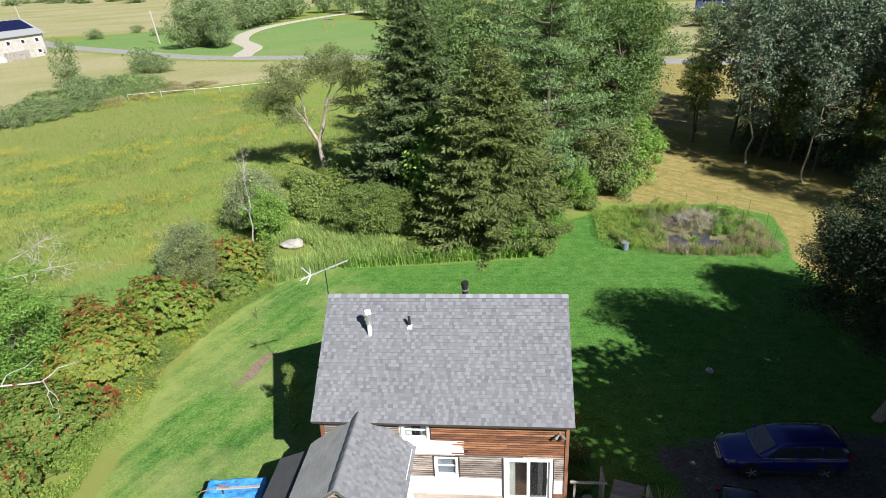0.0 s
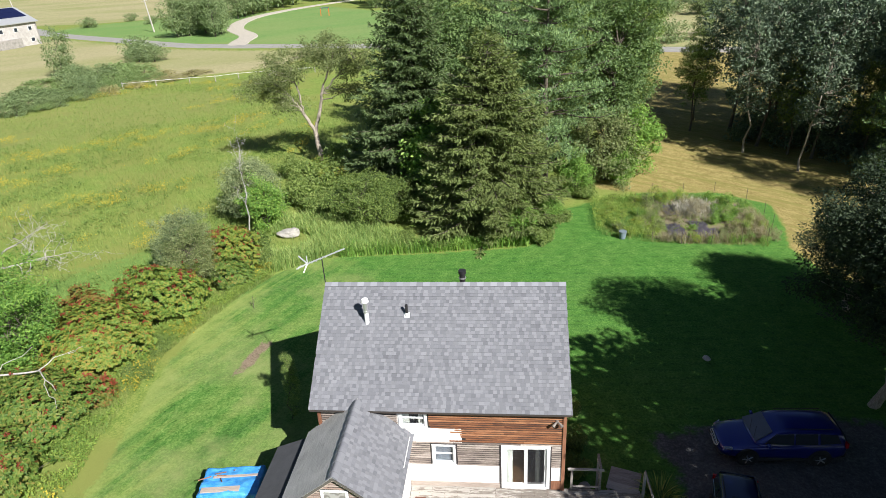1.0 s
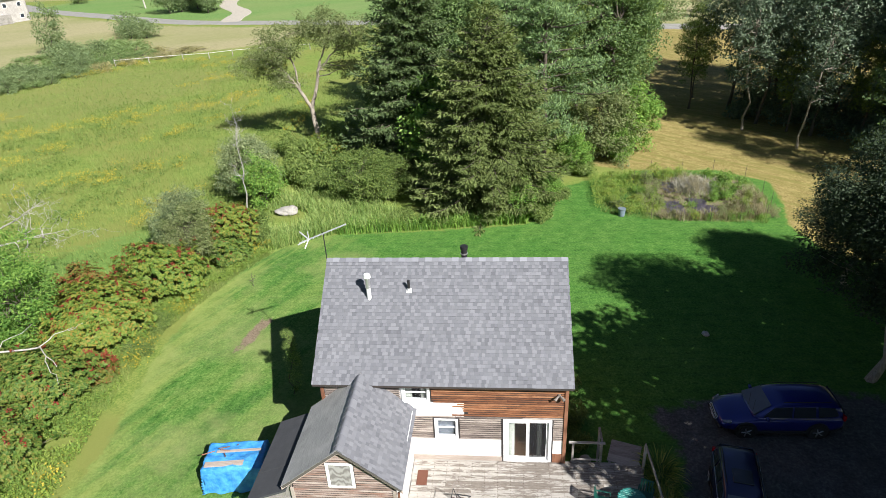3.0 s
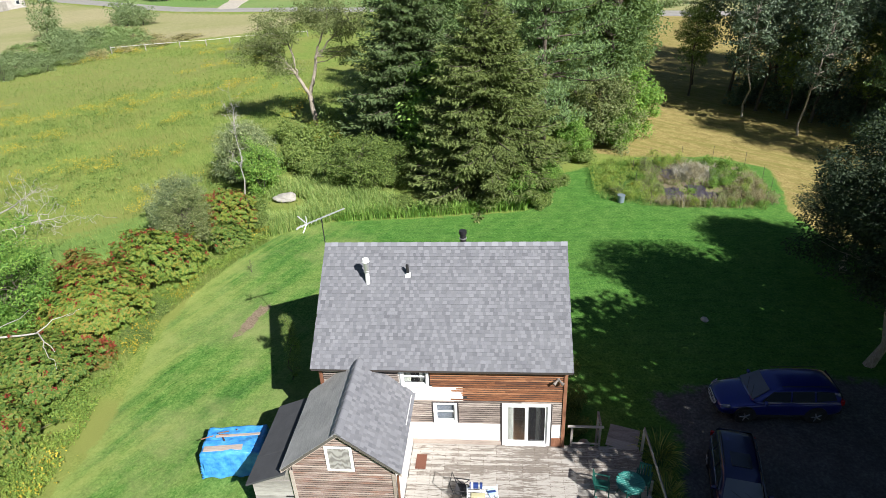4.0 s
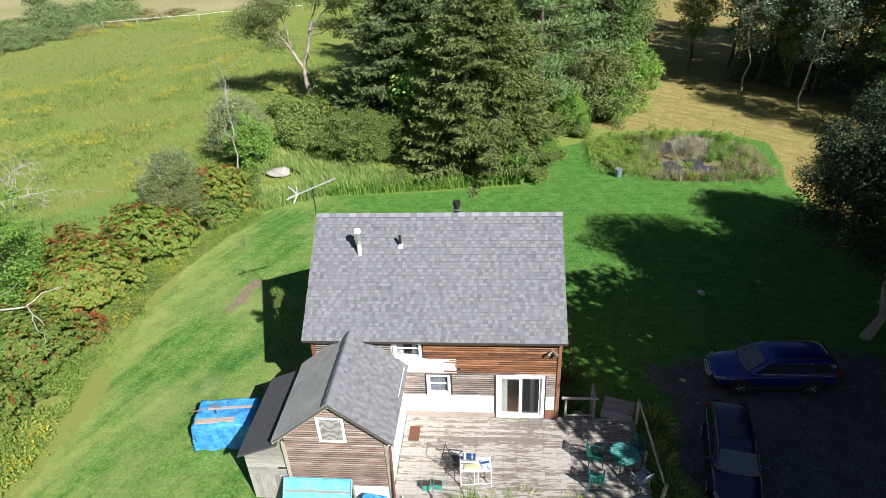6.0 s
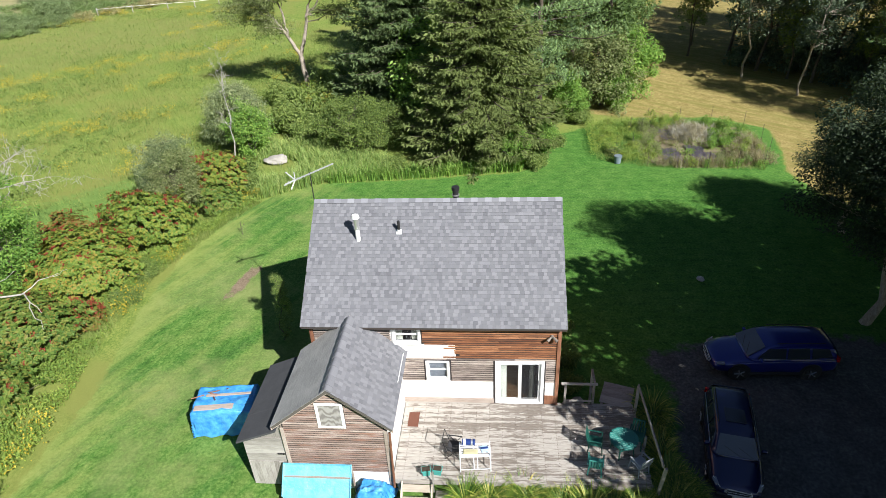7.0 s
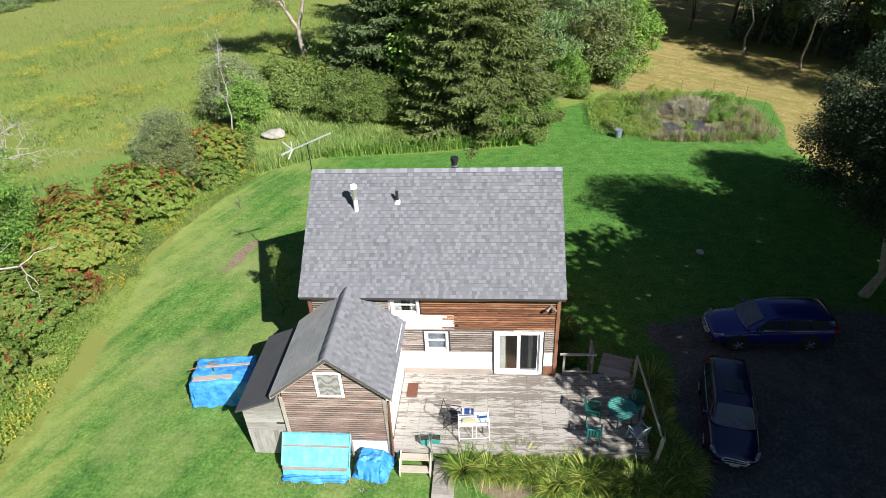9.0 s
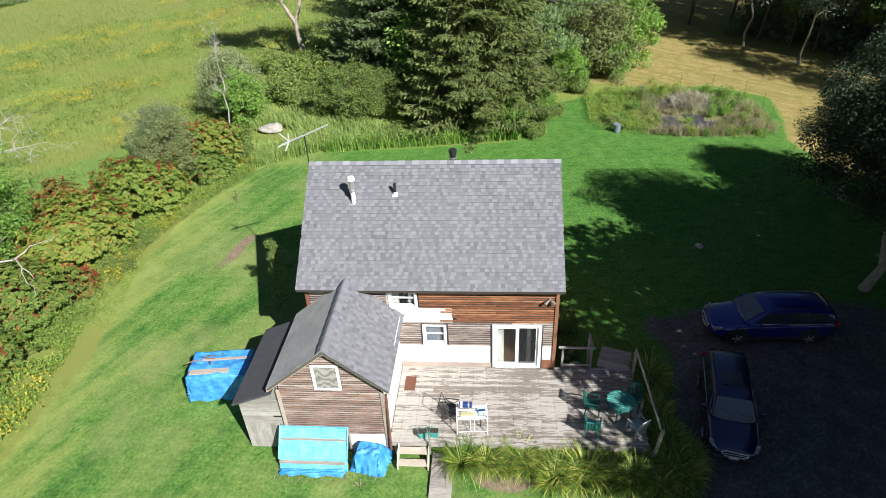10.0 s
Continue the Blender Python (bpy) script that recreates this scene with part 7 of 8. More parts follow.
MEADOW_ALL = [(-17.5, -6), (-18.6, 9.5), (-16.6, 19.5), (-18, 38), (-22, 62), (-38, 92), (-64, 88), (-72, 60), (-56, 20), (-36, -6)]
P = scatter(grng, MEADOW_ALL, 90000, lambda p: patchy(skew(p, 0.10, 0.22), 1.0, -0.02, 5.0) & patchy(p, 0.9, -0.08, 2.0))
P = P[(grng.uniform(0, 1, len(P)) < np.clip(1.5 - P[:, 1] / 75, 0.35, 1)) & ((sd_poly(P, DUN) < 1) | (grng.uniform(0, 1, len(P)) < 0.35))]
V, F = herbs(P, 0.1, 0.42, 0.19, 0.11)
stuff("meadow_herbs", V, F, LEAF_HERB, "leafy green herbs in drifts through the meadow")
P = scatter(grng, MEADOW_ALL, 170000, lambda p: patchy(skew(p, 0.07, 0.17), 1.0, 0.12, 3.0) & patchy(p, 0.5, 0.02, 9.0) & (sd_poly(p, DUN) < 3) & (p[:, 0] < -19) & (p[:, 1] > 22))
c = np.column_stack([P, grng.uniform(0.45, 0.85, len(P))])
V, F = leaf_quads(c, unit(grng.normal(0, 1, c.shape) + np.array([0, 0, 0.4])), unit(grng.normal(0, 0.5, c.shape) + np.array([0, 0, 1.0])), np.full(len(c), 0.10), np.full(len(c), 0.075))
stuff("goldenrod", V, F, LEAF_YELLOW, "patches of yellow goldenrod in the meadow")
P = scatter(grng, [(-13.8, 18.8), (-9.8, 21.4), (-4.6, 22.2), (-6.0, 25.2), (-10.5, 26.2), (-12.0, 28.4), (-16.0, 28), (-15.8, 20)], 9000)
V, F = blades(grng, P[np.hypot(P[:, 0] + 14.2, P[:, 1] - 23.6) > 1.9], 0.95, 0.038, 0.45)
stuff("reeds", V, F, LEAF_REED, "tall yellow-green reeds behind the lawn")
P = scatter(grng, [(-9.8, 21.2), (-3.3, 21.9), (3.9, 22.9), (6.6, 29.0), (5.0, 28), (3.5, 24.2), (-3, 23.3), (-9, 23)], 5000)
V, F = blades(grng, P, 0.8, 0.06, 0.5)
stuff("tall_grass", V, F, LEAF_BRIGHT, "bright tall grass under the spruces")
P = scatter(grng, [(-15.2, -6), (-15.6, 0), (-16.5, 4), (-16.6, 9.6), (-14.7, 15.8), (-13.4, 18.6), (-15.2, 18.4), (-18.4, 10), (-18.0, 4), (-17, -6)], 9000)
V, F = blades(grng, P[P[:, 1] > 3], 0.34, 0.02, 0.6)
stuff("verge_grass", V, F, LEAF_MEADOW, "tall yellow-green weeds along the mown lawn")
P = scatter(grng, [(-15.4, -6), (-15.8, 0), (-16.6, 4), (-16.7, 9.6), (-14.8, 15.8), (-13.5, 18.6), (-15.4, 18.6), (-19.0, 10), (-18.6, 4), (-17.6, -6)], 26000, lambda p: patchy(p, 0.8, -0.25, 4.0))
V, F = herbs(P, 0.05, 0.5, 0.11, 0.06)
stuff("verge_weeds", V, F, LEAF_FORB, "leafy yellow-green weeds between hedgerow and lawn")

P = np.concatenate([np.array(q) + grng.normal(0, 0.45, (90, 2)) for q in ((-16.6, 12.6), (-16.4, 11.2), (-17.0, 7.6), (-16.6, 6.2), (-14.9, 18.6), (-14.4, 19.6), (-16.1, -1.4), (-15.9, -3.2))])
V, F = herbs(P, 0.4, 0.7, 0.10, 0.075)
stuff("verge_goldenrod", V, F, LEAF_YELLOW, "yellow goldenrod heads along the lawn edge")
P = scatter(grng, [(-5.3, -4.9), (-5.2, -4.3), (-2.6, -4.3), (-1.4, -4.5), (-1.5, -4.9), (-2.6, -5.0)], 220)
V, F = blades(grng, P, 0.13, 0.015, 1.0)
stuff("dry_grass", V, F, LEAF_DRY, "dead dry grass along the tarps")

# ---- lilies before the deck ----
def lily(seed, n, h):
    """Strap leaves that rise from a crown, bend over and hang, each lit or shaded by its neighbours."""
    rng = np.random.default_rng(seed)
    t = root("lily_clump", "clump of arching yellow-green daylily leaves before the deck", "plant", group="daylilies")
    VV, FF, base = [], [], 0
    u = np.linspace(0, 1, 6)
    for i in range(n):
        az = rng.uniform(0, 2 * np.pi)
        r0 = rng.uniform(0, 0.22)
        ln = h * rng.uniform(0.6, 1.3)
        bend = rng.uniform(0.35, 1.0)
        w = 0.0135 * rng.uniform(0.7, 1.25)
        rise = np.cumsum(np.cos(bend * 2.6 * u ** 1.3)) * ln / 6
        out = r0 + np.cumsum(np.sin(0.12 + bend * 2.0 * u ** 1.2)) * ln / 6
        d = np.array([np.cos(az), np.sin(az)])
        s = np.array([-np.sin(az), np.cos(az)])
        ww = w * np.array([0.7, 1, 1, 0.9, 0.6, 0.1])
        C = np.column_stack([d[0] * out, d[1] * out, np.maximum(rise - ln / 6, 0.02)])
        C[:, :2] += s * (rng.normal(0, 0.06) * u ** 2)[:, None] * ln
        L = C + np.column_stack([s[0] * ww, s[1] * ww, 0.35 * ww])
        R = C - np.column_stack([s[0] * ww, s[1] * ww, -0.35 * ww])
        VV.append(np.stack([L, R], 1).reshape(-1, 3))
        FF.append(np.array([[2 * k, 2 * k + 1, 2 * k + 3, 2 * k + 2] for k in range(5)]) + base)
        base += 12
    np_part("leaves", np.concatenate(VV), np.concatenate(FF), LEAF_LILY, t)
    return t


lily_a, lily_b = lily(1, 360, 1.22), lily(2, 330, 1.12)
place(lily_a, 1.12, -4.12)
place(lily_b, 1.9, -4.05, 0, 40)
lr = random.Random(8)
for i in range(24):
    x = 2.5 + i * 0.27
    again((lily_a, lily_b)[i % 2], x, (-4.05 if x < 3.6 else -4.32) + (0.12 if x < 3.6 else 0.4) * ((i % 3) - 1) + lr.uniform(-0.12, 0.12), lr.uniform(0, 360), lr.uniform(0.7, 1.05))
for i in range(9):
    again((lily_a, lily_b)[i % 2], 8.0 + lr.uniform(-0.15, 0.3), -3.9 + i * 0.5, lr.uniform(0, 360), lr.uniform(0.8, 1.05))
for i in range(5):
    again((lily_a, lily_b)[i % 2], 8.2 + lr.uniform(-0.1, 0.4), -4.4 + i * 0.3, lr.uniform(0, 360), lr.uniform(0.8, 1.0))

# ---- vegetable garden ----
gr = random.Random(12)
veg = [
    broadleaf("garden_plant", "leafy green garden plant in the vegetable bed", "plant", 71, 0.9, 0.015, 0.45, 0.42, 0.42, 26, 34, 0.10, LEAF_BRIGHT, stems=3, clump_r=0.2, group="garden plants"),
    broadleaf("garden_plant", "grey-green garden plant in the vegetable bed", "plant", 72, 1.1, 0.015, 0.55, 0.45, 0.5, 24, 30, 0.09, LEAF_GREY, stems=3, clump_r=0.22, group="garden plants"),
    broadleaf("garden_plant", "dry tan garden plant in the vegetable bed", "plant", 73, 1.2, 0.015, 0.6, 0.5, 0.6, 24, 30, 0.08, LEAF_DRY, stems=3, clump_r=0.24, group="garden plants"),
    broadleaf("garden_plant", "yellow-green garden plant with yellow flowers", "plant", 74, 1.3, 0.015, 0.65, 0.5, 0.6, 26, 30, 0.09, LEAF_FORB, stems=3, clump_r=0.22, group="garden plants", extra=(LEAF_YELLOW, 0.3, 8, 0.1)),
]
for v, (x, y) in zip(veg, ((18.8, 26.8), (14.1, 28.6), (16.9, 29.0), (15.0, 30.4))):
    place(v, x, y)
for k, x, y, s, q in ((0, 17.8, 26.6, 0.9, 1.0), (0, 19.3, 27.6, 1.1, 1.3), (0, 18.4, 28.0, 0.9, 1.2), (0, 19.6, 29.8, 1.2, 1.5), (0, 18.6, 30.6, 1.1, 1.3), (0, 20.4, 28.6, 1.0, 1.2), (2, 17.2, 28.2, 1.1, 1.1), (2, 16.5, 29.8, 1.0, 1.0), (2, 16.6, 27.6, 0.9, 0.9), (2, 15.2, 27.2, 0.8, 0.7), (2, 14.5, 27.6, 0.8, 0.8), (3, 15.5, 31.0, 1.0, 1.0), (3, 14.4, 31.2, 1.1, 1.2), (3, 16.6, 31.4, 1.0, 0.9), (1, 13.5, 29.8, 1.0, 1.3), (1, 13.3, 27.2, 0.8, 1.0), (1, 13.7, 25.6, 0.8, 0.9), (0, 16.0, 25.4, 0.6, 0.6), (0, 15.6, 24.4, 0.6, 0.5), (1, 17.9, 24.6, 0.6, 0.6)):
    again(veg[k], x, y, gr.uniform(0, 360), s, q)
for i in range(16):
    again(veg[gr.choice((2, 2, 1, 3))], gr.uniform(18.6, 21.2), gr.uniform(23.5, 27.4), gr.uniform(0, 360), gr.uniform(0.6, 0.9), gr.uniform(0.6, 1.0))
for i in range(12):
    again(veg[gr.choice((1, 2, 3, 0))], gr.uniform(13.2, 21.0), gr.uniform(23.2, 23.9), gr.uniform(0, 360), gr.uniform(0.5, 0.8), gr.uniform(0.5, 0.8))
for i in range(16):
    again(veg[gr.choice((0, 0, 3, 3, 1))], gr.uniform(9.6, 12.8), gr.uniform(24.6, 31.6), gr.uniform(0, 360), gr.uniform(0.7, 1.3), gr.uniform(0.4, 0.8))
P = scatter(grng, [(9.4, 24.6), (12.6, 23.4), (20.4, 22.6), (21.8, 26), (21.8, 31), (19, 32.6), (12, 32.4), (9.6, 31)], 12000)
P = P[(sd_poly(P, GARDEN) < 0.5) | (grng.uniform(0, 1, len(P)) < 0.06)]
V, F = blades(grng, P, 0.30, 0.016, 0.8)
stuff("garden_weeds", V, F, LEAF_MEADOW, "tall weeds and grass round the vegetable bed")
P = scatter(grng, [(9.0, 25.2), (12.6, 23.9), (14.0, 23.6), (13.8, 31.9), (12, 32.4), (9.2, 31)], 6000, lambda p: patchy(p, 0.55, -0.2, 6.0))
V, F = herbs(P, 0.05, 0.6, 0.13, 0.07)
stuff("garden_herbs", V, F, LEAF_FORB, "leafy bright green and yellow growth beside the vegetable bed")
P = scatter(grng, GARDEN, 1800, lambda p: patchy(p, 0.8, -0.05, 11.0))
V, F = herbs(P, 0.05, 0.45, 0.14, 0.08)
stuff("bed_weeds", V, F, LEAF_HERB, "small green weeds over the vegetable bed")
P = scatter(grng, [(18.4, 23.4), (20.4, 23.2), (21.4, 26), (21.3, 28.6), (19.6, 26.6)], 1500)
P = np.concatenate([P, scatter(grng, [(14.4, 23.1), (18.6, 23.0), (18.6, 24.0), (14.4, 24.0)], 500)])
V, F = blades(grng, P, 0.8, 0.02, 0.5)
stuff("dry_plumes", V, F, LEAF_DRY, "brown dry stalks along the vegetable bed")
P = np.array([16.9, 29.0]) + grng.normal(0, 0.6, (1500, 2))
V, F = blades(grng, P, 0.85, 0.03, 0.7)
stuff("pale_plumes", V, F, LEAF_PLUME, "pale cream grass plumes in the vegetable bed")
SHEET = plain("dark_mulch_sheet", (0.12, 0.105, 0.14), 0.6, var=0.35, scale=3, bumps=0.02)
for k, (x, y, w, d) in enumerate(((15.4, 29.2, 1.3, 2.2), (14.7, 25.2, 1.3, 2.6), (16.6, 25.6, 1.2, 2.8), (18.5, 28.8, 0.9, 2.0), (17.4, 24.8, 0.8, 1.7))):
    sh = root("mulch_sheet", "dark plastic mulch sheet between the garden rows", "sheet", pose(x, y, 0.0), group="mulch sheets")
    bm = bmesh.new()
    n = 8
    for i in range(n + 1):
        for j in range(n + 1):
            bm.verts.new((w * (i / n - 0.5) * (1 + 0.5 * noise.noise(Vector((j * 0.9, k * 5, 3)))) + 0.25 * noise.noise(Vector((j * 0.7, k, 0))), d * (j / n - 0.5) * (1 + 0.4 * noise.noise(Vector((i * 0.9, k * 3, 8)))), 0.06 + 0.04 * noise.noise(Vector((i * 0.6, j * 0.6, k)))))
    bm.verts.ensure_lookup_table()
    for i in range(n):
        for j in range(n):
            bm.faces.new([bm.verts[q] for q in (i * (n + 1) + j, (i + 1) * (n + 1) + j, (i + 1) * (n + 1) + j + 1, i * (n + 1) + j + 1)])
    bmesh.ops.solidify(bm, geom=bm.faces[:], thickness=0.01)
    part("sheet_body", bm, SHEET, sh)
gfence = root("garden_fence", "thin weathered wooden stakes round the vegetable bed", "fence")
ring = [(12.7, 23.6), (14.6, 23.1), (16.6, 23.0), (18.6, 23.0), (20.4, 23.2), (21.5, 25.4), (21.9, 28), (21.5, 30.8), (19.4, 32.2), (17, 32.4), (14.4, 32.2), (12.6, 30), (12.3, 27)]
for i, (x, y) in enumerate(ring):
    part("stake", rod((x, y, -0.05), (x + 0.03 * (i % 3 - 1), y, 1.25), 0.016, k=6), BARK, gfence)
bucket = root("water_bucket", "blue-grey plastic bucket at the garden edge", "bucket", pose(10.72, 24.15, 0.0))
bm = rod((0, 0, 0), (0, 0, 0.55), 0.21, k=20, r2=0.27)
part("tub", bm, plain("blue_grey_plastic", (0.17, 0.22, 0.26), 0.5), bucket)
part("rim", rod((0, 0, 0.53), (0, 0, 0.57), 0.285, k=20), plain("pale_rim_plastic", (0.16, 0.20, 0.23), 0.5), bucket)

# ---- far fields ----
far_tree = broadleaf("field_tree", "distant broadleaf tree along the road", "tree", 81, 12, 0.2, 6.6, 4.0, 5.6, 100, 28, 0.58, LEAF_FAR, group="distant trees", clump_r=1.3, limbs=6)
place(far_tree, -93.5, 166)
far_bush = broadleaf("field_bush", "distant mid-green bush along the ditch", "bush", 82, 3.6, 0.08, 1.8, 2.6, 1.8, 54, 26, 0.4, LEAF_FAR, stems=3, limbs=1, group="distant shrubs", clump_r=0.9)
place(far_bush, -80, 120)
horizon_tree = broadleaf("field_tree", "distant broadleaf tree behind the fields", "tree", 84, 12, 0.2, 6.6, 4.4, 5.6, 60, 18, 1.05, LEAF_FAR, group="distant trees", clump_r=1.5, limbs=5)
place(horizon_tree, -420, 530)
fr = random.Random(21)
for x, y, s in ((-90, 168, 1.0), (-84, 166, 0.95), (-79, 164, 0.9), (-88, 176, 1.1), (-96, 180, 1.1), (-104, 192, 1.1), (-97, 196, 1.1), (-101, 212, 1.1), (-98, 228, 1.0), (-103, 240, 1.1), (-97, 250, 1.0), (-98, 268, 1.1), (-92, 280, 1.0), (-106, 262, 1.2), (-110, 225, 1.2), (-88, 296, 1.1), (-76, 300, 1.2), (-64, 322, 1.2), (-50, 330, 1.3), (-36, 318, 1.2), (-87, 171, 0.9), (-82, 172, 0.9), (-92, 188, 1.0), (-98, 186, 1.1), (-106, 205, 1.1), (-97, 218, 1.0), (-99, 240, 1.1), (-94, 262, 1.1), (-100, 290, 1.2), (-70, 285, 1.0), (-60, 272, 1.1), (-52, 262, 1.1), (-44, 250, 1.2), (-38, 236, 1.1), (-34, 262, 1.3), (-24, 240, 1.3), (-48, 238, 0.9), (-30, 215, 1.1)):
    again(far_tree if y < 225 else horizon_tree, x + fr.uniform(-2, 2), y + fr.uniform(-2, 2), fr.uniform(0, 360), s * fr.uniform(0.85, 1.15), s * fr.uniform(0.9, 1.2))
for x, y, s, q in ((-84.5, 127, 1.25, 1.35), (-76.5, 120, 1.1, 1.05), (-80.0, 123, 1.0, 1.0), (-77.5, 96, 0.8, 0.8), (-81, 99, 0.9, 0.9), (-74, 88, 0.8, 0.8), (-72.5, 92, 0.7, 0.6), (-71.5, 69.5, 0.75, 0.8), (-74.5, 68, 0.8, 0.8), (-68.5, 75, 0.6, 0.55), (-66.8, 79.5, 0.6, 0.55), (-77, 62, 0.8, 0.8), (-81, 58, 0.8, 0.8), (-150, 210, 1.2, 1.0), (-128, 214, 0.9, 0.8), (-120, 218, 0.8, 0.7), (-145, 230, 0.9, 0.8)):
    again(far_bush, x, y, fr.uniform(0, 360), s, q)
far_pale = broadleaf("field_bush", "distant light green reedy bush in the ditch", "bush", 83, 2.6, 0.06, 1.1, 2.4, 1.1, 44, 26, 0.36, LEAF_FAR_PALE, stems=3, group="distant shrubs", clump_r=0.75, limbs=1)
place(far_pale, -70.5, 98, 0, 0, 1.15)
for x, y, s, q in ((-73.5, 101, 1.1, 1.2), (-67.8, 94.5, 0.9, 1.0), (-76.5, 105, 1.0, 0.9), (-70.5, 90.5, 0.8, 0.6), (-67, 87, 0.7, 0.5), (-75.5, 83.5, 0.9, 0.7), (-72, 80.5, 0.8, 0.5), (-69.5, 72.5, 0.7, 0.5), (-66.0, 82.5, 0.6, 0.4), (-79, 91, 0.9, 0.6), (-84.5, 90, 1.1, 0.4), (-80.5, 84, 1.0, 0.35), (-79.5, 104, 0.9, 0.6)):
    again(far_pale, x, y, fr.uniform(0, 360), s, q)
for x, y, s, q in ((-78.5, 93.5, 1.1, 1.0), (-73.5, 96.5, 1.0, 0.9), (-75.5, 91.5, 0.9, 0.8), (-69.0, 84.5, 0.8, 0.7), (-71.5, 86.5, 0.9, 0.8), (-73.0, 77.5, 0.8, 0.7), (-70.6, 78.5, 0.8, 0.6), (-76.5, 74.5, 0.9, 0.7), (-72.0, 73.0, 0.8, 0.7), (-78.0, 80.0, 0.9, 0.6)):
    again(far_bush, x, y, fr.uniform(0, 360), s, q)
for x, y, s, q in ((-72.5, 105, 1.4, 0.8), (-68.0, 100, 1.3, 0.9), (-64.5, 96, 1.2, 0.5), (-77.5, 109.5, 1.3, 0.6), (-71.0, 94.0, 1.0, 0.9), (-66.5, 91.0, 1.0, 0.6), (-87, 97, 1.3, 0.4)):
    again(far_pale, x, y, fr.uniform(0, 360), s, q)
far_brown = broadleaf("field_bush", "distant brownish olive bush in the ditch", "bush", 85, 2.2, 0.06, 1.0, 2.2, 1.0, 40, 26, 0.36, LEAF_FAR_OLIVE, stems=3, group="distant shrubs", clump_r=0.75, limbs=1)
place(far_brown, -64.8, 83.5, 0, 0, 0.75)
for x, y, s, q in ((-63.5, 89.5, 0.9, 0.5), (-60.5, 95.5, 1.2, 0.4), (-66, 101, 1.4, 0.45), (-58, 101, 1.3, 0.35), (-71, 106.5, 1.2, 0.5)):
    again(far_brown, x, y, fr.uniform(0, 360), s, q)
again(far_tree, -87.5, 104.5, 40, 0.62, 0.78)
for i in range(30):
    x = -420 + i * 15 + fr.uniform(-8, 8)
    if -250 < x < -95:
        continue
    again(horizon_tree, x, 430 + 0.25 * abs(x) + fr.uniform(-30, 30), fr.uniform(0, 360), fr.uniform(1.2, 1.9), fr.uniform(1.2, 1.8))
for x, y, s in ((33, 172, 1.1), (36, 186, 1.2), (60, 176, 0.5), (76, 186, 1.2), (30, 190, 1.1), (66, 160, 1.1), (75, 150, 1.1), (50, 122, 0.7), (43, 120, 0.6), (70, 120, 1.0), (86, 126, 1.1), (60, 95, 1.0), (56, 78, 1.1)):
    again(far_tree if y < 130 else horizon_tree, x, y, fr.uniform(0, 360), s, s * fr.uniform(0.9, 1.2))
again(far_bush, 36, 118, 20, 1.2)
again(far_bush, 56, 168, 90, 1.6)
for x, y, q in ((45, 166, 1.3), (50, 176, 1.5), (62, 182, 1.4), (41, 178, 1.6)):
    again(far_bush, x, y, fr.uniform(0, 360), q)

fence = root("field_fence", "pale tape fence on thin posts across the meadow", "fence")
FP = [(-65.3, 88.2), (-60, 90), (-54.4, 91.5), (-49.9, 92.3), (-46.4, 94.4), (-40, 96.5), (-33, 98)]
for i, (x, y) in enumerate(FP):
    part("post", rod((x, y, -0.1), (x, y, 1.15), 0.07, k=6), GREYDECK, fence)
    if i + 1 < len(FP):
        part("tape", rod((x, y, 0.95), (*FP[i + 1], 0.95), 0.028, k=5), WHITE, fence)

for x, y, h, tilt in ((-110.8, 184.2, 10.5, -5), (-236, 285, 11, -6)):
    pole = root("utility_pole", "bleached wooden utility pole beside the field", "pole", pose(x, y, -0.2, 0, tilt, 0), group="utility poles")
    part("shaft", rod((0, 0, 0), (0, 0, h), 0.26, k=8, r2=0.18), BARK_DEAD, pole)
    part("crossarm", box(-0.9, 0.9, -0.08, 0.08, h - 0.9, h - 0.72), BARK_DEAD, pole)

# barn
BARNWALL = wood("whitewashed_barn_board", (0.33, 0.30, 0.28), (0.50, 0.475, 0.45), (0.64, 0.62, 0.60), along=(2, 2, 0.3))
METALROOF = plain("pale_metal_roof", (0.42, 0.43, 0.44), 0.4, 0.3)
PANEL = plain("solar_cell", (0.012, 0.016, 0.06), 0.15, 0.2)
barn = root("barn", "long white barn with solar panels on its roof", "barn", pose(-136.2, 165.0, 0, 0, 0, -13.5))
L, W, HW, HR = 46.0, 14.0, 6.6, 10.2
part("wall", box(-0.3, 0, -L, 0, 0, HW), BARNWALL, barn)
part("wall", box(-W, -W + 0.3, -L, 0, 0, HW), BARNWALL, barn)
for y in (-L, -0.3):
    part("gable", prism([(-W, 0), (0, 0), (0, HW), (-W / 2, HR), (-W, HW)], y, y + 0.3), BARNWALL, barn)
part("roof", prism([(0.6, HW - 0.3), (-W / 2, HR), (-W / 2, HR + 0.25), (0.6, HW - 0.05)], -L - 0.5, 0.5), METALROOF, barn)
part("roof", prism([(-W - 0.6, HW - 0.3), (-W / 2, HR), (-W / 2, HR + 0.25), (-W - 0.6, HW - 0.05)], -L - 0.5, 0.5), METALROOF, barn)
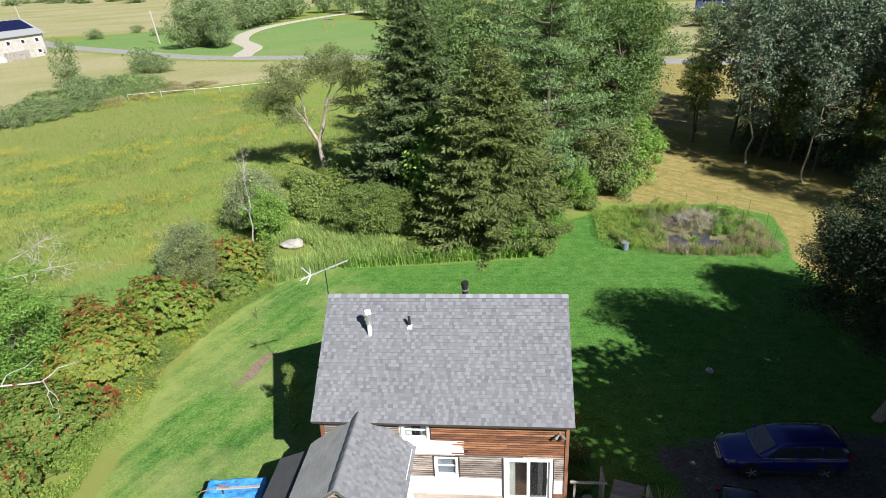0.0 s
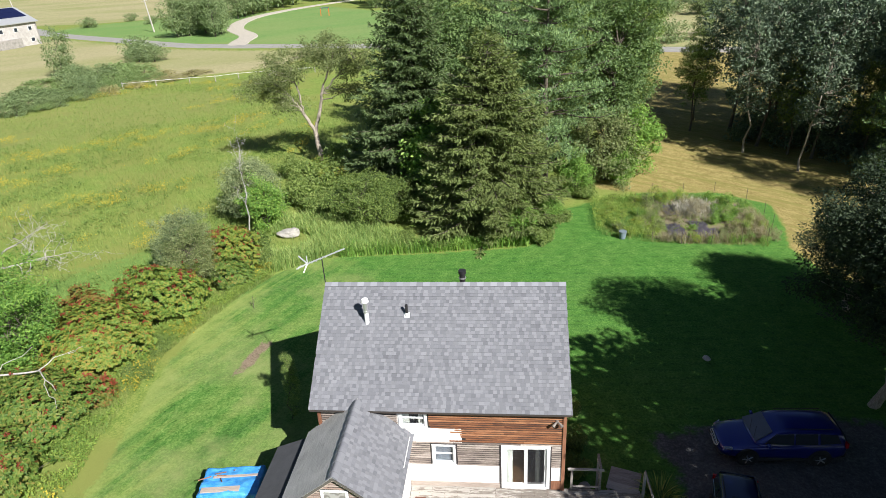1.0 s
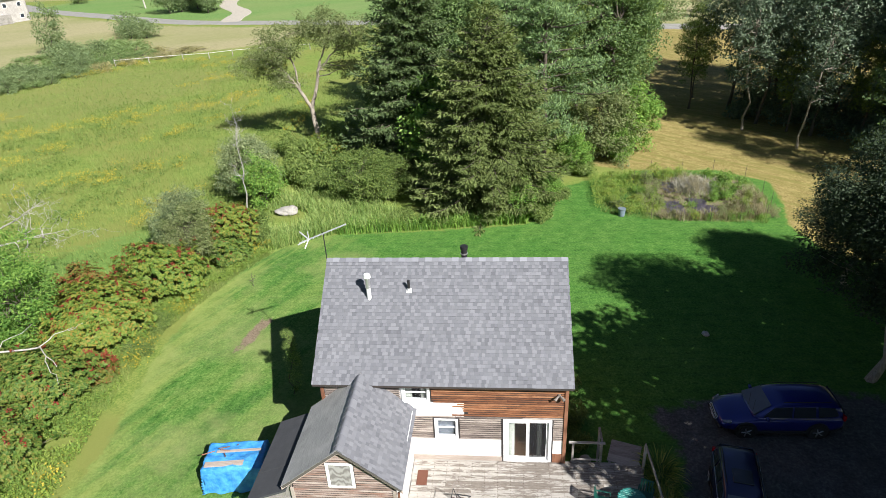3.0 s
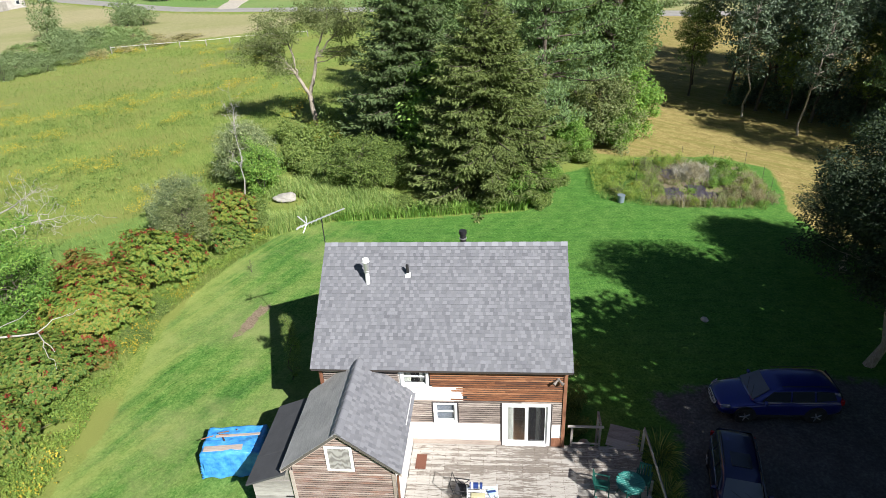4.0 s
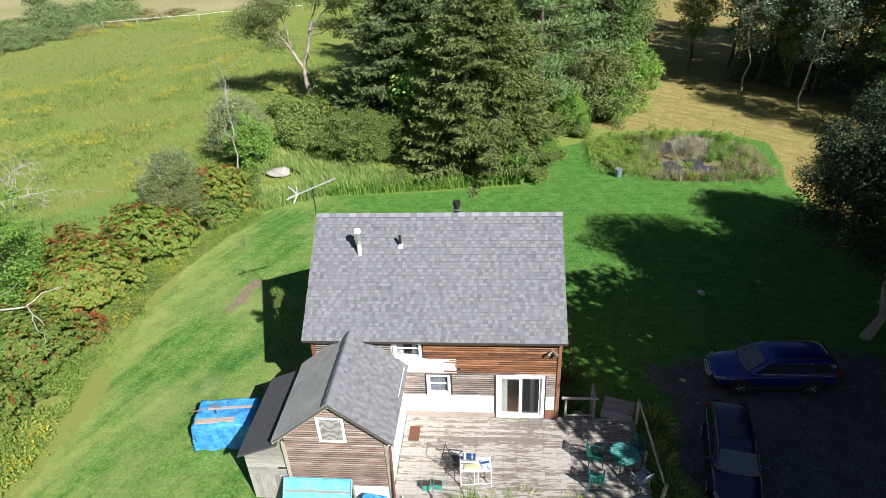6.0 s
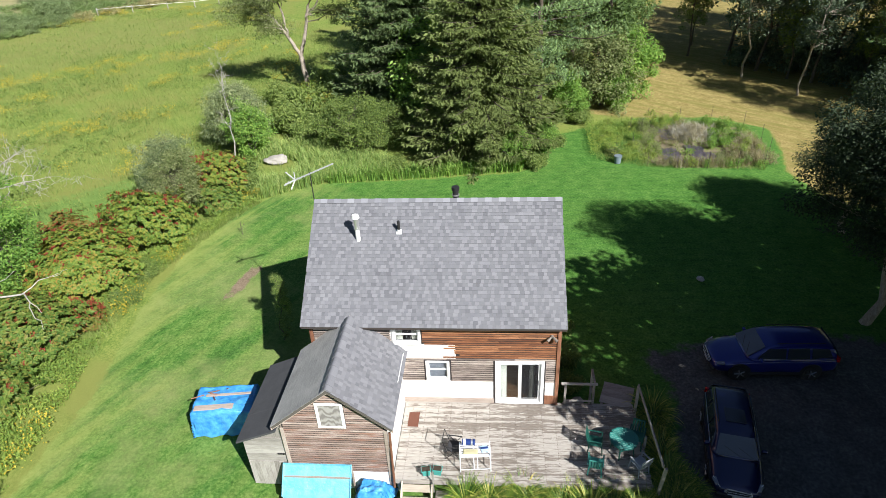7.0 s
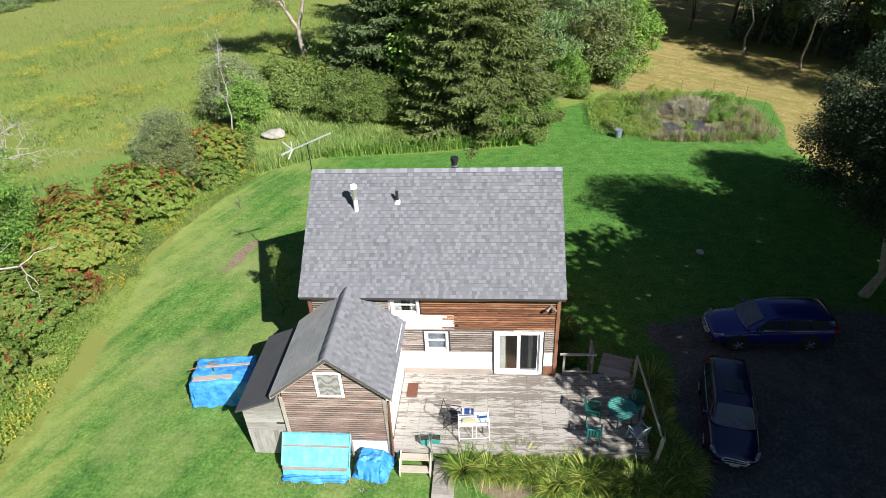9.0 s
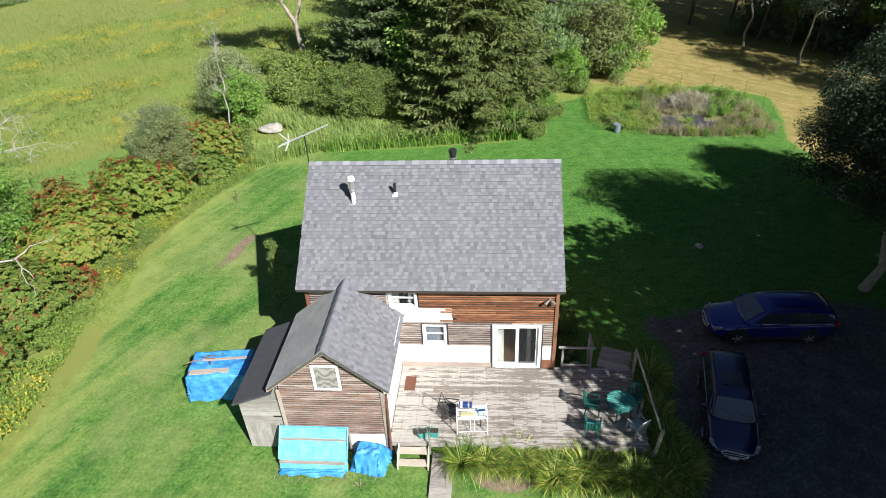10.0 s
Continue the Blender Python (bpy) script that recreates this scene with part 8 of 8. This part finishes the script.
for r in range(2):
    for i in range(11):
        f0, f1 = 0.34 + r * 0.31, 0.34 + r * 0.31 + 0.29
        xa, za, xb, zb = 0.6 - (W / 2 + 0.6) * f0, HW + 0.02 + (HR - HW + 0.25) * f0, 0.6 - (W / 2 + 0.6) * f1, HW + 0.02 + (HR - HW + 0.25) * f1
        y = -2.6 - i * 2.0
        part("solar_panel", prism([(xa, za + 0.02), (xb, zb + 0.02), (xb, zb + 0.12), (xa, za + 0.12)], y, y + 1.92), PANEL, barn)
for i in range(8):
    for z, w, h in ((4.2, 1.0, 1.0), (1.1, 1.1, 1.0)):
        y = -2.4 - i * 4.6
        wn_ = part("window", box(0.0, 0.06, y - w / 2 - 0.12, y + w / 2 + 0.12, z - 0.12, z + h + 0.12), WHITE, barn)
        part("pane", box(0.061, 0.075, y - w / 2, y + w / 2, z, z + h), CAR_GLASS, wn_)
part("lean_shed", box(0.01, 1.4, -14, -7, 0, 2.4), GREY_BOARD, barn)
part("skirting", box(0.01, 0.5, -30, -13, 0, 1.0), WHITE, barn)

# house across the road
far_house = root("distant_house", "dark blue gabled house beyond the road", "house", pose(68, 204, 0, 0, 0, -12))
BLUEWALL = plain("blue_siding", (0.05, 0.07, 0.20), 0.7)
part("wall", box(-5, 5, -4, 4, 0, 5), BLUEWALL, far_house)
part("roof", prism([(-4.6, 4.8), (0, 8.4), (4.6, 4.8), (4.6, 5.1), (0, 8.75), (-4.6, 5.1)], -5.5, 5.5, axis="x"), ROLL, far_house)
for x in (-3, 0, 3):
    for z in (1.0, 3.4):
        w_ = part("window", box(x - 0.6, x + 0.6, -4.06, -4.0, z, z + 1.3), WHITE, far_house)
        part("pane", box(x - 0.48, x + 0.48, -4.075, -4.061, z + 0.12, z + 1.18), CAR_GLASS, w_)
play = root("play_set", "small orange and blue play set on the far lawn", "play set", pose(-62, 214, 0))
part("frame_post", box(-1.6, -1.4, -0.1, 0.1, 0, 2.6), plain("orange_paint", (0.6, 0.16, 0.03), 0.6), play)
part("frame_post", box(1.4, 1.6, -0.1, 0.1, 0, 2.6), plain("orange_board", (0.6, 0.16, 0.03), 0.6), play)
part("top_beam", box(-1.7, 1.7, -0.1, 0.1, 2.6, 2.8), BLUE_PL, play)
